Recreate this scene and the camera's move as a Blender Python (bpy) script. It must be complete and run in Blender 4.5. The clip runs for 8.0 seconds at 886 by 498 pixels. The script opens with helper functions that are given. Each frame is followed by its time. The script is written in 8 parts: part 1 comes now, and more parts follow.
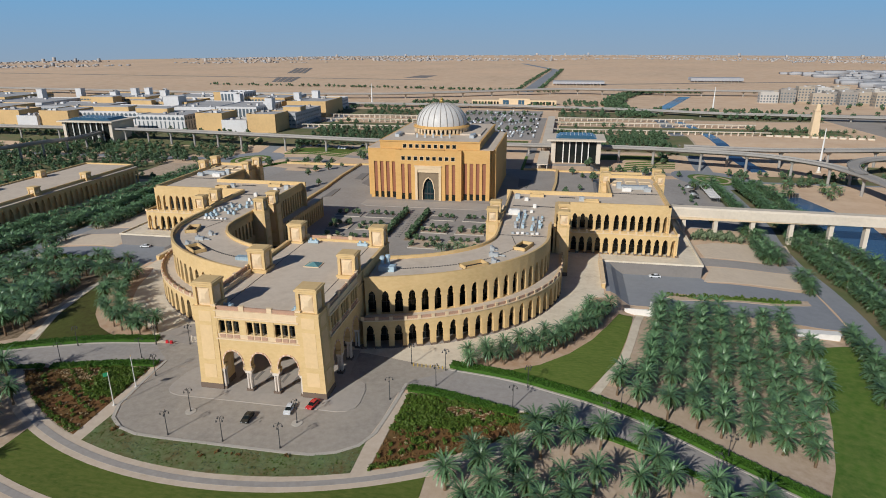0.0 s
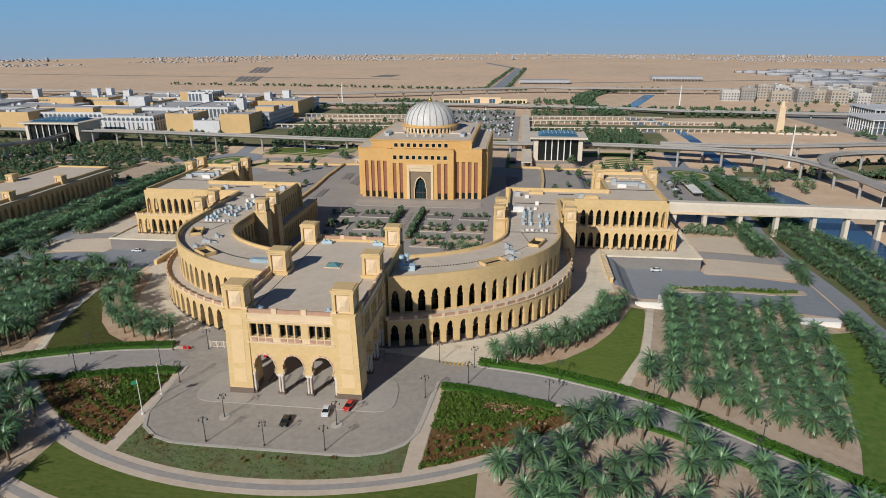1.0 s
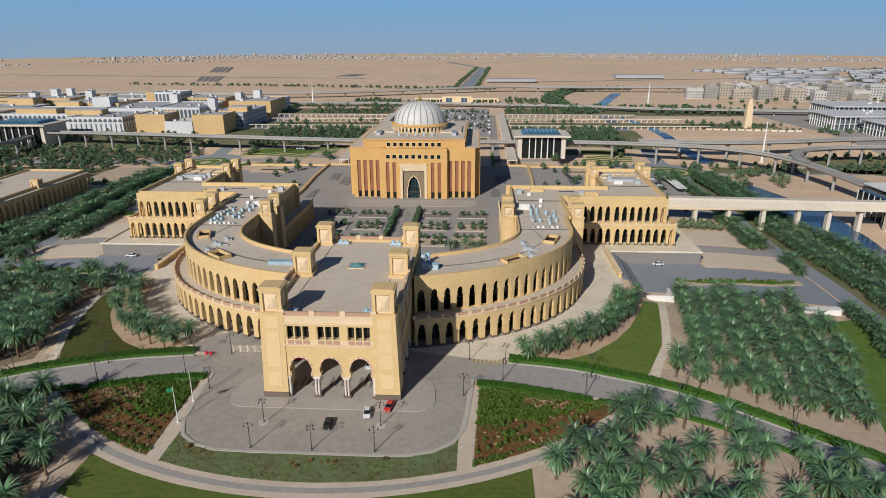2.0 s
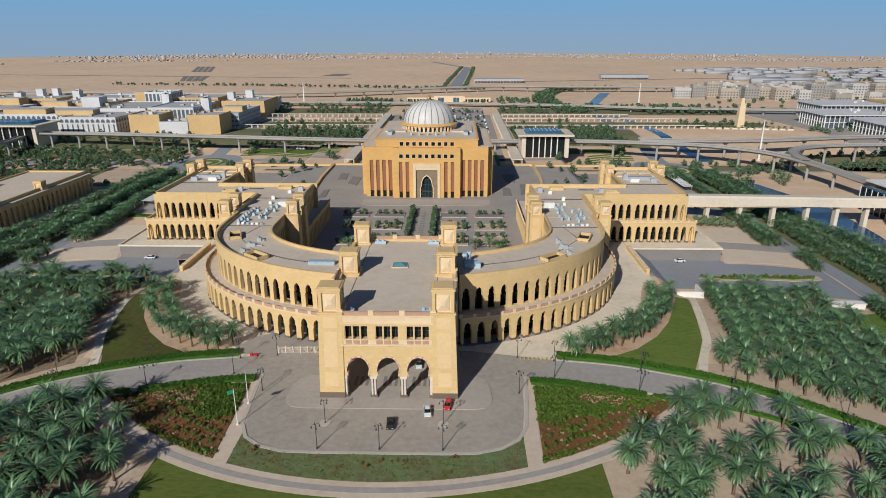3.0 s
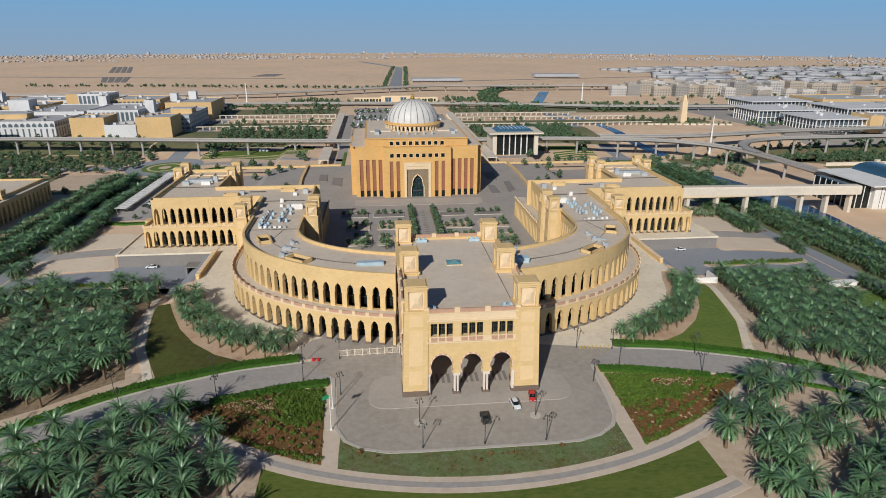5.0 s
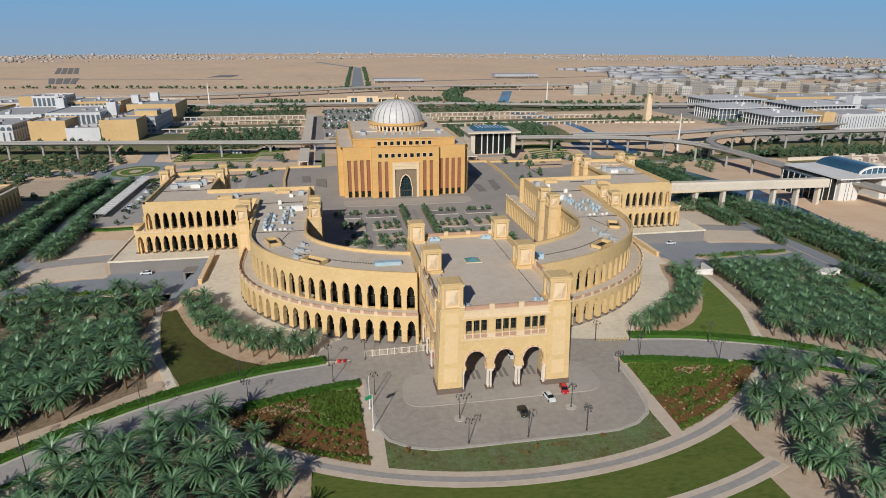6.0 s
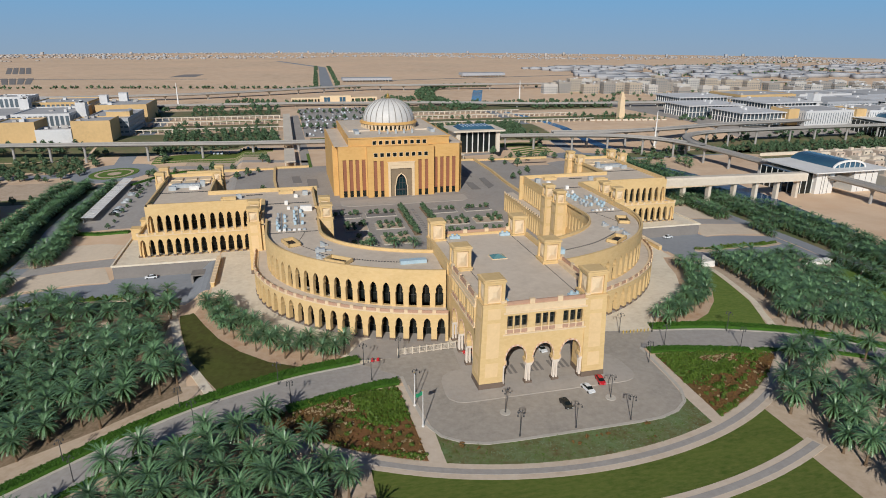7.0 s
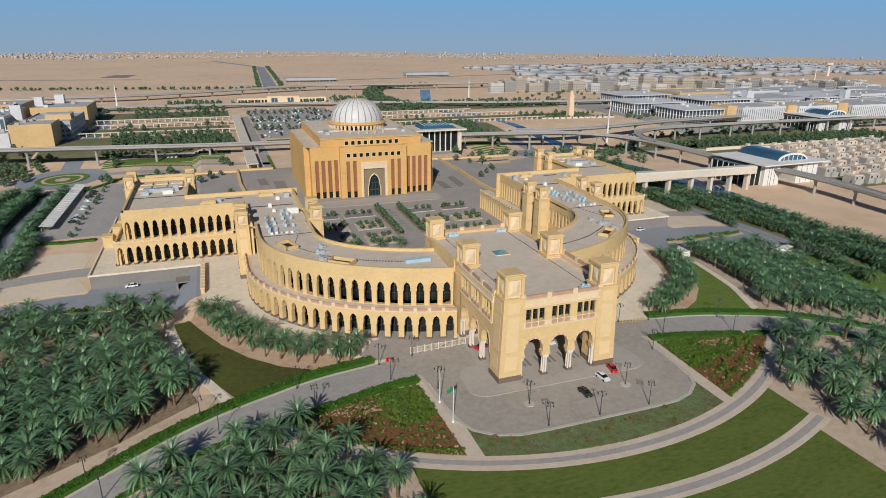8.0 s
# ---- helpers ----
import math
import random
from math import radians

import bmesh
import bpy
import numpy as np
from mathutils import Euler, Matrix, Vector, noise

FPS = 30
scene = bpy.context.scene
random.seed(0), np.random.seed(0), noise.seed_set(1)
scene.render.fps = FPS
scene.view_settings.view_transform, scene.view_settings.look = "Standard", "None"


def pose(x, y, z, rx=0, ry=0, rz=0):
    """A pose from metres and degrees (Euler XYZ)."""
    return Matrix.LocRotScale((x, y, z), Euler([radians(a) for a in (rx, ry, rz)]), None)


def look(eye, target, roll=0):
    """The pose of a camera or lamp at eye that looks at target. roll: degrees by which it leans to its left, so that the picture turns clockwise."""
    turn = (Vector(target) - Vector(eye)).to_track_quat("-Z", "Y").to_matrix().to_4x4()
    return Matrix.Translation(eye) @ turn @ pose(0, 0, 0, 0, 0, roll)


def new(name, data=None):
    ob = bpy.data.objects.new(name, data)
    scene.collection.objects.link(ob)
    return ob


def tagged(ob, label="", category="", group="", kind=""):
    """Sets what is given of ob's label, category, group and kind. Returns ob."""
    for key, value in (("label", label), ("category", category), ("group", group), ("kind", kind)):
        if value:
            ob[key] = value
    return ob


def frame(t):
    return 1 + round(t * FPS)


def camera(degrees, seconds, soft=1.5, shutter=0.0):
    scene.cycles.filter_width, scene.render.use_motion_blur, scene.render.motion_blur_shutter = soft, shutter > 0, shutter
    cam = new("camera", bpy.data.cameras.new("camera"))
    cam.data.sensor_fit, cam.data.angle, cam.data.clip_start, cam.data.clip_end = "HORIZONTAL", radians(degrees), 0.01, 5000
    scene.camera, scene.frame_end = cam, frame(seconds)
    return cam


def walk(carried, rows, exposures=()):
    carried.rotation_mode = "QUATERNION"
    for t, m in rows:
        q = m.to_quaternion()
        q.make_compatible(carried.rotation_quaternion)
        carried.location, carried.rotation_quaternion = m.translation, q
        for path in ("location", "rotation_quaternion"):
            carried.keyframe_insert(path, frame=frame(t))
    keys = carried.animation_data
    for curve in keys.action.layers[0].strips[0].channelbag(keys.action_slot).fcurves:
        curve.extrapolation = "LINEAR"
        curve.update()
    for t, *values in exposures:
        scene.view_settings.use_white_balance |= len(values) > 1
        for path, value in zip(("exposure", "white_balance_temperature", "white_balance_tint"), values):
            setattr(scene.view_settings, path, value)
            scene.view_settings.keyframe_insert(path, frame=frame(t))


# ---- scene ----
cam = camera(70.6, 8.0, soft=0.95)
PATH = [
    (0.0, (70.863, -126.839, 85.138), (70.505, -124.98, 84.495), -0.40),
    (0.5, (62.203, -128.647, 85.1), (61.907, -126.778, 84.455), -0.36),
    (1.0, (53.405, -130.174, 85.064), (53.171, -128.296, 84.418), -0.30),
    (1.5, (44.312, -131.3, 85.009), (44.155, -129.414, 84.362), -0.25),
    (3.0, (16.376, -133.342, 84.813), (16.333, -131.451, 84.164), -0.08),
    (3.5, (6.89, -133.732, 84.767), (6.908, -131.84, 84.118), 0.0),
    (4.0, (-2.598, -133.945, 84.722), (-2.532, -132.055, 84.074), 0.06),
    (4.5, (-11.983, -133.931, 84.647), (-11.857, -132.044, 83.998), 0.1),
    (6.0, (-39.772, -132.428, 84.32), (-39.434, -130.567, 83.672), 0.2),
    (6.5, (-49.165, -131.38, 84.234), (-48.772, -129.529, 83.585), 0.25),
    (7.0, (-58.612, -129.907, 84.15), (-58.155, -128.071, 83.5), 0.3),
    (7.5, (-68.108, -128.079, 84.112), (-67.569, -126.266, 83.462), 0.37),
    (8.0, (-77.579, -126.016, 84.097), (-76.938, -124.236, 83.447), 0.45),
]
walk(cam, [(t, look(eye, target, roll)) for t, eye, target, roll in PATH])

# ---- light ----
SUN_ELEV, SHADOW_AZ = 29.5, 66.0
scene.view_settings.exposure = 0.0
sun_data = bpy.data.lights.new("sun", "SUN")
sun_data.energy, sun_data.angle, sun_data.color = 3.95, radians(0.6), (1.0, 0.97, 0.915)
sun = new("sun", sun_data)
ce, se = math.cos(radians(SUN_ELEV)), math.sin(radians(SUN_ELEV))
ca, sa = math.cos(radians(SHADOW_AZ)), math.sin(radians(SHADOW_AZ))
sun.matrix_world = look((-300 * ca * ce, -300 * sa * ce, 300 * se), (0, 0, 0))
world = bpy.data.worlds.new("sky")
scene.world = world
world.use_nodes = True
wn = world.node_tree
sky = wn.nodes.new("ShaderNodeTexSky")
sky.sky_type, sky.sun_disc = "NISHITA", False
sky.sun_elevation = radians(SUN_ELEV)
sky.sun_rotation = math.atan2(-ca, -sa)
sky.altitude, sky.air_density, sky.dust_density, sky.ozone_density = 600, 1.0, 0.3, 2.0
coord, lift = wn.nodes.new("ShaderNodeTexCoord"), wn.nodes.new("ShaderNodeMapping")
lift.inputs["Location"].default_value = (0, 0, 0.10)
wn.links.new(coord.outputs["Generated"], lift.inputs["Vector"])
wn.links.new(lift.outputs[0], sky.inputs["Vector"])
tint = wn.nodes.new("ShaderNodeMix")
tint.data_type, tint.blend_type = "RGBA", "MULTIPLY"
tint.inputs[0].default_value = 1.0
tint.inputs[7].default_value = (0.62, 0.74, 0.98, 1)
wn.links.new(sky.outputs[0], tint.inputs[6])
# dusty haze: lilac-grey at the horizon, pale blue above it, thinning out upwards
height = wn.nodes.new("ShaderNodeSeparateXYZ")
wn.links.new(coord.outputs["Generated"], height.inputs[0])
low, thin = wn.nodes.new("ShaderNodeMapRange"), wn.nodes.new("ShaderNodeMapRange")
for node, values in ((low, (-0.035, 0.06, 0.0, 1.0)), (thin, (0.10, 0.34, 0.9, 0.0))):
    for i, v in enumerate(values):
        node.inputs[1 + i].default_value = v
    wn.links.new(height.outputs[2], node.inputs[0])
dust = wn.nodes.new("ShaderNodeMix")
dust.data_type = "RGBA"
dust.inputs[6].default_value, dust.inputs[7].default_value = (5.7, 7.5, 9.7, 1), (3.5, 8.0, 13.2, 1)
wn.links.new(low.outputs[0], dust.inputs[0])
veil = wn.nodes.new("ShaderNodeMix")
veil.data_type = "RGBA"
wn.links.new(thin.outputs[0], veil.inputs[0])
wn.links.new(tint.outputs[2], veil.inputs[6])
wn.links.new(dust.outputs[2], veil.inputs[7])
wn.links.new(veil.outputs[2], wn.nodes["Background"].inputs[0])
wn.nodes["Background"].inputs[1].default_value = 0.05


# ---- materials ----
def mat(name, c, c2=None, c3=None, rough=0.8, big=0.05, small=1.5, bump=0.0, metal=0.0, rnd=0.0, spec=0.3, stretch=(1, 1, 1), fine=0.35):
    """Surface with two scales of variation: patches of size 1/big and grain of size 1/small, in metres."""
    m = bpy.data.materials.new(name)
    m.use_nodes = True
    n, k = m.node_tree.nodes, m.node_tree.links
    b = n["Principled BSDF"]
    b.inputs["Roughness"].default_value, b.inputs["Metallic"].default_value = rough, metal
    b.inputs["Specular IOR Level"].default_value = spec
    c2, c3 = c2 or tuple(v * 0.86 for v in c), c3 or tuple(min(1, v * 1.1) for v in c)
    geo = n.new("ShaderNodeNewGeometry")
    mp = n.new("ShaderNodeMapping")
    mp.inputs["Scale"].default_value = stretch
    k.new(geo.outputs["Position"], mp.inputs["Vector"])
    t1, t2 = n.new("ShaderNodeTexNoise"), n.new("ShaderNodeTexNoise")
    for tx, sc, det in ((t1, big, 5), (t2, small, 6)):
        tx.inputs["Scale"].default_value, tx.inputs["Detail"].default_value = sc, det
        tx.inputs["Roughness"].default_value = 0.65
        k.new(mp.outputs[0], tx.inputs["Vector"])
    r1 = n.new("ShaderNodeValToRGB")
    r1.color_ramp.elements[0].position, r1.color_ramp.elements[1].position = 0.36, 0.64
    r1.color_ramp.elements[0].color, r1.color_ramp.elements[1].color = (*c2, 1), (*c, 1)
    k.new(t1.outputs["Fac"], r1.inputs[0])
    mx = n.new("ShaderNodeMix")
    mx.data_type = "RGBA"
    ramp = n.new("ShaderNodeMapRange")
    ramp.inputs[1].default_value, ramp.inputs[2].default_value = 0.35, 0.75
    ramp.inputs[4].default_value = fine * 2
    k.new(t2.outputs["Fac"], ramp.inputs[0])
    k.new(ramp.outputs[0], mx.inputs[0])
    k.new(r1.outputs[0], mx.inputs[6])
    mx.inputs[7].default_value = (*c3, 1)
    out = mx.outputs[2]
    if rnd:
        info, hsv = n.new("ShaderNodeObjectInfo"), n.new("ShaderNodeHueSaturation")
        vr = n.new("ShaderNodeMapRange")
        vr.inputs[3].default_value, vr.inputs[4].default_value = 1 - rnd, 1 + rnd
        k.new(info.outputs["Random"], vr.inputs[0])
        k.new(vr.outputs[0], hsv.inputs["Value"])
        k.new(out, hsv.inputs["Color"])
        out = hsv.outputs[0]
    k.new(out, b.inputs["Base Color"])
    if bump:
        bp = n.new("ShaderNodeBump")
        bp.inputs["Strength"].default_value, bp.inputs["Distance"].default_value = 0.6, bump
        k.new(t2.outputs["Fac"], bp.inputs["Height"])
        k.new(bp.outputs[0], b.inputs["Normal"])
    return m


STONE = mat("warm_limestone", (0.675, 0.472, 0.222), (0.595, 0.412, 0.187), (0.735, 0.542, 0.288), 0.85, 0.09, 0.7, 0.02, stretch=(1, 1, 2.2))
STONE_PALE = mat("pale_limestone", (0.72, 0.56, 0.37), (0.66, 0.50, 0.31), None, 0.85, 0.12, 0.9, 0.02)
STONE_GOLD = mat("golden_limestone", (0.655, 0.395, 0.14), (0.58, 0.33, 0.11), (0.70, 0.43, 0.17), 0.85, 0.06, 0.6, 0.02, stretch=(1, 1, 2.0))
PINKSTONE = mat("pinkish_limestone", (0.70, 0.52, 0.38), (0.60, 0.41, 0.29), (0.76, 0.60, 0.46), 0.85, 0.5, 1.6, fine=0.5)
VOUSSOIR = mat("pink_arch_stone", (0.60, 0.37, 0.24), (0.52, 0.31, 0.20), None, 0.85, 0.4, 1.6)
PLINTH = mat("dark_plinth_stone", (0.17, 0.125, 0.095), None, None, 0.7, 0.2, 2.0)
STONE_PANEL = mat("pale_panel_stone", (0.72, 0.52, 0.285), (0.66, 0.47, 0.25), None, 0.85, 0.12, 0.9, 0.02)
ROSE = mat("rose_stone_panel", (0.47, 0.29, 0.20), None, None, 0.8, 0.2, 1.5)
RUST = mat("red_granite_slit", (0.30, 0.125, 0.07), None, None, 0.55, 0.3, 1.5)
ROOF = mat("roof_screed", (0.62, 0.525, 0.42), (0.55, 0.46, 0.365), (0.68, 0.585, 0.475), 0.95, 0.07, 0.5, spec=0.1, fine=0.45)
ROOF_GREY = mat("roof_grey", (0.42, 0.40, 0.38), None, None, 0.85, 0.1, 0.8)
DARK = mat("dark_interior", (0.025, 0.022, 0.02), None, None, 0.7, 0.2, 1.0)
GLASS = mat("dark_green_glass", (0.010, 0.014, 0.013), (0.016, 0.02, 0.019), None, 0.15, 0.2, 0.6, spec=0.45)
GLASS_BLUE = mat("blue_roof_glass", (0.03, 0.085, 0.14), (0.05, 0.12, 0.18), None, 0.18, 0.05, 0.3, spec=0.6)
WHITE = mat("white_paint", (0.78, 0.76, 0.72), None, None, 0.6, 0.1, 1.0)
CREAM = mat("cream_precast", (0.66, 0.58, 0.47), None, None, 0.8, 0.05, 0.6)
STATION_PANEL = mat("pale_station_panel", (0.70, 0.68, 0.64), (0.64, 0.62, 0.58), None, 0.7, 0.05, 0.6)
CONCRETE = mat("guideway_concrete", (0.36, 0.34, 0.315), (0.30, 0.285, 0.265), None, 0.85, 0.06, 0.5)
STEEL = mat("galvanised_steel", (0.52, 0.555, 0.57), None, None, 0.45, 0.4, 2.0, metal=0.4)
BLUEGREY = mat("painted_plant_blue", (0.42, 0.55, 0.62), None, None, 0.5, 0.4, 2.0)
POLE = mat("dark_pole_paint", (0.06, 0.06, 0.06), None, None, 0.5, 0.4, 2.0)
GOLD = mat("gilded_metal", (0.75, 0.52, 0.16), None, None, 0.3, 0.4, 2.0, metal=0.8)
DOME = mat("dome_cladding", (0.62, 0.60, 0.57), (0.54, 0.53, 0.51), None, 0.45, 0.15, 1.0)
DOME_RIB = mat("dome_rib_metal", (0.26, 0.245, 0.22), None, None, 0.6, 0.3, 2.0)
GREYWALL = mat("grey_render", (0.235, 0.215, 0.20), (0.20, 0.185, 0.17), None, 0.9, 0.08, 0.8)
ASPHALT = mat("weathered_asphalt", (0.365, 0.335, 0.305), (0.31, 0.285, 0.26), (0.42, 0.39, 0.36), 0.9, 0.05, 0.6, fine=0.45)
FORECOURT = mat("forecourt_paving", (0.365, 0.325, 0.275), (0.30, 0.27, 0.23), (0.44, 0.395, 0.34), 0.9, 0.06, 0.6, fine=0.45)
ASPHALT_BLUE = mat("fresh_asphalt", (0.275, 0.29, 0.31), (0.235, 0.25, 0.27), None, 0.9, 0.04, 0.5)
PAVER = mat("tan_paving", (0.61, 0.50, 0.385), (0.52, 0.415, 0.31), (0.66, 0.565, 0.46), 0.9, 0.06, 0.5, fine=0.45)
APRON = mat("sandy_apron_paving", (0.74, 0.65, 0.505), (0.61, 0.52, 0.395), (0.79, 0.71, 0.575), 0.95, 0.09, 0.5, spec=0.1, fine=0.5)
PAVER_GREY = mat("grey_paving", (0.36, 0.325, 0.29), (0.30, 0.27, 0.24), (0.40, 0.365, 0.33), 0.9, 0.05, 0.6, fine=0.4)
ISLAND = mat("grey_tan_paving", (0.43, 0.385, 0.335), (0.37, 0.33, 0.285), (0.47, 0.425, 0.375), 0.9, 0.08, 0.7, fine=0.4)
KERB = mat("kerb_concrete", (0.50, 0.46, 0.40), None, None, 0.9, 0.1, 1.0)
PARK = mat("park_groundcover", (0.10, 0.135, 0.05), (0.24, 0.18, 0.11), (0.15, 0.17, 0.075), 0.95, 0.05, 0.4, fine=0.5)
# brown soil, darkened in colour for the shade between palms
GROVE_SOIL = mat("brown_soil_with_shade", (0.24, 0.165, 0.105), (0.13, 0.10, 0.055), (0.34, 0.25, 0.17), 0.95, 0.2, 1.0, fine=0.5)
PLOT = mat("pale_sand_plot", (0.66, 0.55, 0.42), (0.60, 0.49, 0.37), None, 0.95, 0.08, 0.6, fine=0.4)
GREYLEAF = mat("grey_green_leaf", (0.14, 0.195, 0.10), (0.10, 0.15, 0.07), (0.20, 0.25, 0.15), 0.7, 0.3, 1.4, fine=0.5)
TANPATCH = mat("dry_stubble", (0.40, 0.30, 0.17), (0.32, 0.25, 0.12), (0.46, 0.36, 0.23), 0.95, 0.2, 1.2, fine=0.5)
SAND = mat("desert_sand", (0.70, 0.485, 0.315), (0.57, 0.40, 0.265), (0.76, 0.58, 0.41), 0.95, 0.0045, 0.05, fine=0.45)
SOIL = mat("sandy_soil", (0.53, 0.41, 0.295), (0.42, 0.305, 0.21), (0.60, 0.48, 0.365), 0.95, 0.07, 0.5, fine=0.5)
REDSOIL = mat("red_soil", (0.175, 0.075, 0.03), (0.075, 0.07, 0.02), (0.25, 0.125, 0.05), 0.95, 0.10, 0.7, fine=0.4)
REDDISH = mat("reddish_soil", (0.53, 0.38, 0.26), (0.43, 0.255, 0.145), (0.60, 0.46, 0.34), 0.95, 0.12, 0.5, fine=0.4)
LAWN = mat("mown_lawn", (0.092, 0.135, 0.02), (0.062, 0.105, 0.013), (0.155, 0.17, 0.04), 0.95, 0.06, 0.5, 0.04, fine=0.5, stretch=(1.0, 2.5, 1))
# olive-brown grass, its colour also lowered to stand for palm shade
LAWN_SHADED = mat("olive_lawn_with_shade", (0.07, 0.085, 0.014), (0.06, 0.052, 0.014), (0.10, 0.115, 0.025), 0.95, 0.06, 0.5, 0.04, fine=0.45)
LAWN_FRESH = mat("fresh_lawn", (0.115, 0.18, 0.028), (0.08, 0.14, 0.018), (0.18, 0.22, 0.05), 0.95, 0.06, 0.5, 0.04, fine=0.5, stretch=(1.0, 2.5, 1))
LAWN_DARK = mat("lush_lawn", (0.085, 0.17, 0.022), (0.058, 0.13, 0.017), (0.16, 0.21, 0.05), 0.95, 0.1, 0.5, 0.04, fine=0.5)
MOSS = mat("grey_green_groundcover", (0.115, 0.175, 0.06), (0.12, 0.085, 0.03), (0.19, 0.24, 0.12), 0.95, 0.16, 0.6, 0.05, fine=0.4)
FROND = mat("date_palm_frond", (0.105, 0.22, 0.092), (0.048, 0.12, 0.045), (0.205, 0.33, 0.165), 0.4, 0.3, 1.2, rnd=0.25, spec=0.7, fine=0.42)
# older lower fronds: shade beneath the crown is put into this darker green
FROND_SHADED = mat("old_frond_with_shade", (0.05, 0.09, 0.026), (0.03, 0.058, 0.018), (0.10, 0.13, 0.045), 0.6, 0.3, 1.2, rnd=0.25, fine=0.35)
TRUNK = mat("palm_trunk_bark", (0.17, 0.115, 0.07), None, None, 0.95, 0.5, 4.0, 0.03)
HEDGE = mat("hedge_leaf", (0.04, 0.115, 0.01), (0.028, 0.085, 0.008), (0.07, 0.155, 0.018), 0.6, 0.3, 1.4, fine=0.4)
LEAF = mat("shrub_leaf", (0.065, 0.135, 0.012), (0.042, 0.09, 0.01), (0.125, 0.175, 0.028), 0.6, 0.3, 1.4, fine=0.5)
LEAF_DARK = mat("tree_leaf", (0.07, 0.13, 0.062), (0.048, 0.095, 0.045), (0.115, 0.175, 0.09), 0.6, 0.25, 1.2, fine=0.5)
LEAF_RED = mat("russet_flower_leaf", (0.17, 0.085, 0.025), (0.12, 0.08, 0.025), (0.24, 0.13, 0.045), 0.7, 0.4, 1.5, fine=0.5)
WATER = mat("canal_water", (0.03, 0.08, 0.16), (0.04, 0.095, 0.18), None, 0.15, 0.02, 0.2, spec=0.5)
MARBLE = mat("pale_marble", (0.70, 0.61, 0.52), (0.62, 0.54, 0.45), None, 0.6, 0.4, 2.0)
RED = mat("red_car_paint", (0.55, 0.02, 0.03), None, None, 0.25, 1, 3, spec=0.5)
CARWHITE = mat("white_car_paint", (0.75, 0.78, 0.8), None, None, 0.25, 1, 3, spec=0.5)
CARBLACK = mat("dark_car_paint", (0.03, 0.033, 0.03), None, None, 0.25, 1, 3, spec=0.5)
TYRE = mat("tyre_rubber", (0.02, 0.02, 0.02), None, None, 0.8, 1, 3)
FLAG = mat("green_flag_cloth", (0.02, 0.22, 0.10), None, None, 0.8, 1, 3)


# ---- building blocks ----
def mesh_of(name, bm, *mats):
    me = bpy.data.meshes.new(name)
    bm.normal_update()
    bm.to_mesh(me)
    bm.free()
    for m in mats:
        me.materials.append(m)
    return me


def part(name, bm, material, parent, label=""):
    ob = new(name, mesh_of(name, bm, *(material if isinstance(material, (tuple, list)) else (material,))) if isinstance(bm, bmesh.types.BMesh) else bm)
    ob.parent = parent
    if label:
        ob["label"] = label
    return ob


def thing(name, at, label, category, group="", kind=""):
    ob = new(name)
    ob.location = at
    ob.empty_display_size = 0.5
    return tagged(ob, label, category, group, kind)


def solid(name, bm, material, label, category="", group="", kind=""):
    ob = part(name, bm, material, None)
    return tagged(ob, label, category, group, kind)


def box(bm, x0, x1, y0, y1, z0, z1, top=1.0, mi=0):
    """A box, its top scaled about its middle."""
    cx, cy = (x0 + x1) / 2, (y0 + y1) / 2
    lo = [bm.verts.new(v) for v in ((x0, y0, z0), (x1, y0, z0), (x1, y1, z0), (x0, y1, z0))]
    hi = [bm.verts.new((cx + (v.co.x - cx) * top, cy + (v.co.y - cy) * top, z1)) for v in lo]
    fs = [bm.faces.new(hi), bm.faces.new(lo[::-1])]
    for i in range(4):
        j = (i + 1) % 4
        fs.append(bm.faces.new((lo[i], lo[j], hi[j], hi[i])))
    for f in fs:
        f.material_index = mi
    return hi


def prism(bm, pts, z0, z1, mi=0):
    lo = [bm.verts.new((x, y, z0)) for x, y in pts]
    hi = [bm.verts.new((x, y, z1)) for x, y in pts]
    fs = [bm.faces.new(hi)]
    n = len(pts)
    for i in range(n):
        j = (i + 1) % n
        fs.append(bm.faces.new((lo[i], lo[j], hi[j], hi[i])))
    for f in fs:
        f.material_index = mi


def cyl(bm, x, y, z0, z1, r0, r1=None, n=8):
    r1 = r0 if r1 is None else r1
    lo = [bm.verts.new((x + r0 * math.cos(6.2832 * i / n), y + r0 * math.sin(6.2832 * i / n), z0)) for i in range(n)]
    hi = [bm.verts.new((x + r1 * math.cos(6.2832 * i / n), y + r1 * math.sin(6.2832 * i / n), z1)) for i in range(n)]
    for i in range(n):
        j = (i + 1) % n
        bm.faces.new((lo[i], lo[j], hi[j], hi[i]))
    bm.faces.new(hi)


def arch(w, z0, zs, za, step=0.24, n=6, shoulder=0.45, pointed=True):
    """Left half of an opening: jamb, corbel and pointed head, bottom to crown."""
    h = w / 2
    head = h * (0.86 if pointed else 1.0)
    out = [(-h, z0), (-h, zs), (-h + step, zs), (-h + step, zs + shoulder), (-head, zs + shoulder + 0.05)]
    b = zs + shoulder + 0.05
    for i in range(1, n + 1):
        a = math.pi / 2 * i / n
        tip = 0.10 * (za - b) if pointed else 0.0
        out.append((-head * math.cos(a) ** 0.85, b + (za - tip - b) * math.sin(a) + (tip if i == n else 0.0)))
    return [(x if i < len(out) - 1 else 0.0, z) for i, (x, z) in enumerate(out)]


def square(w, z0, z1):
    return [(-w / 2, z0), (-w / 2, z1), (0, z1)]


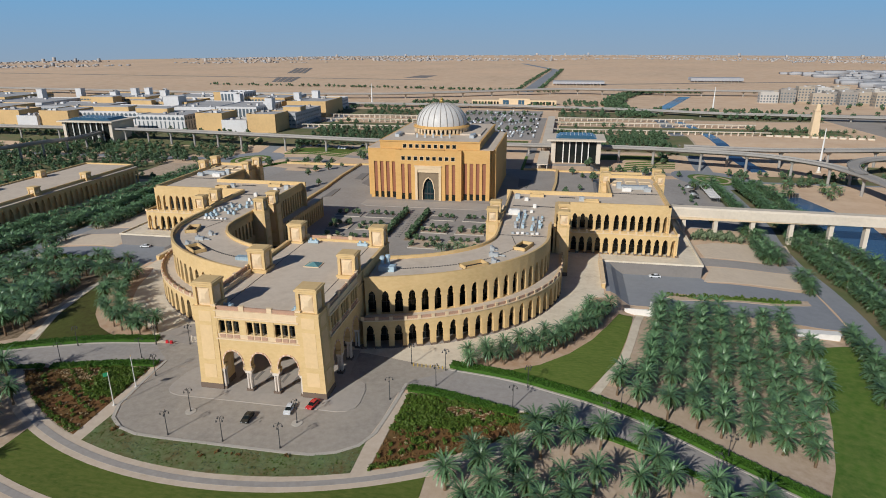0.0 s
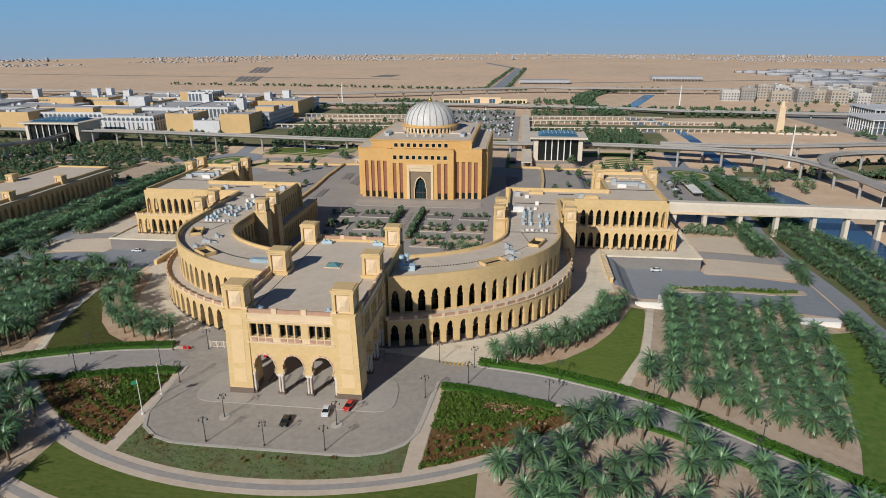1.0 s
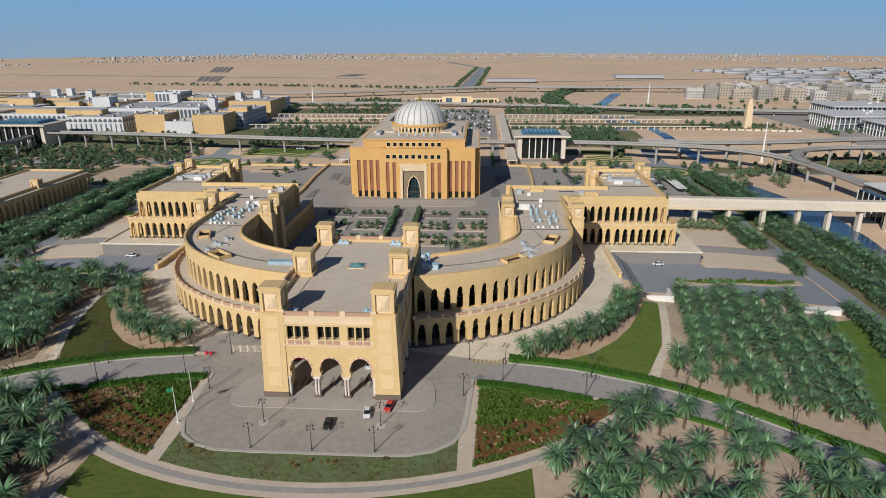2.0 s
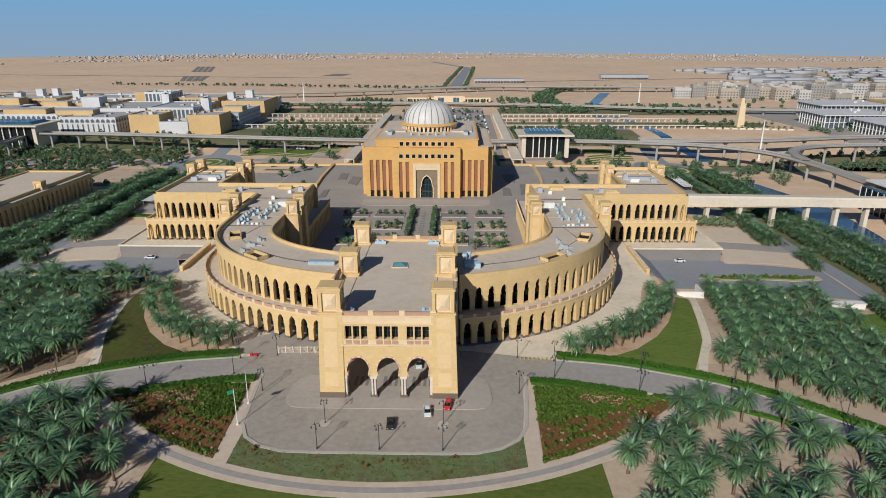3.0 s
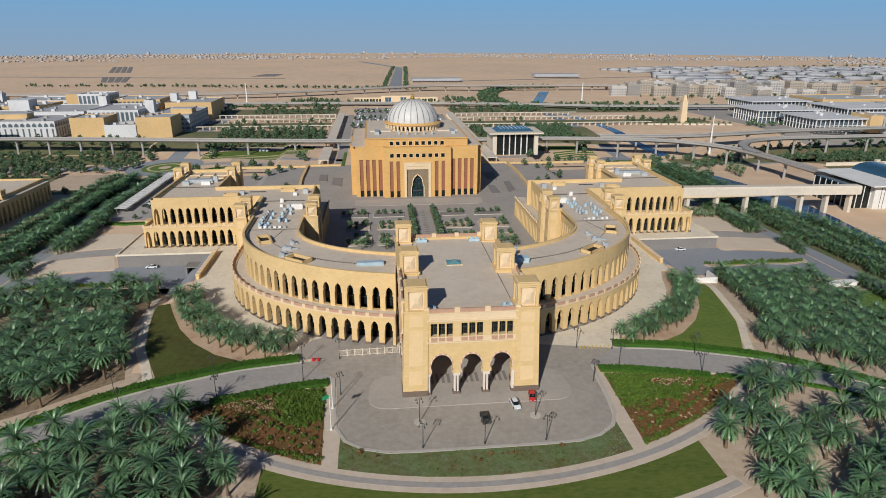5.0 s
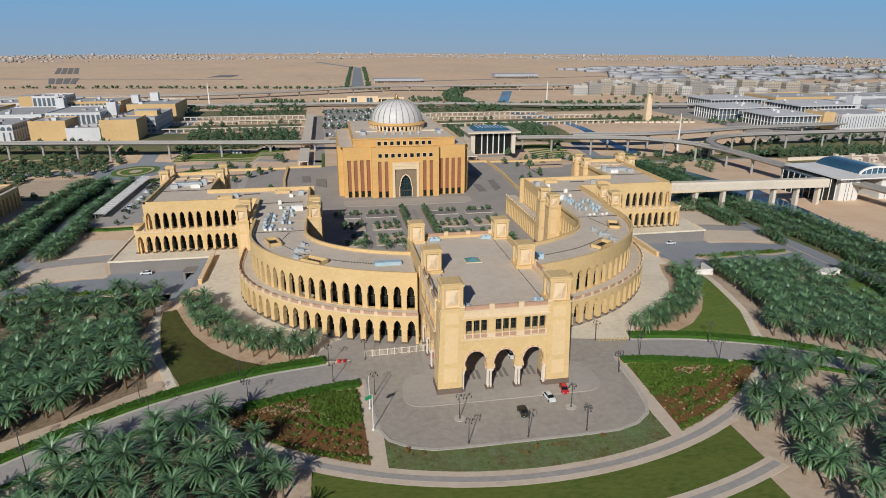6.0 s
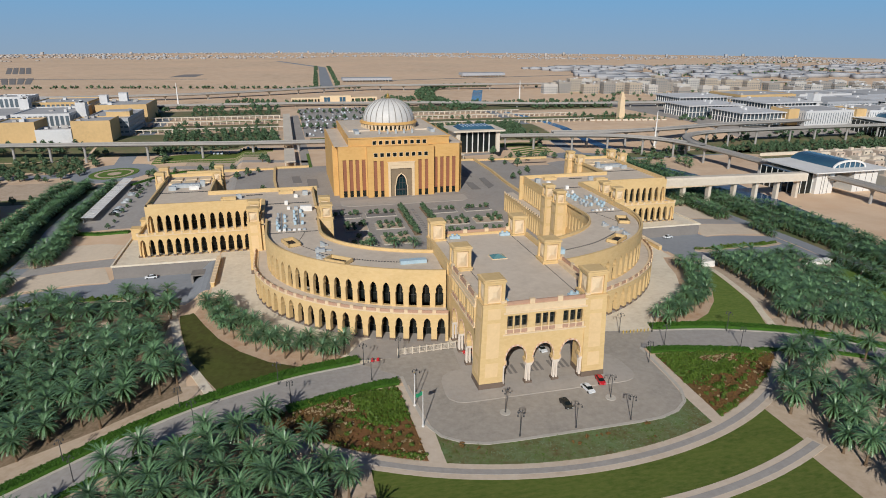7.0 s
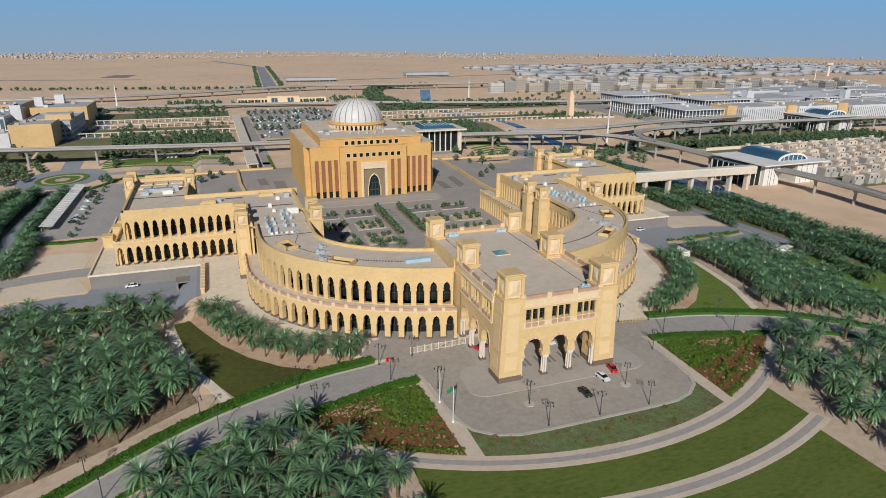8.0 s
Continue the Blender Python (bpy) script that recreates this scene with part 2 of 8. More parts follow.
def bay(bm, a, b, z0, z1, prof, th, cx=0.0, mi=0, back=True):
    """A bay of wall from a to b (plan), its outer face to the right of the way a-b, pierced by the opening prof."""
    a, b = Vector(a), Vector(b)
    d = (b - a)
    w = d.length
    d.normalize()
    nrm = Vector((-d.y, d.x))
    mid = (a + b) / 2 + d * cx
    lx, rx = -w / 2 - cx, w / 2 - cx

    def P(x, z, dep):
        p = mid + d * x + nrm * dep
        return bm.verts.new((p.x, p.y, z))
    fs = []
    zb, za = prof[0][1], prof[-1][1]
    for dep, flip in ((0.0, False), (th, True)) if back else ((0.0, False),):
        quads = []
        if zb > z0 + 0.01:
            quads.append(((lx, z0), (rx, z0), (rx, zb), (lx, zb)))
        for (x0, q0), (x1, q1) in zip(prof, prof[1:]):
            if abs(q1 - q0) < 1e-4:
                continue
            quads.append(((lx, q0), (x0, q0), (x1, q1), (lx, q1)))
            quads.append(((-x0, q0), (rx, q0), (rx, q1), (-x1, q1)))
        if z1 > za + 0.01:
            quads.append(((lx, za), (rx, za), (rx, z1), (lx, z1)))
        for q in quads:
            q = q[::-1] if flip else q
            u = []
            for p in q:
                if p not in u:
                    u.append(p)
            if len(u) > 2:
                fs.append(bm.faces.new([P(x, z, dep) for x, z in u]))
    full = prof + [(-x, z) for x, z in prof[::-1][1:]]
    if abs(prof[-1][0]) > 1e-6:
        full = prof + [(-x, z) for x, z in prof[::-1]]
    for (x0, q0), (x1, q1) in zip(full, full[1:]):
        if abs(x0 - x1) + abs(q0 - q1) > 1e-4:
            fs.append(bm.faces.new((P(x0, q0, 0), P(x0, q0, th), P(x1, q1, th), P(x1, q1, 0))))
    if zb > z0 + 0.01:
        x0 = prof[0][0]
        fs.append(bm.faces.new((P(x0, zb, 0), P(-x0, zb, 0), P(-x0, zb, th), P(x0, zb, th))))
    fs.append(bm.faces.new((P(lx, z1, 0), P(rx, z1, 0), P(rx, z1, th), P(lx, z1, th))))
    for f in fs:
        f.material_index = mi


def slab(bm, a, b, z0, z1, th, out=0.0, mi=0):
    """A straight piece of wall from a to b, out: how far it stands proud of the line."""
    a, b = Vector(a), Vector(b)
    d = (b - a).normalized()
    nrm = Vector((-d.y, d.x))
    pts = [a - nrm * out, b - nrm * out, b + nrm * (th - out), a + nrm * (th - out)]
    prism(bm, [(p.x, p.y) for p in pts], z0, z1, mi)


def lerp(a, b, t):
    return (a[0] + (b[0] - a[0]) * t, a[1] + (b[1] - a[1]) * t)


# ---- lie of the land ----
def smooth(a, b, x):
    x = min(max((x - a) / (b - a), 0.0), 1.0)
    return x * x * (3 - 2 * x)


XNODES = [75, 80, 85, 90, 92, 94, 97, 102, 108, 115, 122, 128, 136, 145, 152, 160, 170, 180]
XCUTS = [s * v for s in (-1, 1) for v in XNODES]
YCUTS = [60, 65, 70, 75, 80, 85, 330, 350, 370, 390, 410, 430, 450]
HIGH = [-6.8 * smooth(75, 150, v) for v in XNODES]
LOW = [-4.8 * smooth(90, 97, v) - 4.2 * smooth(128, 180, v) for v in XNODES]
LOWER = [smooth(60, 85, v) for v in YCUTS]
LEVEL = [1 - smooth(330, 450, v) for v in YCUTS]


def land(x, y):
    """Height of the ground: straight between the cuts, so that all that lies on it follows the sheet."""
    ax = abs(x)
    w = float(np.interp(y, YCUTS, LOWER))
    return (float(np.interp(ax, XNODES, HIGH)) * (1 - w) + float(np.interp(ax, XNODES, LOW)) * w) * float(np.interp(y, YCUTS, LEVEL))


def drape(bm, dz, skirt=0.35):
    """Lays flat faces over the land, dz above it, with a rim going down."""
    bm.normal_update()
    bmesh.ops.triangulate(bm, faces=bm.faces[:])
    xs, ys = [v.co.x for v in bm.verts], [v.co.y for v in bm.verts]
    cuts = []
    if max(abs(min(xs)), abs(max(xs))) > 75 and min(ys) < 450:
        cuts = [((c, 0, 0), (1, 0, 0)) for c in XCUTS if min(xs) < c < max(xs)]
        cuts += [((0, c, 0), (0, 1, 0)) for c in YCUTS if min(ys) < c < max(ys)]
    for co, no in cuts:
        bmesh.ops.bisect_plane(bm, geom=bm.verts[:] + bm.edges[:] + bm.faces[:], plane_co=co, plane_no=no, dist=0.001)
    for v in bm.verts:
        v.co.z = land(v.co.x, v.co.y) + dz
    for f in bm.faces:
        f.normal_update()
        if f.normal.z < 0:
            f.normal_flip()
    if skirt:
        for e in [e for e in bm.edges if len(e.link_faces) == 1]:
            a, b = e.verts
            bm.faces.new((a, b, bm.verts.new(b.co - Vector((0, 0, skirt))), bm.verts.new(a.co - Vector((0, 0, skirt)))))


def patch(name, polys, material, dz, label, category="", kind="structure", skirt=0.35):
    bm = bmesh.new()
    for poly in polys:
        bm.faces.new([bm.verts.new((x, y, 0)) for x, y in poly])
    drape(bm, dz, skirt)
    return solid(name, bm, material, label, category, kind=kind)


def mirror(pts):
    return [(-x, y) for x, y in pts[::-1]]


def both(polys):
    return polys + [mirror(p) for p in polys]


def ribbon(line, w0, w1):
    """Quads along a line, from w0 to w1 to its left."""
    out, nrm = [], []
    for i, p in enumerate(line):
        a, b = Vector(line[max(0, i - 1)]), Vector(line[min(len(line) - 1, i + 1)])
        d = (b - a).normalized()
        nrm.append(Vector((-d.y, d.x)))
    for i in range(len(line) - 1):
        p, q = Vector(line[i]), Vector(line[i + 1])
        out.append([tuple(p + nrm[i] * w0), tuple(q + nrm[i + 1] * w0), tuple(q + nrm[i + 1] * w1), tuple(p + nrm[i] * w1)])
    return out


def arc(cx, cy, r, a0, a1, n=24):
    return [(cx + r * math.cos(radians(a0 + (a1 - a0) * i / n)), cy + r * math.sin(radians(a0 + (a1 - a0) * i / n))) for i in range(n + 1)]


def spline(pts, n=6):
    """A smooth line through the points."""
    out = []
    for i in range(len(pts) - 1):
        p0, p1, p2, p3 = (Vector(pts[min(max(j, 0), len(pts) - 1)]) for j in (i - 1, i, i + 1, i + 2))
        for s in range(n):
            t = s / n
            out.append(tuple(0.5 * ((2 * p1) + (p2 - p0) * t + (2 * p0 - 5 * p1 + 4 * p2 - p3) * t * t + (3 * p1 - p0 - 3 * p2 + p3) * t ** 3)))
    out.append(tuple(pts[-1]))
    return out


# ---- ground ----
def ground_sheet():
    xs = sorted(set(XCUTS + [20 * v for v in range(-3, 4)] + [s * v for s in (-1, 1) for v in (210, 240, 280, 320, 360, 420, 480, 540, 600, 660, 720)]))
    ys = sorted(set(YCUTS + [-240, -200, -160, -120, -80, -40, 0, 30, 110, 150, 190, 240, 280, 305] + list(range(480, 961, 40))))
    bm = bmesh.new()
    grid = [[bm.verts.new((x, y, land(x, y))) for x in xs] for y in ys]
    for j in range(len(ys) - 1):
        for i in range(len(xs) - 1):
            bm.faces.new((grid[j][i], grid[j][i + 1], grid[j + 1][i + 1], grid[j + 1][i]))
    # rings of land out to the horizon
    loop = grid[0][:] + [r[-1] for r in grid[1:]] + grid[-1][-2::-1] + [r[0] for r in grid[-2:0:-1]]
    for radius in (1450, 2100, HORIZON):
        ring = []
        for v in loop:
            d = Vector((v.co.x, v.co.y + 130)).normalized() * radius
            ring.append(bm.verts.new((d.x, d.y - 130, 0)))
        for i in range(len(loop)):
            j = (i + 1) % len(loop)
            bm.faces.new((loop[i], loop[j], ring[j], ring[i]))
        loop = ring
    return solid("ground", bm, SAND, "pale beige desert sand reaching to the hazy horizon", "ground", kind="structure")


HORIZON = 3100
ground_sheet()


# ---- roads, paving and planting beds near the gatehouse ----
ROAD_FAR = spline([(30, 22.5), (44, 19.8), (60, 17.0), (73, 12.5), (86, 7.6), (97, 2.6), (107, -2.8), (118, -8.6), (135, -17), (160, -28), (200, -44), (260, -66)])
ROAD_NEAR = spline([(33.8, 10.8), (42, 10.2), (52, 7.8), (62, 4.8), (75, 1.2), (88, -2.8), (99, -7.6), (108.5, -12.8), (123, -20), (146, -31), (190, -51), (255, -78)])
road_quads = [[ROAD_NEAR[i], ROAD_NEAR[i + 1], ROAD_FAR[i + 1], ROAD_FAR[i]] for i in range(len(ROAD_FAR) - 1)]
SOIL_EDGE = [(34, -110), (260, -110), (260, 40), (150, 74), (105, 77), (97, 70), (88, 20), (44, 12), (34, -20)]
patch("soil", both([SOIL_EDGE]), SOIL, 0.03, "sandy planting soil between rows of palms", "soil")
RING_CENTRE, FRONT_R = (0, 66), 96.5


def fan(c, r0, r1, half, n=36):
    """Quads of a ring about c, whose outer edge reaches half to each side below c."""
    a = math.degrees(math.asin(half / r1))
    lo, hi = arc(*c, r0, 270 - a, 270 + a, n), arc(*c, r1, 270 - a, 270 + a, n)
    return [[lo[i], hi[i], hi[i + 1], lo[i + 1]] for i in range(n)]


patch("apron", both([[(0, 20), (20, 24), (44, 19.9), (50, 27), (60, 33), (67, 41), (73, 50), (78, 60), (81, 70), (84, 78), (87.8, 78), (87.8, 124), (0, 124)]]), APRON, 0.05, "tan paved apron round the curved arcade", "pavement")
patch("setdown_paving", [[(-17.6, 32), (-17.6, 25.2), (-33, 21.2), (-37, 21.4), (-43, 22.0), (-47, 26), (-42, 33), (-36, 36), (-28, 33)]], PAVER_GREY, 0.13, "dark grey paving between the arcade and the railing", "pavement")
patch("road", both(road_quads), ASPHALT, 0.07, "grey asphalt drive curving past the palms", "road")
court_half = [(0, -20.8), (14, -20.9), (21, -20.6), (26, -19), (30, -15.9), (32.2, -11), (33.0, -3), (33.6, 4), (34, 10.9), (44, 19.9), (20, 24.9), (0, 24.9)]
patch("forecourt", both([court_half]), FORECOURT, 0.10, "grey paved forecourt before the gatehouse", "road")
isle = [(0, -4.6), (21, -4.6), (23.4, -3.9), (25, -2.2), (25.4, 0), (25.0, 6), (24, 8.8), (22, 10.4), (18.5, 11), (17.2, 26), (0, 26)]
patch("gate_island", both([isle]), ISLAND, 0.24, "raised grey-tan paving under the gatehouse arches", "pavement")
# column shadows on the passage floor, laid as flat dark strips
for x in (-7.4, 0.0, 7.4):
    for k in range(4):
        u = x - 2.2 + k * 1.45
        patch("floor_shadow_bar", [[(u, 5.6), (u + 0.75, 5.6), (u + 0.75, 10.2), (u, 10.2)]], GREYWALL, 0.28, "shadow bar painted on the paving under the gatehouse arches", "paving")
edge = court_half[1:9]
patch("kerb", both(ribbon([(0, -20.9), *edge], -0.9, -0.05)), KERB, 0.26, "pale concrete kerb round the forecourt", "kerb")
patch("kerb", both(ribbon(ROAD_FAR[6:], 0.05, 0.6) + ribbon(ROAD_NEAR[3:], -0.6, -0.05)), KERB, 0.2, "pale concrete kerb along the drive", "kerb")
patch("garden_path", both([[(33.4, 6.4), (36.1, 6.6), (34.8, -24.4), (31.5, -25.6), (31.5, -13.5), (32.7, -5)]]), PAVER, 0.14, "straight tan garden path beside a flowerbed", "path")
patch("garden_path", fan(RING_CENTRE, FRONT_R, 101.2, 76), PAVER, 0.13, "curved tan garden walk", "path")
patch("rill", fan(RING_CENTRE, 98.1, 99.7, 74), ASPHALT, 0.17, "grey strip of paving along the curved walk", "path")
patch("garden_path", fan((0, 79), 124, 128.2, 50), PAVER, 0.13, "outer curved tan garden walk", "path")
patch("rill", fan((0, 79), 125.4, 127, 49), ASPHALT, 0.17, "grey strip of paving along the outer walk", "path")


def under(c, r, x):
    return c[1] - math.sqrt(r * r - x * x)


N = 16
strip = [[(x0, under(RING_CENTRE, 101.2, x0)), (x0, under((0, 79), 124, x0)), (x1, under((0, 79), 124, x1)), (x1, under(RING_CENTRE, 101.2, x1))]
         for x0, x1 in ((-47 + 94 * i / N, -47 + 94 * (i + 1) / N) for i in range(N))]
patch("lawn", strip, LAWN, 0.10, "curved mown olive-green lawn", "lawn")
strip = [[(x0, under((0, 79), 128.2, x0)), (x0, -85), (x1, -85), (x1, under((0, 79), 128.2, x1))] for x0, x1 in ((-44 + 88 * i / N, -44 + 88 * (i + 1) / N) for i in range(N))]
patch("lawn", strip, LAWN, 0.10, "mown olive-green lawn before the outer walk", "lawn")
front_bed = []
cut = [(-31.5, -13), (-30, -16.4), (-26, -19.6), (-21, -21.3), (-14, -21.7), (0, -21.7), (14, -21.7), (21, -21.3), (26, -19.6), (30, -16.4), (31.5, -13)]
for (x0, y0), (x1, y1) in zip(cut, cut[1:]):
    front_bed.append([(x0, y0), (x0, under(RING_CENTRE, FRONT_R, x0)), (x1, under(RING_CENTRE, FRONT_R, x1)), (x1, y1)])
patch("flowerbed", front_bed, MOSS, 0.16, "curved bed of grey-green groundcover and russet flowers", "flowerbed")
BED = [(36.2, 6.4), (48, 5.0), (61, 3.2), (69, -0.6)] + [(x, under(RING_CENTRE, FRONT_R - 0.3, x)) for x in (68, 63, 58, 52, 46, 40, 35)]
for s, poly in ((1, BED), (-1, mirror(BED))):
    patch("flowerbed", [poly], REDSOIL, 0.15, "large flowerbed of red soil with green and russet plants", "flowerbed")
CRESCENT = [(57, 20.7), (68, 17.2), (79.6, 14.0), (84.2, 23.5), (89, 34), (92.8, 49), (95.5, 62), (96.4, 68), (91.8, 66.6), (87.5, 56), (82.5, 45), (76, 35), (68, 27)]
patch("lawn", [CRESCENT], LAWN_FRESH, 0.10, "crescent-shaped mown green lawn", "lawn")
# left crescent: shade is painted into this darker lawn colour
patch("lawn", [mirror(CRESCENT)], LAWN_SHADED, 0.10, "crescent-shaped lawn, olive and browned in patches, darkened with painted palm shade", "lawn")
lane = spline([(80.4, 11), (82, 14.6), (86, 24.5), (90.4, 34), (94.2, 49), (97, 62), (99.3, 72), (100.2, 80)])
patch("garden_path", both(ribbon(lane, -1.2, 1.2)), APRON, 0.14, "curved sandy path between lawn and palms", "path")
STRIP = [(44, 20.4), (57, 20.7), (68, 27), (76, 35), (82.5, 45), (87.5, 56), (91.5, 66), (88.5, 77), (84, 77), (81, 70), (78, 60), (73, 50), (67, 41), (60, 33), (50, 27)]
patch("palm_strip", both([STRIP]), REDDISH, 0.09, "strip of sandy soil planted with palms", "soil")
patch("side_lawn", [[(128.5, -10), (134, 2.4), (139.3, 19), (144.8, 39), (151, 64.5), (165, 69), (178, 40), (176, -20), (150, -24)]], LAWN_DARK, 0.08, "bright green lawn beyond the palm grove", "lawn")


# ---- main building ----
def tower(parent, x, y, w, z0, z1, cap_h=6.6, lean=0.93, inset=True, shift=0.0):
    """A square stone tower with a battered shaft and a recessed, corniced cap."""
    h = w / 2
    tw = part("tower", bmesh.new(), STONE, parent)
    bm = bmesh.new()
    zc = z1 - cap_h
    c = h * lean
    for v in box(bm, x - h, x + h, y - h, y + h, z0 + 1.5, zc, lean):
        v.co.x += shift
    x0 = x
    x += shift
    box(bm, x - c - 0.22, x + c + 0.22, y - c - 0.22, y + c + 0.22, zc, zc + 0.45)
    tw.data = mesh_of("tower", bm, STONE)
    k = c * 0.92
    # cap: four corner piers round recessed panels
    p = k * 0.30
    for sx in (-1, 1):
        for sy in (-1, 1):
            bm = bmesh.new()
            ax, ay = x + sx * k, y + sy * k
            box(bm, min(ax, ax - sx * p), max(ax, ax - sx * p), min(ay, ay - sy * p), max(ay, ay - sy * p), zc + 0.45, z1 - 1.3)
            part("corner_pier", bm, STONE, tw)
    bm = bmesh.new()
    box(bm, x - k - 0.02, x + k + 0.02, y - k - 0.02, y + k + 0.02, z1 - 1.3, z1 - 0.7)
    box(bm, x - k - 0.25, x + k + 0.25, y - k - 0.25, y + k + 0.25, z1 - 0.7, z1 - 0.2)
    box(bm, x - k, x + k, y - k, y + k, z1 - 0.2, z1, 0.9)
    part("cap", bm, STONE, tw)
    q = k - 0.5
    bm = bmesh.new()
    box(bm, x - q, x + q, y - q, y + q, zc + 0.45, z1 - 1.3)
    part("core", bm, STONE_PALE, tw)
    za, zb, r = zc + 0.9, z1 - 1.8, k * 0.56
    for sx, sy in ((1, 0), (-1, 0), (0, 1), (0, -1)):
        bm = bmesh.new()
        rings = []
        for o, f in ((0.0, 1.0), (0.12, 1.0), (0.5, 0.35)):
            zm, zh = (za + zb) / 2, (zb - za) / 2 * f
            rings.append([bm.verts.new((x + sx * (q + o) - sy * u * r * f, y + sy * (q + o) + sx * u * r * f, zm + v * zh)) for u, v in ((-1, -1), (1, -1), (1, 1), (-1, 1))])
        for r0, r1 in zip(rings, rings[1:]):
            for i in range(4):
                bm.faces.new((r0[i], r0[(i + 1) % 4], r1[(i + 1) % 4], r1[i]))
        bm.faces.new(rings[-1])
        part("panel", bm, STONE_PALE, tw, "pale pyramid-faced stone panel")
    bm = bmesh.new()
    x = x0
    box(bm, x - h - 0.12, x + h + 0.12, y - h - 0.12, y + h + 0.12, z0, z0 + 1.5, 0.99)
    part("plinth", bm, PLINTH if z0 < 1 else STONE, tw, "dark stone plinth")
    if inset and zc - z0 > 14:
        for sx, sy in ((1, 0), (-1, 0), (0, 1), (0, -1)):
            for za, zb in ((z0 + 3.2, z0 + 7.0), (z0 + 8.4, zc - 4.6), (zc - 3.6, zc - 0.8)):
                for t0, t1, u in ((za, zb, 0.27),):
                    bm = bmesh.new()
                    f0, f1 = 1 - (1 - lean) * (t0 - z0 - 1.5) / (zc - z0 - 1.5), 1 - (1 - lean) * (t1 - z0 - 1.5) / (zc - z0 - 1.5)
                    vs = []
                    for f, zz, r in ((f0, t0, -1), (f0, t0, 1), (f1, t1, 1), (f1, t1, -1)):
                        o = h * f + 0.05
                        vs.append((x + shift * (zz - z0 - 1.5) / (zc - z0 - 1.5) + sx * o - sy * r * u * w * 1.0, y + sy * o + sx * r * u * w * 1.0, zz))
                    inner = [(vx - sx * 0.06, vy - sy * 0.06, vz) for vx, vy, vz in vs]
                    a = [bm.verts.new(v) for v in vs]
                    b = [bm.verts.new(v) for v in inner]
                    bm.faces.new(a)
                    for i in range(4):
                        bm.faces.new((a[i], b[i], b[(i + 1) % 4], a[(i + 1) % 4]))
                    part("shaft_panel", bm, STONE_PANEL, tw, "pale raised panel on the shaft")
    return tw


def pedestal_row(parent, a, b, n, z0, z1, th=0.5, w=0.9, panel=ROSE):
    """Low parapet from a to b: n panels between n + 1 pedestals."""
    for i in range(n):
        p, q = lerp(a, b, i / n), lerp(a, b, (i + 1) / n)
        bm = bmesh.new()
        slab(bm, p, q, z0, z1 - 0.35, th * 0.5, -0.1)
        slab(bm, p, q, z1 - 0.35, z1 - 0.2, th * 0.7, -0.02)
        part("parapet_panel", bm, panel, parent)
    d = (Vector(b) - Vector(a)).normalized() * (w / 2)
    for i in range(n + 1):
        p = Vector(lerp(a, b, i / n))
        bm = bmesh.new()
        slab(bm, p - d, p + d, z0, z1, th, 0.06)
        slab(bm, p - d * 1.12, p + d * 1.12, z1, z1 + 0.14, th + 0.1, 0.1)
        part("pedestal", bm, STONE_PALE, parent)


def glazing(parent, a, b, z0, z1, nx=2, nz=4, name="window"):
    """A dark glazed bay with thin mullions."""
    bm = bmesh.new()
    slab(bm, a, b, z0, z1, 0.06)
    w = part(name, bm, GLASS, parent, "dark green glazing")
    bm = bmesh.new()
    d = (Vector(b) - Vector(a)).normalized() * 0.05
    for i in range(nx + 1):
        p = Vector(lerp(a, b, i / nx))
        slab(bm, p - d, p + d, z0, z1, 0.16, 0.1)
    for j in range(1, nz):
        z = z0 + (z1 - z0) * j / nz
        slab(bm, a, b, z - 0.05, z + 0.05, 0.14, 0.09)
    part("mullions", bm, POLE, w, "thin dark mullions")


gate = thing("gatehouse", (0, 12, 0), "monumental sand-coloured stone gatehouse with three front arches and square towers", "gatehouse")


def at_origin(ob):
    """Parts are modelled in place, so the base of their thing is taken off again."""
    for c in ob.children:
        c.matrix_parent_inverse = Matrix.Translation(-ob.location)


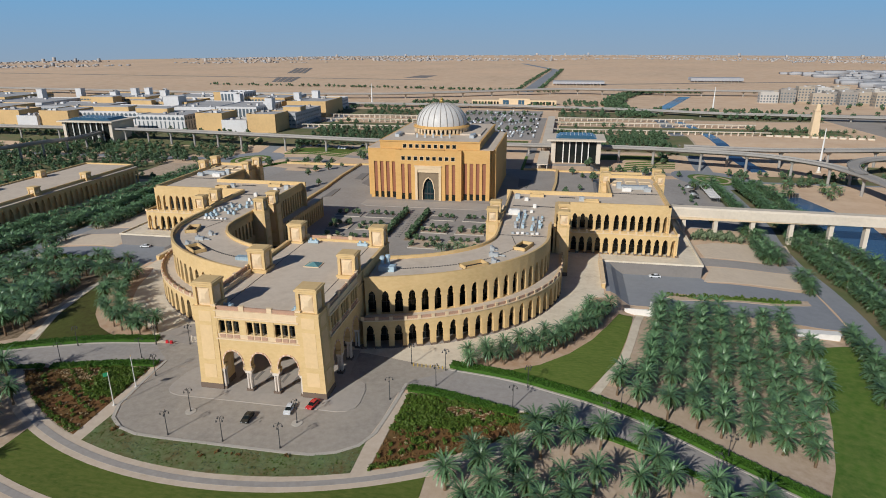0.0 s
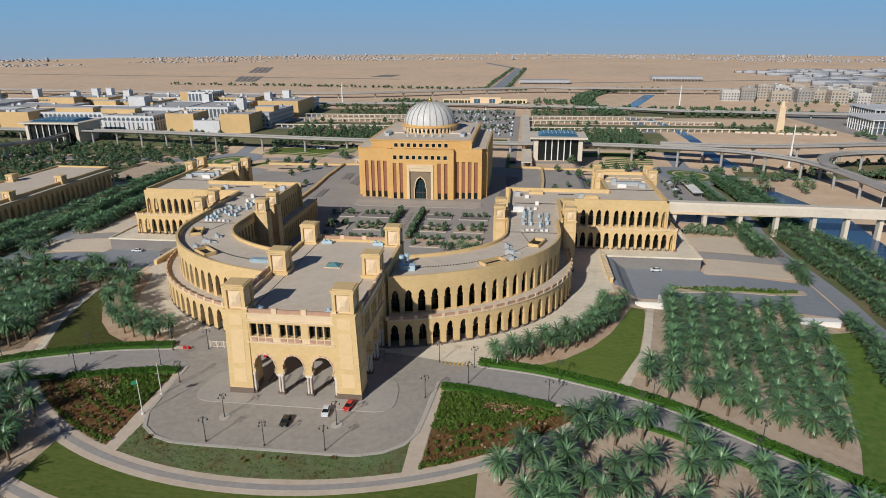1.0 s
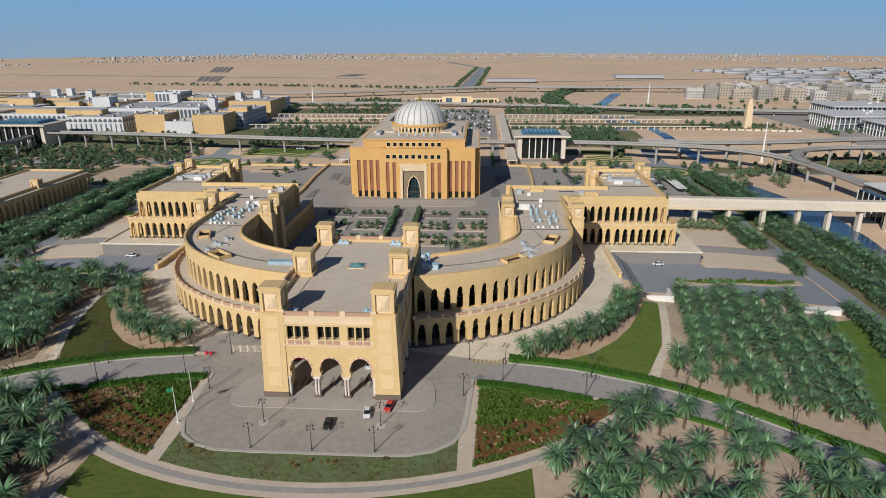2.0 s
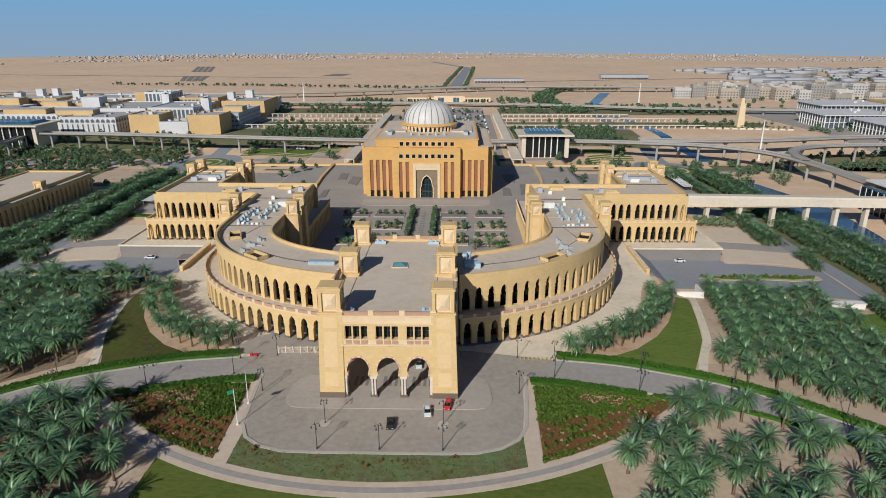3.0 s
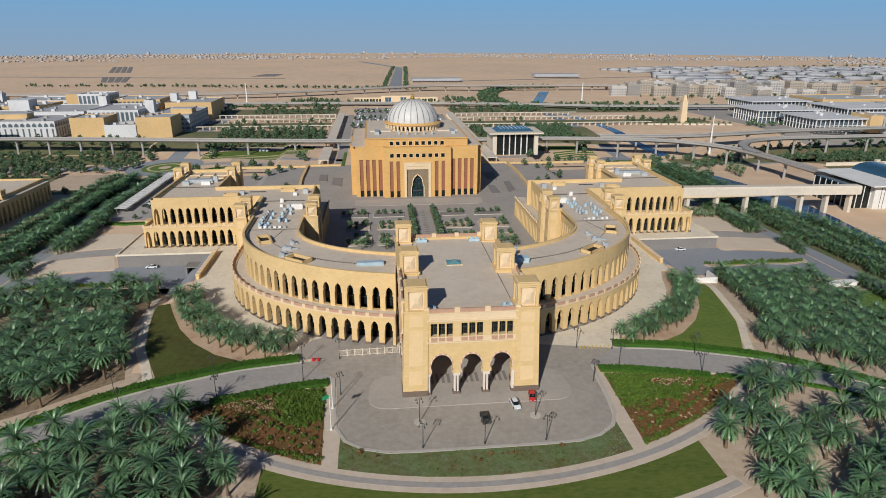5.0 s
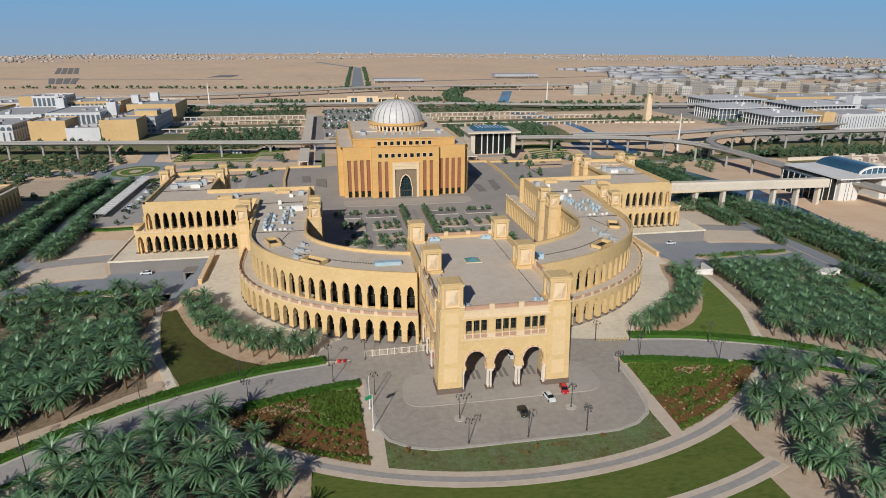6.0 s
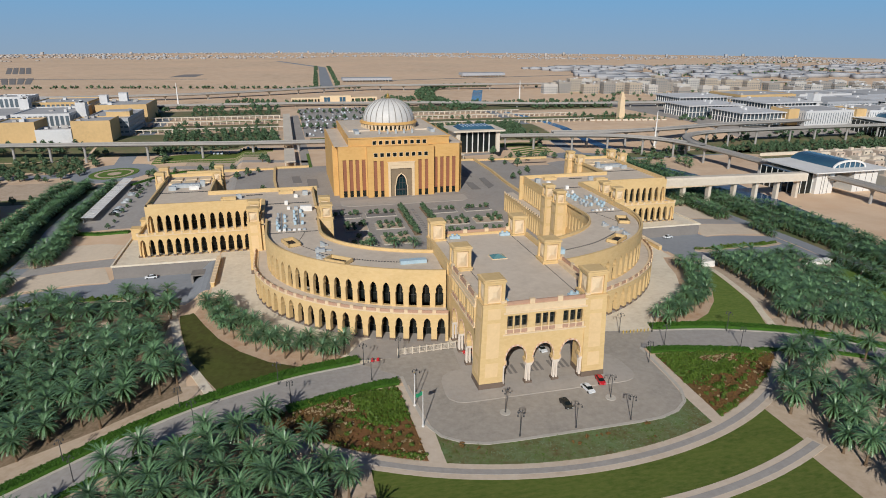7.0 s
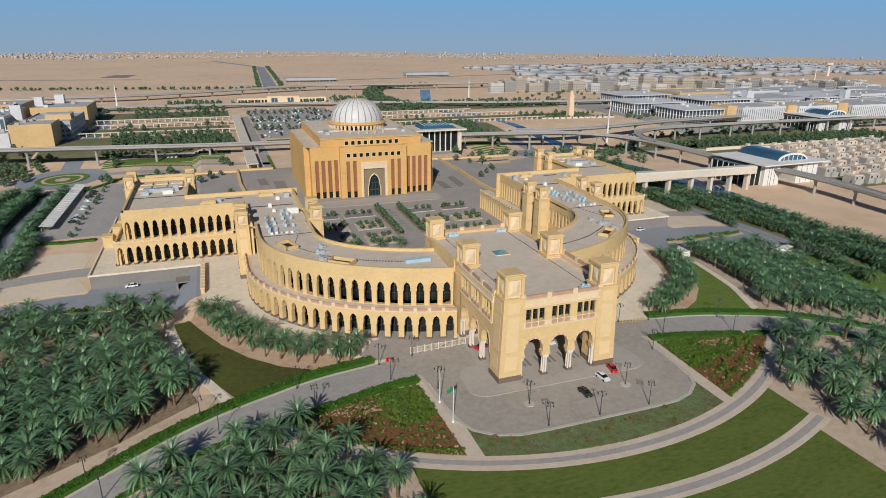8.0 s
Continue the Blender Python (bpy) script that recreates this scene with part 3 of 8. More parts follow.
def gatehouse():
    g = gate
    for sx in (-1, 1):
        tower(g, sx * 13.85, 3.05, 6.1, 0.2, 29.2, shift=-0.5 * sx)
        tower(g, sx * 13.5, 31.0, 5.9, 0.2, 28.2)
        tower(g, sx * 13.9, 58.8, 5.6, 0.2, 27.6)
    # front and side walls: arches below, triple windows above
    P_ARCH = arch(5.5, 6.0, 6.4, 11.2, 0.35, 8, 0.9, False)

    def front(a, b, n):
        for i in range(n):
            p, q = lerp(a, b, i / n), lerp(a, b, (i + 1) / n)
            bm = bmesh.new()
            bay(bm, p, q, 6.0, 14.4, P_ARCH, 1.5)
            part("arch_bay", bm, STONE, g)
            bm = bmesh.new()
            wide = (Vector(q) - Vector(p)).length
            for j in range(3):
                k = (wide - 5.6) / 2 / wide
                s0, s1 = k + (1 - 2 * k) * j / 3, k + (1 - 2 * k) * (j + 1) / 3
                bay(bm, lerp(p, q, s0), lerp(p, q, s1), 16.0, 20.1, square(1.5, 16.02, 19.5), 0.5)
            slab(bm, p, lerp(p, q, k), 16.0, 20.1, 0.9, 0.12)
            slab(bm, lerp(p, q, 1 - k), q, 16.0, 20.1, 0.9, 0.12)
            part("window_bay", bm, STONE, g)
            inward = Vector((-(q[1] - p[1]), q[0] - p[0])).normalized() * 1.5
            glazing(g, tuple(Vector(lerp(p, q, k)) + inward), tuple(Vector(lerp(p, q, 1 - k)) + inward), 16.1, 19.5, 6, 2)
            bm = bmesh.new()
            slab(bm, p, q, 14.4, 14.75, 1.9, 0.35)
            slab(bm, p, q, 14.75, 16.0, 1.5, 0.0)
            part("string_course", bm, STONE_PALE, g, "pale moulded stone band")
            bm = bmesh.new()
            slab(bm, p, q, 20.1, 20.5, 1.8, 0.3)
            slab(bm, p, q, 20.5, 22.0, 1.4, 0.05)
            slab(bm, p, q, 22.0, 22.3, 1.7, 0.25)
            part("cornice", bm, STONE_PALE, g, "pale moulded stone cornice")
            d = 0.16
            for j in range(3):
                s0, s1 = k + (1 - 2 * k) * (j + 0.1) / 3, k + (1 - 2 * k) * (j + 0.9) / 3
                bm = bmesh.new()
                slab(bm, lerp(p, q, s0), lerp(p, q, s1), 14.9, 15.8, 0.4, 0.14)
                part("balcony_panel", bm, ROSE, g)
            # moulded arch ring, standing proud
            bm = bmesh.new()
            ring = arch(5.9, 5.9, 6.4, 11.6, 0.35, 8, 0.9, False)
            mid, dv = (Vector(p) + Vector(q)) / 2, (Vector(q) - Vector(p)).normalized()
            nv = Vector((-dv.y, dv.x))
            full = ring + [(-x, z) for x, z in ring[::-1][1:]]
            inn = [(x * 0.93, z - (0.4 if abs(x) < 2.9 else 0.0)) for x, z in full]
            for i2 in range(len(full) - 1):
                def V(pt, o):
                    w2 = mid + dv * pt[0] - nv * o
                    return bm.verts.new((w2.x, w2.y, pt[1]))
                o = 0.12
                f0, f1, n0, n1 = full[i2], full[i2 + 1], inn[i2], inn[i2 + 1]
                bm.faces.new((V(n0, o), V(n1, o), V(f1, o), V(f0, o)))
                bm.faces.new((V(f0, o), V(f1, o), V(f1, 0), V(f0, 0)))
                if 4 < i2 < len(full) - 6 and i2 % 2:
                    whole, bm = bm, bmesh.new()
                    rim = [V(q2, 0.17) for q2 in (n0, n1, f1, f0)]
                    foot = [V(q2, 0.05) for q2 in (n0, n1, f1, f0)]
                    bm.faces.new(rim)
                    for e in range(4):
                        bm.faces.new((rim[e], foot[e], foot[(e + 1) % 4], rim[(e + 1) % 4]))
                    part("voussoir", bm, VOUSSOIR, g, "pink stone arch block")
                    bm = whole
            part("arch_moulding", bm, PINKSTONE, g, "pale pinkish moulded arch surround")
        for i in range(n + 1):
            dv = (Vector(b) - Vector(a)).normalized()
            nv = Vector((-dv.y, dv.x))
            c = Vector(lerp(a, b, i / n)) + dv * (0.5 if i == 0 else -0.5 if i == n else 0.0)
            c2 = c + nv * 0.75
            half = 0.36 if 0 < i < n else 0.12
            for ox in (-half, half):
                for oy in (-0.42, 0.42):
                    w2 = c2 + dv * ox + nv * oy
                    bm = bmesh.new()
                    cyl(bm, w2.x, w2.y, 0.85, 5.35, 0.27, 0.23, 10)
                    part("column", bm, MARBLE, g, "pale marble shaft")
            wide = 0.92 if 0 < i < n else 0.5
            bm = bmesh.new()
            slab(bm, c - dv * (wide - 0.1), c + dv * (wide - 0.1), 5.3, 5.65, 1.5, 0.0)
            slab(bm, c - dv * wide, c + dv * wide, 5.65, 6.02, 1.6, 0.05)
            part("capital", bm, MARBLE, g, "pale marble capital")
            bm = bmesh.new()
            slab(bm, c - dv * wide, c + dv * wide, 0.2, 0.85, 1.7, 0.1)
            part("column_base", bm, PLINTH, g)
        pedestal_row(g, a, b, n, 22.3, 23.5, 0.6, 1.3)

    front((-11.0, 0.35), (11.0, 0.35), 3)
    front((16.6, 6.0), (16.6, 28.2), 3)
    front((-16.6, 28.2), (-16.6, 6.0), 3)
    # roof over it all
    bm = bmesh.new()
    box(bm, -16.2, 16.2, 1.2, 27.5, 20.4, 21.0)
    box(bm, -15.4, 15.4, 27.5, 60.4, 20.4, 21.0)
    part("roof", bm, ROOF, g, "flat pale screeded roof")
    bm = bmesh.new()
    box(bm, -15.6, 15.6, 2.0, 28, 14.2, 14.6)
    part("ceiling_slab", bm, STONE_PALE, g)
    # wings of wall along the neck, and the far parapet
    bm = bmesh.new()
    for sx in (-1, 1):
        box(bm, sx * 16.2 - 0.5, sx * 16.2 + 0.5, 33.6, 56, 18.5, 22.0)
        box(bm, sx * 16.2 - 0.4, sx * 16.2 + 0.4, 28, 61, 0.2, 18.5)
    box(bm, -11.4, 11.4, 60.0, 60.8, 0.2, 21.8)
    part("neck_wall", bm, STONE, g)
    pedestal_row(g, (11.2, 60.9), (-11.2, 60.9), 3, 21.8, 22.9, 0.6, 1.3)
    bm = bmesh.new()
    for sx in (-1, 1):
        box(bm, sx * 11.2 - 0.07, sx * 11.2 + 0.07, 6.5, 57, 21.0, 21.08)
    part("roof_conduit", bm, POLE, g, "dark conduit run along the roof")
    # pyramid skylight
    bm = bmesh.new()
    v = [bm.verts.new(p) for p in ((-2.2, 35.6, 21.2), (2.2, 35.6, 21.2), (2.2, 39.6, 21.2), (-2.2, 39.6, 21.2))]
    top = bm.verts.new((0, 37.6, 22.1))
    for i in range(4):
        bm.faces.new((v[i], v[(i + 1) % 4], top))
    sl = part("skylight", bm, mat("skylight_glass", (0.10, 0.24, 0.25), (0.14, 0.30, 0.31), None, 0.2, 0.3, 1.0, spec=0.6), g, "blue-green glazed pyramid skylight")
    bm = bmesh.new()
    box(bm, -2.4, 2.4, 35.4, 39.8, 20.95, 21.21)
    part("skylight_kerb", bm, STONE_PALE, sl)
    for px, py in ((-10, 4.6), (9.4, 4.6), (-8, 57.5), (9, 57.2)):
        bm = bmesh.new()
        box(bm, px - 1.7, px + 1.7, py - 0.6, py + 0.6, 21.1, 22.0)
        cyl(bm, px - 0.8, py, 22.0, 22.7, 0.45)
        cyl(bm, px + 0.8, py, 22.0, 22.5, 0.4)
        part("roof_plant", bm, BLUEGREY, g, "small pale blue roof plant unit")
    at_origin(g)


gatehouse()


def curve_line(a, b, s0, step, n, sx):
    """n + 1 points at even steps along a quarter ellipse about y = 82 and on along its straight end; s0: how far from the middle the first lies."""
    ts = np.linspace(0, math.pi / 2, 1500)
    pts = np.column_stack([a * np.sin(ts), 82 - b * np.cos(ts)])
    pts = np.vstack([pts, [(a, 130.0)]])
    s = np.concatenate([[0], np.cumsum(np.hypot(*np.diff(pts, axis=0).T))])
    at = s0 + step * np.arange(n + 1)
    return [(sx * float(np.interp(v, s, pts[:, 0])), float(np.interp(v, s, pts[:, 1]))) for v in at]


BAYS = 24


def curved_wing(sx):
    g = thing("curved_arcade", (sx * 52, 45, 0), "curved two-storey sandstone arcade with pointed arches and a terrace", "building", "curved arcades")
    n = BAYS
    low, up = curve_line(73.0, 56.2, 17.85, 4.05, n, sx), curve_line(68.5, 51.7, 17.45, 3.88, n, sx)
    glz, glz2 = curve_line(68.2, 51.4, 17.3, 3.88, n, sx), curve_line(65.2, 48.4, 17.0, 3.73, n, sx)
    inn = curve_line(49.5, 31.5, 16.6, 2.72, n, sx)

    def order(p, q):
        return (p, q) if sx > 0 else (q, p)
    lowprof, upprof = arch(2.4, 0.1, 4.6, 7.4), arch(2.35, 8.9, 13.3, 16.1)
    for i in range(n):
        a, b = order(low[i], low[i + 1])
        bm = bmesh.new()
        bay(bm, a, b, 0.05, 8.6, lowprof, 1.5)
        part("lower_bay", bm, STONE, g)
        bm = bmesh.new()
        slab(bm, a, b, 8.6, 8.95, 1.6, 0.22)
        part("string_course", bm, STONE_PALE, g)
        bm = bmesh.new()
        slab(bm, a, b, 8.95, 9.75, 0.3, -0.1)
        part("parapet_panel", bm, ROSE, g)
        p, dv = Vector(a), (Vector(b) - Vector(a)).normalized() * 0.5
        bm = bmesh.new()
        slab(bm, p - dv, p + dv, 8.9, 9.95, 0.55, 0.1)
        part("pedestal", bm, STONE_PALE, g)
        # dark foot of each pier
        w = (Vector(b) - Vector(a)).length
        f = (w - 2.4) / 2 / w
        bm = bmesh.new()
        dn = (Vector(b) - Vector(a)).normalized() * (w * f + 0.06)
        slab(bm, p - dn, p + dn, 0.05, 0.75, 1.62, 0.06)
        part("pier_foot", bm, PLINTH, g)
        a2, b2 = order(up[i], up[i + 1])
        bm = bmesh.new()
        bay(bm, a2, b2, 8.7, 19.6, upprof, 1.2)
        part("upper_bay", bm, STONE, g)
        bm = bmesh.new()
        slab(bm, a2, b2, 19.6, 20.35, 0.75, 0.0)
        part("roof_parapet", bm, STONE, g)
        glazing(g, *order(glz[i], glz[i + 1]), 0.1, 8.5)
        glazing(g, *order(glz2[i], glz2[i + 1]), 8.9, 18.6)
        # courtyard side
        c, d = order(inn[i + 1], inn[i])
        if (Vector(c) - Vector(d)).length > 2.0:
            bm = bmesh.new()
            bay(bm, c, d, 0.05, 9.0, arch(1.5, 0.1, 5.2, 7.4, 0.1), 0.9)
            bay(bm, c, d, 9.0, 18.9, arch(1.5, 9.6, 14.2, 16.2, 0.1), 0.9)
            part("courtyard_bay", bm, STONE, g)
        else:
            bm = bmesh.new()
            slab(bm, c, d, 0.05, 18.9, 0.9)
            part("courtyard_bay", bm, STONE, g)
        bm = bmesh.new()
        slab(bm, c, d, 18.9, 19.8, 0.7, 0.0)
        part("courtyard_parapet", bm, STONE, g)
        bm = bmesh.new()
        d3 = [lerp(inn[i], up[i], 0.10), lerp(inn[i + 1], up[i + 1], 0.10)]
        slab(bm, *order(*d3[::-1]), 0.1, 18.4, 0.2)
        part("courtyard_glazing", bm, GLASS, g)
    # terrace, floors and roof follow the curve
    set_in = [lerp(inn[i], up[i], 0.965) for i in range(n + 1)]
    terrace_edge = [lerp(up[i], low[i], 0.9) for i in range(n + 1)]
    for nm, l0, l1, za, zb, m, lab in (("terrace", up, terrace_edge, 8.5, 8.75, ROOF, "terrace floor"), ("roof", inn, set_in, 18.4, 18.85, ROOF, "flat pale roof with dark expansion joints"),
                                      ("walk_floor", glz, low, 0.0, 0.12, PAVER_GREY, "arcade floor")):
        bm = bmesh.new()
        rows = [[bm.verts.new((*p, z)) for p, z in ((l0[i], za), (l0[i], zb), (l1[i], zb), (l1[i], za))] for i in range(n + 1)]
        for r0, r1 in zip(rows, rows[1:]):
            for k in range(3):
                bm.faces.new((r0[k], r0[k + 1], r1[k + 1], r1[k]))
        for r0 in (rows[0], rows[-1]):
            bm.faces.new(r0)
        bmesh.ops.recalc_face_normals(bm, faces=bm.faces[:])
        part(nm, bm, m, g, lab)
    # roof joints and conduits
    bm = bmesh.new()
    mid = spline([(sx * 24.1, 44.1), (sx * 37.6, 49.1), (sx * 50, 57.8)], 9)
    for a, b in zip(mid, mid[1:]):
        slab(bm, a, b, 18.85, 18.9, 0.06)
        for j in range(2):
            p = Vector(lerp(a, b, j / 2))
            box(bm, p.x - 0.17, p.x + 0.17, p.y - 0.17, p.y + 0.17, 18.85, 19.05)
    slab(bm, (sx * 50, 57.8), (sx * 58, 70), 18.85, 18.95, 0.12)
    slab(bm, (sx * 58, 70), (sx * 55, 83.2), 18.85, 18.95, 0.12)
    box(bm, min(sx * 50.5, sx * 69), max(sx * 50.5, sx * 69), 83.3, 83.6, 18.85, 18.98)
    part("roof_conduit", bm, POLE, g, "dark conduits and joint across the roof")
    for i, f, w, l in ((9, 0.74, 8.0, 4.2), (16, 0.66, 7.4, 4.2)):
        # sunken roof lights with tan kerbs
        c = Vector(lerp(inn[i], up[i], f))
        dv = (Vector(up[i + 1]) - Vector(up[i])).normalized()
        nv = Vector((-dv.y, dv.x))
        bm = bmesh.new()
        for u0, u1, v0, v1 in ((-w / 2, w / 2, -l / 2, -l / 2 + 0.4), (-w / 2, w / 2, l / 2 - 0.4, l / 2), (-w / 2, -w / 2 + 0.4, -l / 2, l / 2), (w / 2 - 0.4, w / 2, -l / 2, l / 2)):
            q = [c + dv * u0 + nv * v0, c + dv * u1 + nv * v0, c + dv * u1 + nv * v1, c + dv * u0 + nv * v1]
            prism(bm, [tuple(p) for p in q], 18.8, 20.0)
        rl = part("roof_light", bm, STONE, g, "stone-kerbed sunken roof light")
        bm = bmesh.new()
        q = [c - dv * w / 2 - nv * l / 2, c + dv * w / 2 - nv * l / 2, c + dv * w / 2 + nv * l / 2, c - dv * w / 2 + nv * l / 2]
        prism(bm, [tuple(p) for p in q], 18.8, 18.95)
        part("roof_light_well", bm, DARK, rl)
    for i, f, w in ((12, 0.52, 1.5), (13, 0.30, 0.7), (11, 0.76, 0.8)):
        c = Vector(lerp(inn[i], up[i], f))
        bm = bmesh.new()
        box(bm, c.x - w, c.x + w, c.y - 0.7, c.y + 0.7, 18.85, 20.0)
        cyl(bm, c.x - w * 0.4, c.y, 20.0, 20.5, 0.5)
        box(bm, c.x + w, c.x + w * 2.4, c.y - 0.25, c.y + 0.25, 18.95, 19.4)
        part("roof_plant", bm, STEEL, g, "grey roof plant unit with duct")
    # plant housing beside the gatehouse tower
    if sx < 0:
        bm = bmesh.new()
        box(bm, -28.5, -20.5, 43.2, 45.2, 18.85, 19.9)
        for i in range(14):
            box(bm, -28.4 + i * 0.56, -28.15 + i * 0.56, 43.05, 45.35, 19.0, 20.0)
        part("roof_plant", bm, BLUEGREY, g, "long pale blue louvred roof plant housing")
    else:
        bm = bmesh.new()
        box(bm, 18.8, 23.6, 41.2, 43.8, 18.85, 20.4)
        for x, y in ((18.9, 45.4), (20.2, 47.0)):
            cyl(bm, x, y, 18.85, 21.4, 0.65, 0.5, 10)
            cyl(bm, x, y, 21.4, 22.2, 0.9, 0.7, 10)
        part("roof_plant", bm, BLUEGREY, g, "pale blue roof plant housing")
    at_origin(g)


for side in (-1, 1):
    curved_wing(side)


def side_wing(sx):
    g = thing("side_wing", (sx * 90, 140, 0), "two-storey sandstone wing with arcades on a grey podium", "building", "side wings")

    def X(v):
        return sx * v

    def line(a, b):
        """Outer face seen from the front: always run left to right."""
        return (a, b) if a[0] < b[0] else (b, a)

    def arcade(y, xs, z0, z1, prof, th, name):
        for x0, x1 in zip(xs, xs[1:]):
            a, b = line((X(x0), y), (X(x1), y))
            bm = bmesh.new()
            bay(bm, a, b, z0, z1, prof, th)
            part(name, bm, STONE, g)
    STEP = 3.22
    low_prof, up_prof = arch(2.2, 0.1, 4.7, 7.3), arch(2.1, 8.9, 13.2, 16.0)
    for y, z0, z1, prof, nm, x0, k in ((124.0, 0.05, 8.7, low_prof, "lower_bay", 118.3, 8), (127.8, 8.7, 19.6, up_prof, "upper_bay", 115.05, 7)):
        xs = [x0 - STEP * i for i in range(k + 1)]
        inner = [91.85 - STEP * i for i in range(7)]
        arcade(y, xs, z0, z1, prof, 1.2, nm)
        arcade(y, inner, z0, z1, prof, 1.2, nm)
        bm = bmesh.new()
        a, b = line((X(xs[-1]), y), (X(inner[0]), y))
        slab(bm, a, b, z0, z1, 1.2, 0.1)
        a, b = line((X(inner[-1]), y), (X(70), y))
        slab(bm, a, b, z0, z1, 1.2)
        part("blank_bay", bm, STONE, g)
        for x in xs + inner:
            if y < 125:
                bm = bmesh.new()
                box(bm, X(x) - 0.62, X(x) + 0.62, y - 0.06, y + 1.25, 0.05, 0.75)
                part("pier_foot", bm, PLINTH, g)
    a, b = line((X(118.2), 124.0), (X(76), 124.0))
    bm = bmesh.new()
    slab(bm, a, b, 8.7, 9.0, 1.5, 0.2)
    part("string_course", bm, STONE_PALE, g)
    pedestal_row(g, a, b, 13, 9.0, 9.9, 0.5, 0.7, STONE)
    a, b = line((X(114.6), 127.8), (X(70), 127.8))
    bm = bmesh.new()
    slab(bm, a, b, 19.6, 20.4, 0.7)
    part("roof_parapet", bm, STONE, g)
    # outer ends: arcades along the side
    for x, y0, y1, z0, z1, prof in ((117.9, 124, 170, 0.05, 8.7, low_prof), (114.6, 127.8, 174, 8.7, 19.6, up_prof)):
        n = 13
        for i in range(n):
            p, q = (X(x), y0 + (y1 - y0) * i / n), (X(x), y0 + (y1 - y0) * (i + 1) / n)
            p, q = (p, q) if sx > 0 else (q, p)
            bm = bmesh.new()
            bay(bm, p, q, z0, z1, prof, 1.2)
            part("side_bay", bm, STONE, g)
    bm = bmesh.new()
    p, q = ((X(114.6), 127.8), (X(114.6), 186)) if sx > 0 else ((X(114.6), 186), (X(114.6), 127.8))
    slab(bm, p, q, 19.6, 20.4, 0.7)
    p, q = ((X(118), 124), (X(118), 170)) if sx > 0 else ((X(118), 170), (X(118), 124))
    slab(bm, p, q, 8.7, 9.8, 0.5)
    part("roof_parapet", bm, STONE, g)
    # glass line behind the arcades
    for i in range(13):
        a, b = line((X(114.5 - 3.3 * i), 128.0), (X(114.5 - 3.3 * (i + 1)), 128.0))
        glazing(g, a, b, 0.1, 8.6)
        if i < 12:
            a, b = line((X(111 - 3.3 * i), 131.2), (X(111 - 3.3 * (i + 1)), 131.2))
            glazing(g, a, b, 8.9, 18.6)
    bm = bmesh.new()
    for x, z0, z1, y0, y1 in ((114.2, 0.1, 8.6, 127, 170), (111.2, 8.9, 18.6, 131, 175)):
        p, q = ((X(x), y0), (X(x), y1)) if sx > 0 else ((X(x), y1), (X(x), y0))
        slab(bm, p, q, z0, z1, 0.1)
    part("side_glazing", bm, GLASS, g)
    # floors and roofs
    bm = bmesh.new()
    box(bm, min(X(76), X(117.9)), max(X(76), X(117.9)), 124.5, 170, 8.4, 8.74)
    part("terrace", bm, ROOF, g, "terrace floor")
    for x0, x1, y0, y1 in ((50, 114.4, 128.0, 146), (92, 114.4, 146, 186), (49.8, 70, 96.4, 128.0)):
        bm = bmesh.new()
        box(bm, min(X(x0), X(x1)), max(X(x0), X(x1)), y0, y1, 18.4, 18.9)
        part("roof", bm, ROOF, g, "flat pale roof crowded with plant")
    # back and courtyard walls
    bm = bmesh.new()
    for x0, x1, y0, y1, z0, z1 in ((47.6, 93, 145.4, 146.2, 0.05, 20.5), (92, 92.8, 146.2, 186, 0.05, 20.3), (92, 114.6, 185.4, 186.2, 0.05, 20.3), (69.2, 70, 96.4, 127.8, 0.05, 20.3),
                                   (70, 70.6, 111, 127.6, 0.05, 20.3)):
        box(bm, min(X(x0), X(x1)), max(X(x0), X(x1)), y0, y1, z0, z1)
    part("back_wall", bm, STONE, g)
    n = 13
    for i in range(n):
        y0, y1 = 112 + (146 - 112) * i / n, 112 + (146 - 112) * (i + 1) / n
        p, q = ((X(49.2), y1), (X(49.2), y0)) if sx > 0 else ((X(49.2), y0), (X(49.2), y1))
        bm = bmesh.new()
        bay(bm, p, q, 9.0, 19.4, arch(1.5, 9.4, 15.4, 17.0, 0.1), 0.9)
        slab(bm, p, q, 19.4, 20.3, 0.7)
        part("courtyard_bay", bm, STONE, g)
    n = 18
    for i in range(n):
        y0, y1 = 112 + (160 - 112) * i / n, 112 + (160 - 112) * (i + 1) / n
        p, q = ((X(45.2), y1), (X(45.2), y0)) if sx > 0 else ((X(45.2), y0), (X(45.2), y1))
        bm = bmesh.new()
        bay(bm, p, q, 0.05, 8.9, arch(1.5, 0.1, 5.4, 7.4, 0.1), 0.9)
        part("courtyard_bay", bm, STONE, g)
        bm = bmesh.new()
        slab(bm, (p[0], (y0 + y1) / 2 - 0.3 * sx), (p[0], (y0 + y1) / 2 + 0.3 * sx), 8.9, 9.9, 0.5)
        part("pedestal", bm, STONE_PALE, g)
    bm = bmesh.new()
    box(bm, min(X(45.4), X(50)), max(X(45.4), X(50)), 112, 160, 8.5, 8.9)
    part("terrace", bm, ROOF, g)
    bm = bmesh.new()
    box(bm, min(X(51), X(51.2)), max(X(51), X(51.2)), 97, 146, 0.1, 18.4)
    box(bm, min(X(48.6), X(48.8)), max(X(48.6), X(48.8)), 112, 159, 0.1, 8.5)
    part("courtyard_glazing", bm, GLASS, g)
    bm = bmesh.new()
    box(bm, min(X(48.6), X(49.6)), max(X(48.6), X(49.6)), 96.4, 112, 0.05, 20.3)
    part("courtyard_wall", bm, STONE, g)
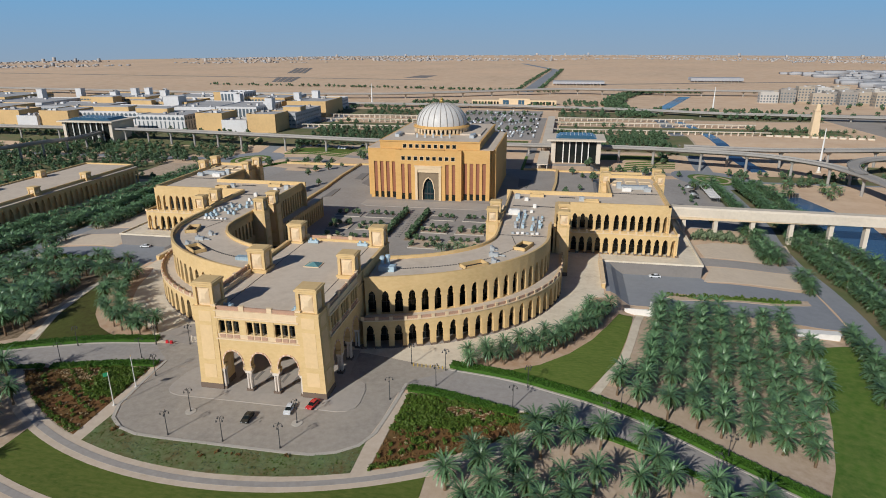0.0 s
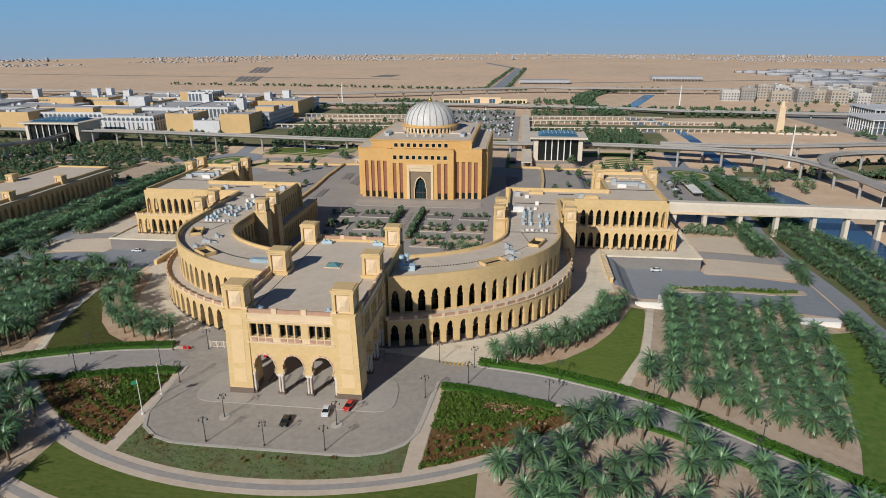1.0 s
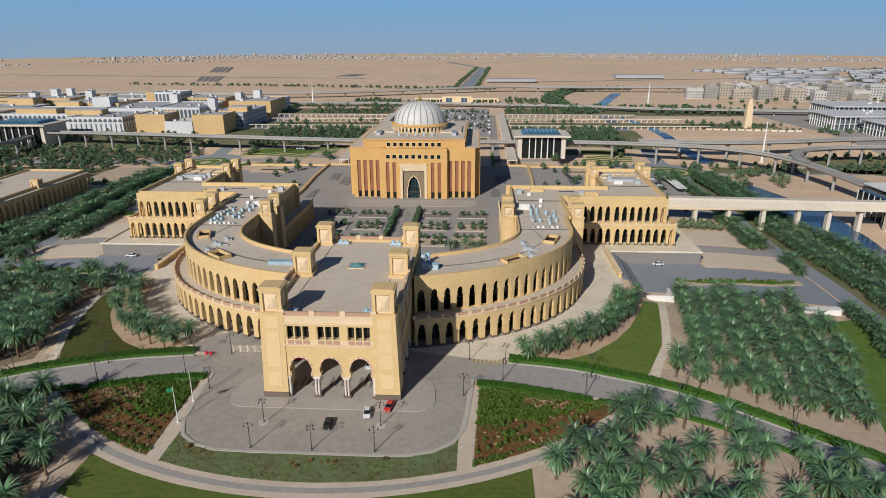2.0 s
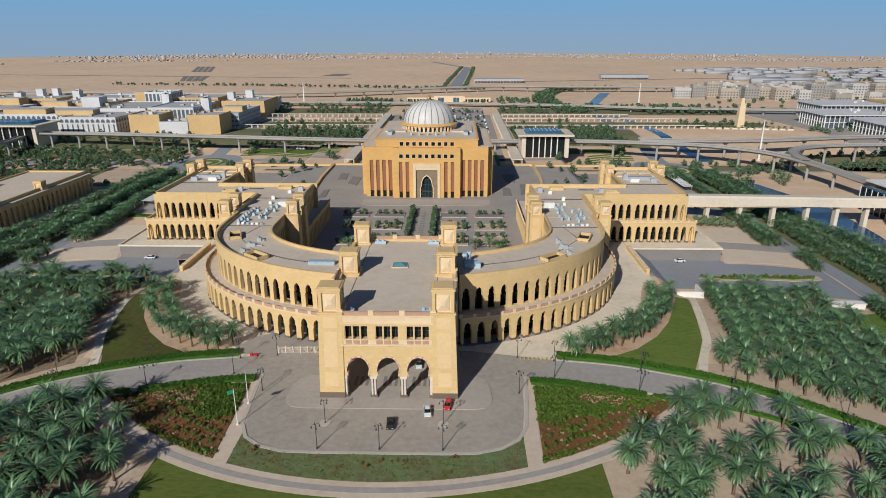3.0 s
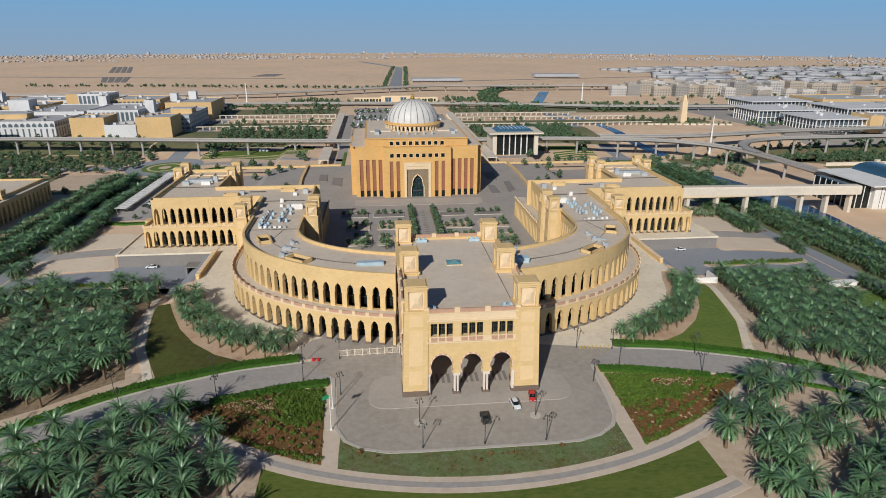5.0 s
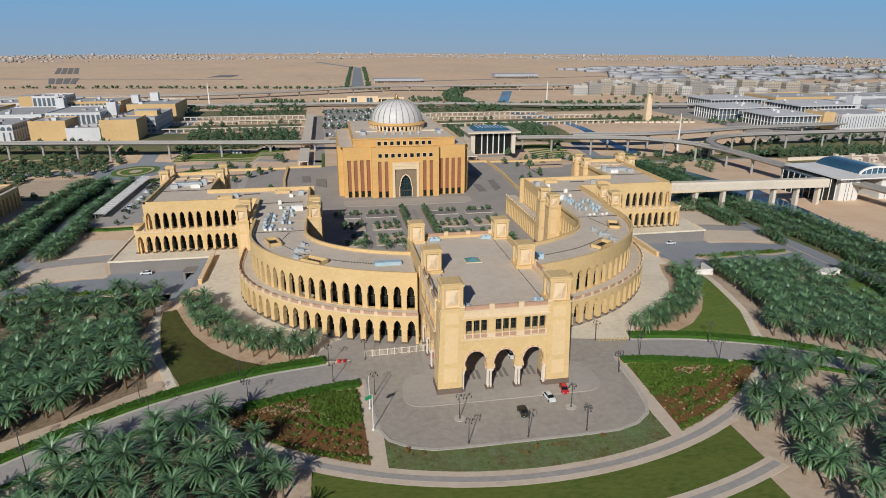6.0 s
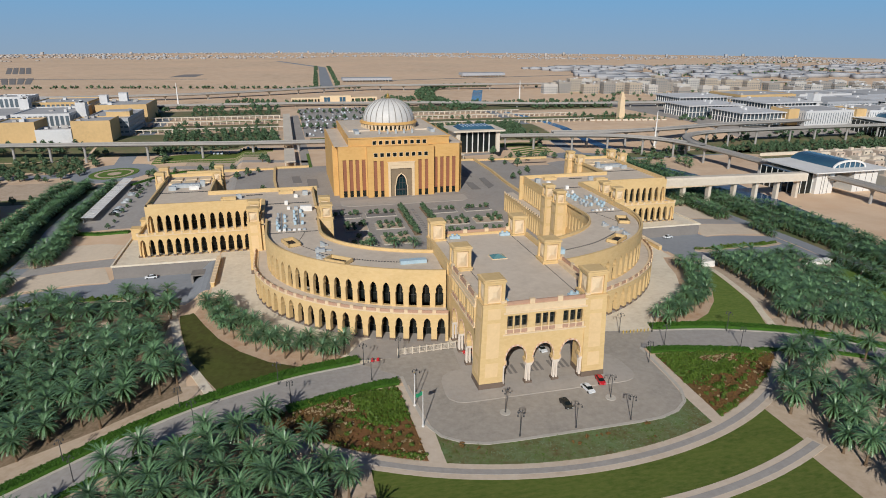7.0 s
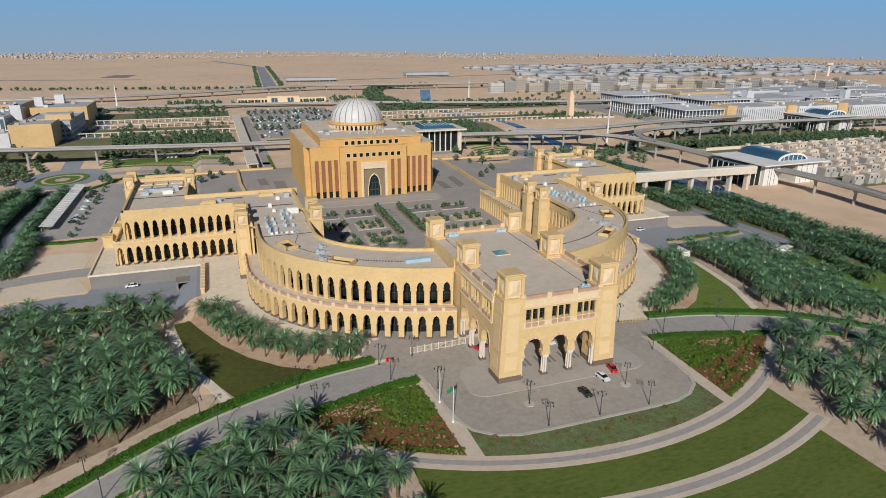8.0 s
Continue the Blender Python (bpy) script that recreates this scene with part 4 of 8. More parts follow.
    for x in (72.7, 46.6):
        for y in (98.2, 109.2):
            tower(g, X(x), y, 4.6, 0.05, 24.8, 5.4, 0.96)
    for x in (91.6, 116.2):
        for y in (173.2, 185.2):
            tower(g, X(x), y, 4.3, 0.05, 24.0, 5.2, 0.96)
    # plant on the roof
    rnd = random.Random(5 + sx)
    for col, y0, k in ((63.0, 87.5, 7), (56.8, 93.0, 6)):
        for i in range(k):
            for off in (-1.3, 1.3):
                if rnd.random() < 0.78:
                    bm = bmesh.new()
                    x, y, h = X(col + off) + rnd.uniform(-0.4, 0.4), y0 + i * 3.1 + rnd.uniform(-0.5, 0.5), rnd.uniform(0.9, 1.7)
                    h *= 0.8
                    box(bm, x - 0.45, x + 0.45, y - 0.6, y + 0.6, 18.95, 18.95 + h)
                    cyl(bm, x, y - 0.25, 18.9 + h, 19.2 + h, 0.3)
                    cyl(bm, x, y + 0.3, 18.9 + h, 19.1 + h, 0.26)
                    box(bm, x - 0.12, x + 0.12, y + 0.55, y + 1.8, 19.0, 19.25)
                    part("roof_plant", bm, rnd.choice((BLUEGREY, BLUEGREY, STEEL)), g, "pale blue-grey air handling unit")
        bm = bmesh.new()
        box(bm, X(col) - 0.12, X(col) + 0.12, y0 - 1.5, y0 + k * 3.1, 19.0, 19.25)
        part("roof_pipe", bm, STEEL, g, "pipe run between the units")
    for i in range(6):
        bm = bmesh.new()
        x = X(55.2 + i * 1.7)
        box(bm, x - 0.5, x + 0.5, 84.9, 85.8, 18.95, 19.45 + 0.4 * rnd.random())
        part("roof_plant", bm, WHITE if i % 3 else STEEL, g, "small white roof unit in a row")
    for x, y, w, d, h, m in ((53.6, 111.4, 4.4, 2.4, 1.9, WHITE), (61, 122, 1.4, 1.2, 1.5, WHITE), (57.4, 114.2, 1.4, 1.0, 1.1, STEEL), (60.2, 114.6, 1.2, 1.0, 1.0, WHITE), (53, 137, 2.2, 2, 1.8, STEEL), (57, 133.5, 1.6, 1.2, 1.2, WHITE), (80, 137, 2.2, 1.6, 1.6, STEEL),
                             (104, 163, 12, 3.2, 1.4, STEEL), (97, 163.5, 2, 2, 2.6, STEEL), (109, 158, 3, 2, 1.6, STEEL), (100, 157.5, 4, 1.6, 1.5, WHITE)):
        bm = bmesh.new()
        box(bm, X(x) - w / 2, X(x) + w / 2, y - d / 2, y + d / 2, 18.9, 18.9 + h)
        box(bm, X(x) - w / 2 + 0.2, X(x) + w / 2 - 0.2, y - d / 2 + 0.2, y + d / 2 - 0.2, 18.9 + h, 19.05 + h)
        part("roof_plant", bm, m, g, "boxy roof plant unit")
    for x0, x1, y0, y1 in ((94, 113, 168, 182),):
        for k in range(3):
            for j in range(2):
                bm = bmesh.new()
                ax, ay = x0 + (x1 - x0) * k / 3 + 0.5, y0 + (y1 - y0) * j / 2 + 0.5
                box(bm, min(X(ax), X(ax + 5.2)), max(X(ax), X(ax + 5.2)), ay, ay + 5.8, 18.9, 19.5, 0.9)
                part("roof_light", bm, STONE_PALE, g, "low pale roof light curb")
    bm = bmesh.new()
    for y in (123.6, 152.0):
        box(bm, min(X(52), X(69)) if y < 130 else min(X(93), X(113.8)), max(X(52), X(69)) if y < 130 else max(X(93), X(113.8)), y, y + 0.35, 18.9, 19.15)
    box(bm, X(74) - 3.4, X(74) + 3.4, 140.5, 141, 18.9, 19.2)
    part("roof_joint", bm, POLE, g)
    for x, y, w, d in ((84, 134.5, 6.0, 3), (61, 141.5, 6, 2.6)):
        bm = bmesh.new()
        for u0, u1, v0, v1 in ((-w / 2, w / 2, -d / 2, -d / 2 + 0.4), (-w / 2, w / 2, d / 2 - 0.4, d / 2), (-w / 2, -w / 2 + 0.4, -d / 2 + 0.4, d / 2 - 0.4), (w / 2 - 0.4, w / 2, -d / 2 + 0.4, d / 2 - 0.4)):
            box(bm, X(x) + u0, X(x) + u1, y + v0, y + v1, 18.85, 20.1)
        part("roof_light_kerb", bm, STONE, g)
    if sx < 0:
        for x0, x1, y0, y1, z1 in ((122.5, 126.2, 149, 153, 4.6), (119, 122.5, 152, 157, 7.4), (118, 120.6, 157, 164, 8.4)):
            bm = bmesh.new()
            box(bm, X(x1), X(x0), y0, y1, 0.05, z1)
            box(bm, X(x1) - 0.3, X(x0) + 0.3, y0 - 0.3, y1 + 0.3, z1, z1 + 0.4)
            part("stair_block", bm, STONE, g)
    at_origin(g)
    # podium
    bm = bmesh.new()
    box(bm, min(X(88.6), X(126.6)), max(X(88.6), X(126.6)), 115.0, 196, -9.0, -0.02)
    pod = solid("podium_wall", bm, GREYWALL, "plain grey rendered podium wall below the wing", "retaining wall", kind="structure")
    bm = bmesh.new()
    box(bm, min(X(88.4), X(127)), max(X(88.4), X(127)), 114.7, 196.2, -0.02, 0.06)
    box(bm, min(X(88.4), X(127)), max(X(88.4), X(127)), 114.7, 115.3, 0.06, 0.7)
    box(bm, min(X(126.4), X(127)), max(X(126.4), X(127)), 115.3, 196.2, 0.06, 0.7)
    solid("podium_floor", bm, APRON, "tan paved podium with a low parapet", "pavement", kind="structure")
    bm = bmesh.new()
    box(bm, min(X(87.2), X(88.4)), max(X(87.2), X(88.4)), 86, 114.9, -6, 1.6)
    rw = solid("ramp_wall", bm, STONE, "tan retaining wall beside the apron", "retaining wall", kind="structure")
    for i in range(9):
        bm = bmesh.new()
        y = 86.2 + i * 3.2
        box(bm, min(X(87.0), X(88.6)), max(X(87.0), X(88.6)), y, y + 2.9, 1.6, 1.9)
        part("coping_block", bm, STONE_PALE, rw)


for side in (-1, 1):
    side_wing(side)


# ---- domed hall ----
def slit_bay(bm, a, b, z0, z1, w, s0, s1, th=0.8):
    bay(bm, a, b, z0, z1, square(w, s0, s1), th)


def domed_hall():
    g = thing("domed_hall", (0, 238, 0), "golden stone hall with a ribbed grey dome and slit windows", "hall")
    bm = bmesh.new()
    # body behind the faceted fronts
    box(bm, -31.5, 31.5, 201.2, 274, 0.0, 27.4)
    box(bm, -35.8, 35.8, 206, 270, 0.0, 27.38)
    part("body", bm, STONE_GOLD, g)
    bm = bmesh.new()
    box(bm, -27.6, 27.6, 201.6, 274.5, 27.4, 31.2)
    box(bm, -28.0, 28.0, 201.2, 275, 31.2, 31.8)
    part("attic", bm, STONE_GOLD, g)
    bm = bmesh.new()
    box(bm, -27, 27, 202.2, 274, 31.7, 31.85)
    for x in (-19, 19):
        box(bm, x - 6, x + 6, 224, 252, 31.85, 32.6)
    part("roof", bm, ROOF, g, "flat pale roof round the drum")
    bm = bmesh.new()
    box(bm, -35.0, 35.0, 202, 270, 27.4, 27.5)
    part("ledge", bm, ROOF, g)
    # centre front
    ZT = 27.4

    def front(x0, x1, y, n, w, s1, name):
        for i in range(n):
            a, b = (x0 + (x1 - x0) * i / n, y), (x0 + (x1 - x0) * (i + 1) / n, y)
            bm = bmesh.new()
            slit_bay(bm, a, b, 0.05, ZT, w, 0.06, s1)
            part(name, bm, STONE_GOLD, g)
            mx = (a[0] + b[0]) / 2
            bm = bmesh.new()
            box(bm, mx - w / 2 - 0.1, mx + w / 2 + 0.1, y + 0.62, y + 0.9, 3.4, s1 + 0.1)
            part("slit_panel", bm, RUST, g, "tall recessed red granite panel")
            bm = bmesh.new()
            box(bm, mx - w / 2 - 0.1, mx + w / 2 + 0.1, y + 0.75, y + 0.95, 0.06, 3.4)
            part("window", bm, GLASS, g)

    front(-31.8, -18.2, 200.2, 4, 2.0, 20.4, "front_bay")
    front(18.2, 31.8, 200.2, 4, 2.0, 20.4, "front_bay")
    front(-15.8, -8.6, 197.4, 2, 1.9, 19.9, "front_bay")
    front(8.6, 15.8, 197.4, 2, 1.9, 19.9, "front_bay")
    for x0, x1, y0, y1, z0 in ((-18.2, -15.8, 197.4, 201.2, 0), (15.8, 18.2, 197.4, 201.2, 0), (-33.2, -31.8, 200.2, 206, 0), (31.8, 33.2, 200.2, 206, 0), (-8.6, 8.6, 199.1, 201.0, 15.5),
                               (-8.6, -7.2, 197.4, 199, 0), (7.2, 8.6, 197.4, 199, 0), (-7.2, 7.2, 197.4, 199, 18.6), (-35.9, -33.2, 205.8, 207, 0), (33.2, 35.9, 205.8, 207, 0)):
        bm = bmesh.new()
        box(bm, x0, x1, y0, y1, z0, ZT)
        part("front_wall", bm, STONE_GOLD, g)
    # square windows in two rows
    for i in range(9):
        x = (i - 4) * 3.42
        for y, z in ((197.38, 23.0), (201.58, 28.9)):
            bm = bmesh.new()
            for u0, u1, v0, v1 in ((-1.15, 1.15, 1.0, 1.2), (-1.15, 1.15, -1.2, -1.0), (-1.15, -0.95, -1.0, 1.0), (0.95, 1.15, -1.0, 1.0)):
                box(bm, x + u0, x + u1, y - 0.12, y + 0.02, z + v0, z + v1)
            w = part("window", bm, STONE_PALE, g, "square window in a pale stone frame")
            bm = bmesh.new()
            box(bm, x - 0.95, x + 0.95, y - 0.02, y + 0.01, z - 1.0, z + 1.0)
            part("pane", bm, GLASS, w)
    # portal: stepped surrounds of a pointed arch
    bm = bmesh.new()
    for x0, x1 in ((-7.2, -5.9), (5.9, 7.2)):
        box(bm, x0, x1, 196.9, 198.6, 0.05, 17.2)
    box(bm, -7.2, 7.2, 196.9, 198.6, 17.2, 18.6)
    box(bm, -7.5, 7.5, 196.7, 198.6, 18.6, 19.2)
    portal = part("portal", bm, STONE_PALE, g, "pale stepped stone portal frame")
    bm = bmesh.new()
    bay(bm, (-5.9, 198.0), (5.9, 198.0), 0.05, 15.6, arch(6.4, 0.1, 5.8, 12.2, 0.2, 10, 0.4), 1.2)
    part("arch_wall", bm, mat("carved_grey_stone", (0.25, 0.19, 0.125), None, None, 0.85, 0.4, 1.6, 0.03), portal, "carved grey-brown arch wall")
    bm = bmesh.new()
    box(bm, -5.9, 5.9, 197.2, 198.4, 15.4, 17.2)
    part("lintel", bm, STONE_PALE, portal)
    bm = bmesh.new()
    ring = arch(7.4, 0.1, 5.8, 13.0, 0.2, 10, 0.4)
    full = ring + [(-x, z) for x, z in ring[::-1][1:]]
    for (xa, za), (xb, zb) in zip(full, full[1:]):
        pa, pb = (xa * 0.88, za - (0.6 if abs(xa) < 3 else 0)), (xb * 0.88, zb - (0.6 if abs(xb) < 3 else 0))
        q = [bm.verts.new((x, 197.7, z)) for x, z in (pa, pb, (xb, zb), (xa, za))]
        bm.faces.new(q)
        q2 = [bm.verts.new((x, y, z)) for x, y, z in ((xa, 197.7, za), (xb, 197.7, zb), (xb, 198.1, zb), (xa, 198.1, za))]
        bm.faces.new(q2)
    part("arch_moulding", bm, STONE_PALE, portal, "pale pointed arch moulding")
    bm = bmesh.new()
    box(bm, -3.4, 3.4, 199.3, 199.5, 0.06, 13.6)
    part("glazed_door", bm, mat("teal_glass", (0.008, 0.02, 0.024), (0.02, 0.05, 0.055), None, 0.2, 0.4, 1.2, spec=0.15), portal, "dark teal glazing")
    bm = bmesh.new()
    for x in (-2.4, -0.8, 0.8, 2.4):
        box(bm, x - 0.08, x + 0.08, 199.1, 199.3, 0.06, 12.5)
    for z in (3.6, 7.0, 10):
        box(bm, -3.2, 3.2, 199.1, 199.3, z - 0.1, z + 0.1)
    box(bm, -2.6, 2.6, 198.8, 199.3, 3.0, 3.6)
    part("door_frame", bm, POLE, portal)
    # drum
    bm = bmesh.new()
    cyl(bm, 0, 238, 30.0, 32.0, 17.4, 17.2, 48)
    cyl(bm, 0, 238, 35.2, 35.9, 16.9, 16.6, 48)
    cyl(bm, 0, 238, 35.8, 36.4, 16.0, 15.4, 48)
    drum = part("drum", bm, STONE_GOLD, g, "golden stone drum ringed with arched openings")
    nd = 40
    for i in range(nd):
        a0, a1 = 2 * math.pi * i / nd, 2 * math.pi * (i + 1) / nd
        p, q = (16.2 * math.cos(a0), 238 + 16.2 * math.sin(a0)), (16.2 * math.cos(a1), 238 + 16.2 * math.sin(a1))
        bm = bmesh.new()
        bay(bm, p, q, 32.0, 35.2, arch(1.45, 32.1, 33.8, 34.9, 0.05, 4, 0.1), 0.9)
        part("drum_bay", bm, STONE_PALE, drum)
    bm = bmesh.new()
    cyl(bm, 0, 238, 31.9, 35.3, 15.0, 15.0, 48)
    part("drum_glazing", bm, GLASS, drum)
    # dome
    bm = bmesh.new()
    nseg, nr = 72, 14

    def prof(t):
        a = t * math.pi / 2
        return 14.9 * math.cos(a) ** 0.9, 36.3 + 12.4 * math.sin(a)

    rings = []
    for j in range(nr):
        r, z = prof(j / nr)
        rings.append([bm.verts.new((r * math.cos(6.28319 * i / nseg), 238 + r * math.sin(6.28319 * i / nseg), z)) for i in range(nseg)])
    top = bm.verts.new((0, 238, 48.7))
    for j in range(nr - 1):
        for i in range(nseg):
            k = (i + 1) % nseg
            bm.faces.new((rings[j][i], rings[j][k], rings[j + 1][k], rings[j + 1][i]))
    for i in range(nseg):
        bm.faces.new((rings[-1][i], rings[-1][(i + 1) % nseg], top))
    for f in bm.faces:
        f.smooth = True
    dome = part("dome", bm, DOME, g, "silver-grey dome cladding")
    for i in range(24):
        a = 6.28319 * (i + 0.5) / 24
        ca2, sa2 = math.cos(a), math.sin(a)
        bm = bmesh.new()
        prev = None
        for j in range(nr):
            r, z = prof(j / nr)
            # ribs swell above the rim
            spread = 0.10 + 0.35 * max(0.0, 0.35 - abs(j / nr - 0.2))
            cur = [bm.verts.new(((r + o) * ca2 - s * sa2, 238 + (r + o) * sa2 + s * ca2, z + o * 0.5)) for s, o in ((-spread, -0.05), (-spread, 0.2), (spread, 0.2), (spread, -0.05))]
            if prev:
                for k in range(3):
                    bm.faces.new((prev[k], prev[k + 1], cur[k + 1], cur[k]))
            prev = cur
        part("rib", bm, DOME_RIB, dome)
    bm = bmesh.new()
    cyl(bm, 0, 238, 48.1, 49.5, 2.2, 1.0, 16)
    cyl(bm, 0, 238, 49.5, 50.1, 1.2, 0.9, 16)
    bmesh.ops.create_uvsphere(bm, u_segments=12, v_segments=8, radius=0.75, matrix=pose(0, 238, 50.7))
    cyl(bm, 0, 238, 51.3, 52.6, 0.14, 0.05, 8)
    part("finial", bm, GOLD, dome, "gilded finial")
    for i in range(5):
        bm = bmesh.new()
        x = (i - 2) * 4.6
        box(bm, x - 0.5, x + 0.5, 212.5, 213.3, 31.8, 33.6)
        cyl(bm, x, 212.9, 33.6, 34.3, 0.5)
        part("roof_vent", bm, STEEL, g, "grey roof vent")
    for sx in (-1, 1):
        bm = bmesh.new()
        box(bm, min(sx * 20, sx * 22.4), max(sx * 20, sx * 22.4), 214, 224, 31.8, 33.4)
        part("roof_stair", bm, STEEL, g)
    at_origin(g)
    g.location.y += 2.4
    g.location.z = 0.0


domed_hall()


# ---- plaza, courtyard garden and rear courts ----
patch("plaza", both([[(0, 124), (46, 124), (46, 162), (66, 176), (66, 292), (0, 292)]]), PAVER_GREY, 0.05, "grey stone plaza round the domed hall", "plaza")
patch("plaza_steps", both([[(0, 183), (30, 183), (34, 186), (34, 196), (0, 196)]]), ISLAND, 0.22, "low grey-tan stone landing before the hall", "steps")
patch("courtyard", both([[(0, 52), (46, 70), (46, 124), (0, 124)]]), PAVER_GREY, 0.08, "grey paved courtyard between the wings", "courtyard")
patch("rear_court", both([[(66, 196), (128, 196), (124, 286), (66, 286)]]), PAVER_GREY, 0.07, "grey paved rear court with a few trees", "pavement")


def low_wall(pts, h, th, material, label, z=None):
    bm = bmesh.new()
    for a, b in zip(pts, pts[1:]):
        zz = land(*a) if z is None else z
        slab(bm, a, b, zz - 0.4, zz + h, th, th / 2)
        slab(bm, a, b, zz + h, zz + h + 0.15, th + 0.3, th / 2 + 0.15)
    return solid("garden_wall", bm, material, label, "wall", kind="structure")


for s in (-1, 1):
    low_wall([(s * 66, 176), (s * 66, 215), (s * 68, 250), (s * 68, 290), (s * 46, 290)], 1.2, 1.2, STONE, "low tan wall round the plaza")
    low_wall([(s * 68, 288), (s * 122, 288)], 1.0, 0.8, STONE, "low tan wall behind the rear court")
    patch("planting_strip", [[(s * 44, 289), (s * 46, 289), (s * 46, 340), (s * 44, 340)]], LAWN_DARK, 0.3, "narrow planted strip", "flowerbed")

# planters of the courtyard: sandy beds with clipped shrubs
BEDS = [(-40, -27, 161, 168), (-24, -9.5, 161, 168), (8.5, 21, 161, 168), (25.5, 39, 161, 168), (-36, -26, 140, 149), (-22, -9.5, 140, 149), (8.5, 21, 140, 149), (25, 38, 140, 149),
        (-36, -25, 118, 130), (-22, -9.5, 118, 130), (8.5, 21, 118, 130), (24, 38, 118, 130)]
for x0, x1, y0, y1 in BEDS:
    patch("planter", [[(x0, y0), (x1, y0), (x1, y1), (x0, y1)]], GREYWALL if y0 > 150 else SOIL, 0.35, "low planting bed with a pale edge" if y0 < 150 else "dark gravel planting bed", "planter")
    patch("kerb", ribbon([(x0, y0), (x1, y0), (x1, y1), (x0, y1), (x0, y0)], -0.45, 0.0), KERB, 0.5, "pale edge of a planting bed", "kerb")
for x in (-5.6, 5.6):
    patch("planter", [[(x - 1.5, 128), (x + 1.5, 128), (x + 1.5, 174), (x - 1.5, 174)]], GROVE_SOIL, 0.3, "long narrow planting bed beside the middle path", "planter")
bm = bmesh.new()
for i in range(14):
    box(bm, -0.9, 0.9, 132 + i * 2.9, 133.2 + i * 2.9, 0.05, 0.28)
solid("stepping_fountains", bm, GREYWALL, "row of dark stone slabs down the middle path", "paving", kind="stuff")


# ---- templates for plants: vertex and triangle arrays ----
def frond_crown(seed, fronds=60, pairs=10, length=3.75, wide=0.3, high=1.25, low=-0.35):
    """Arching feathery fronds round one heart, from steep (high) to hanging (low); leaflets lie along the stalk in a shallow V."""
    r = random.Random(seed)
    V, T = [], []
    for i in range(fronds):
        f = i / fronds
        az = i * 2.39996 + r.uniform(-0.3, 0.3)
        e0 = high - (high - low) * f ** 0.9 + r.uniform(-0.14, 0.14)
        L = length * r.uniform(0.84, 1.12) * (0.75 if high > 1 and i < 6 else 1.0)
        droop = r.uniform(1.1, 1.8)
        pts, p, e = [], Vector((0, 0, 0)), e0
        for s in range(pairs + 1):
            pts.append(p.copy())
            p = p + Vector((math.cos(e) * math.cos(az), math.cos(e) * math.sin(az), math.sin(e))) * (L / pairs)
            e -= droop * (0.3 + 1.1 * s / pairs) / pairs
        side = Vector((-math.sin(az), math.cos(az), 0))
        for s in range(pairs):
            a, b = pts[s], pts[s + 1]
            step = b - a
            k = len(V)
            V += [a - side * 0.06, a + side * 0.06, b]
            T.append((k, k + 1, k + 2))
            if s == 0:
                continue
            leaf = wide * math.sin(math.pi * (0.15 + 0.75 * s / pairs)) * r.uniform(0.85, 1.15)
            for sg in (-1, 1):
                tip = a + side * sg * leaf + step * 1.8 + Vector((0, 0, 0.22 * leaf))
                k = len(V)
                V += [a - step * 0.1, a + step * 0.95, tip]
                T.append((k, k + 1, k + 2) if sg > 0 else (k + 1, k, k + 2))
    return np.array([tuple(v) for v in V]), np.array(T)


def trunk_shape(h=5.2, r0=0.27, r1=0.22, n=7, rings=5, seed=0):
    rr = random.Random(seed)
    V, T = [], []
    for j in range(rings):
        f = j / (rings - 1)
        r = r0 + (r1 - r0) * f + (0.1 if j == 0 else 0) + (0.26 if j == rings - 1 else 0)
        for i in range(n):
            a = 6.28319 * i / n
            V.append((r * math.cos(a) + 0.12 * f * f, r * math.sin(a), h * f))
    for j in range(rings - 1):
        for i in range(n):
            a, b, c, d = j * n + i, j * n + (i + 1) % n, (j + 1) * n + (i + 1) % n, (j + 1) * n + i
            T += [(a, b, c), (a, c, d)]
    return np.array(V), np.array(T)


def leaf_clump(seed, count, blobs, size):
    """Many small leaves round a few uneven lumps; blobs: (x, y, z, r) each."""
    r = random.Random(seed)
    V, T = [], []
    for i in range(count):
        bx, by, bz, br = blobs[i % len(blobs)]
        d = Vector((r.gauss(0, 1), r.gauss(0, 1), r.gauss(0, 1))).normalized()
        rad = br * r.uniform(0.62, 1.08)
        c = Vector((bx, by, bz)) + Vector((d.x * rad, d.y * rad, d.z * rad * 0.85))
        u = d.cross(Vector((r.gauss(0, 1), r.gauss(0, 1), r.gauss(0, 1)))).normalized()
        w = (d * r.uniform(0.2, 0.9) + u.cross(d)).normalized()
        s = size * r.uniform(0.6, 1.3)
        k = len(V)
        V += [c - u * s * 0.5, c + w * s * 0.55, c + u * s * 0.5, c - w * s * 0.55]
        T += [(k, k + 1, k + 2), (k, k + 2, k + 3)]
    return np.array([tuple(v) for v in V]), np.array(T)


def tri_mesh(name, V, T, material):
    me = bpy.data.meshes.new(name)
    me.vertices.add(len(V))
    me.vertices.foreach_set("co", np.ascontiguousarray(V, dtype=np.float32).ravel())
    me.loops.add(len(T) * 3)
    me.loops.foreach_set("vertex_index", np.ascontiguousarray(T, dtype=np.int32).ravel())
    me.polygons.add(len(T))
    me.polygons.foreach_set("loop_start", np.arange(0, len(T) * 3, 3, dtype=np.int32))
    me.update(calc_edges=True)
    me.materials.append(material)
    return me


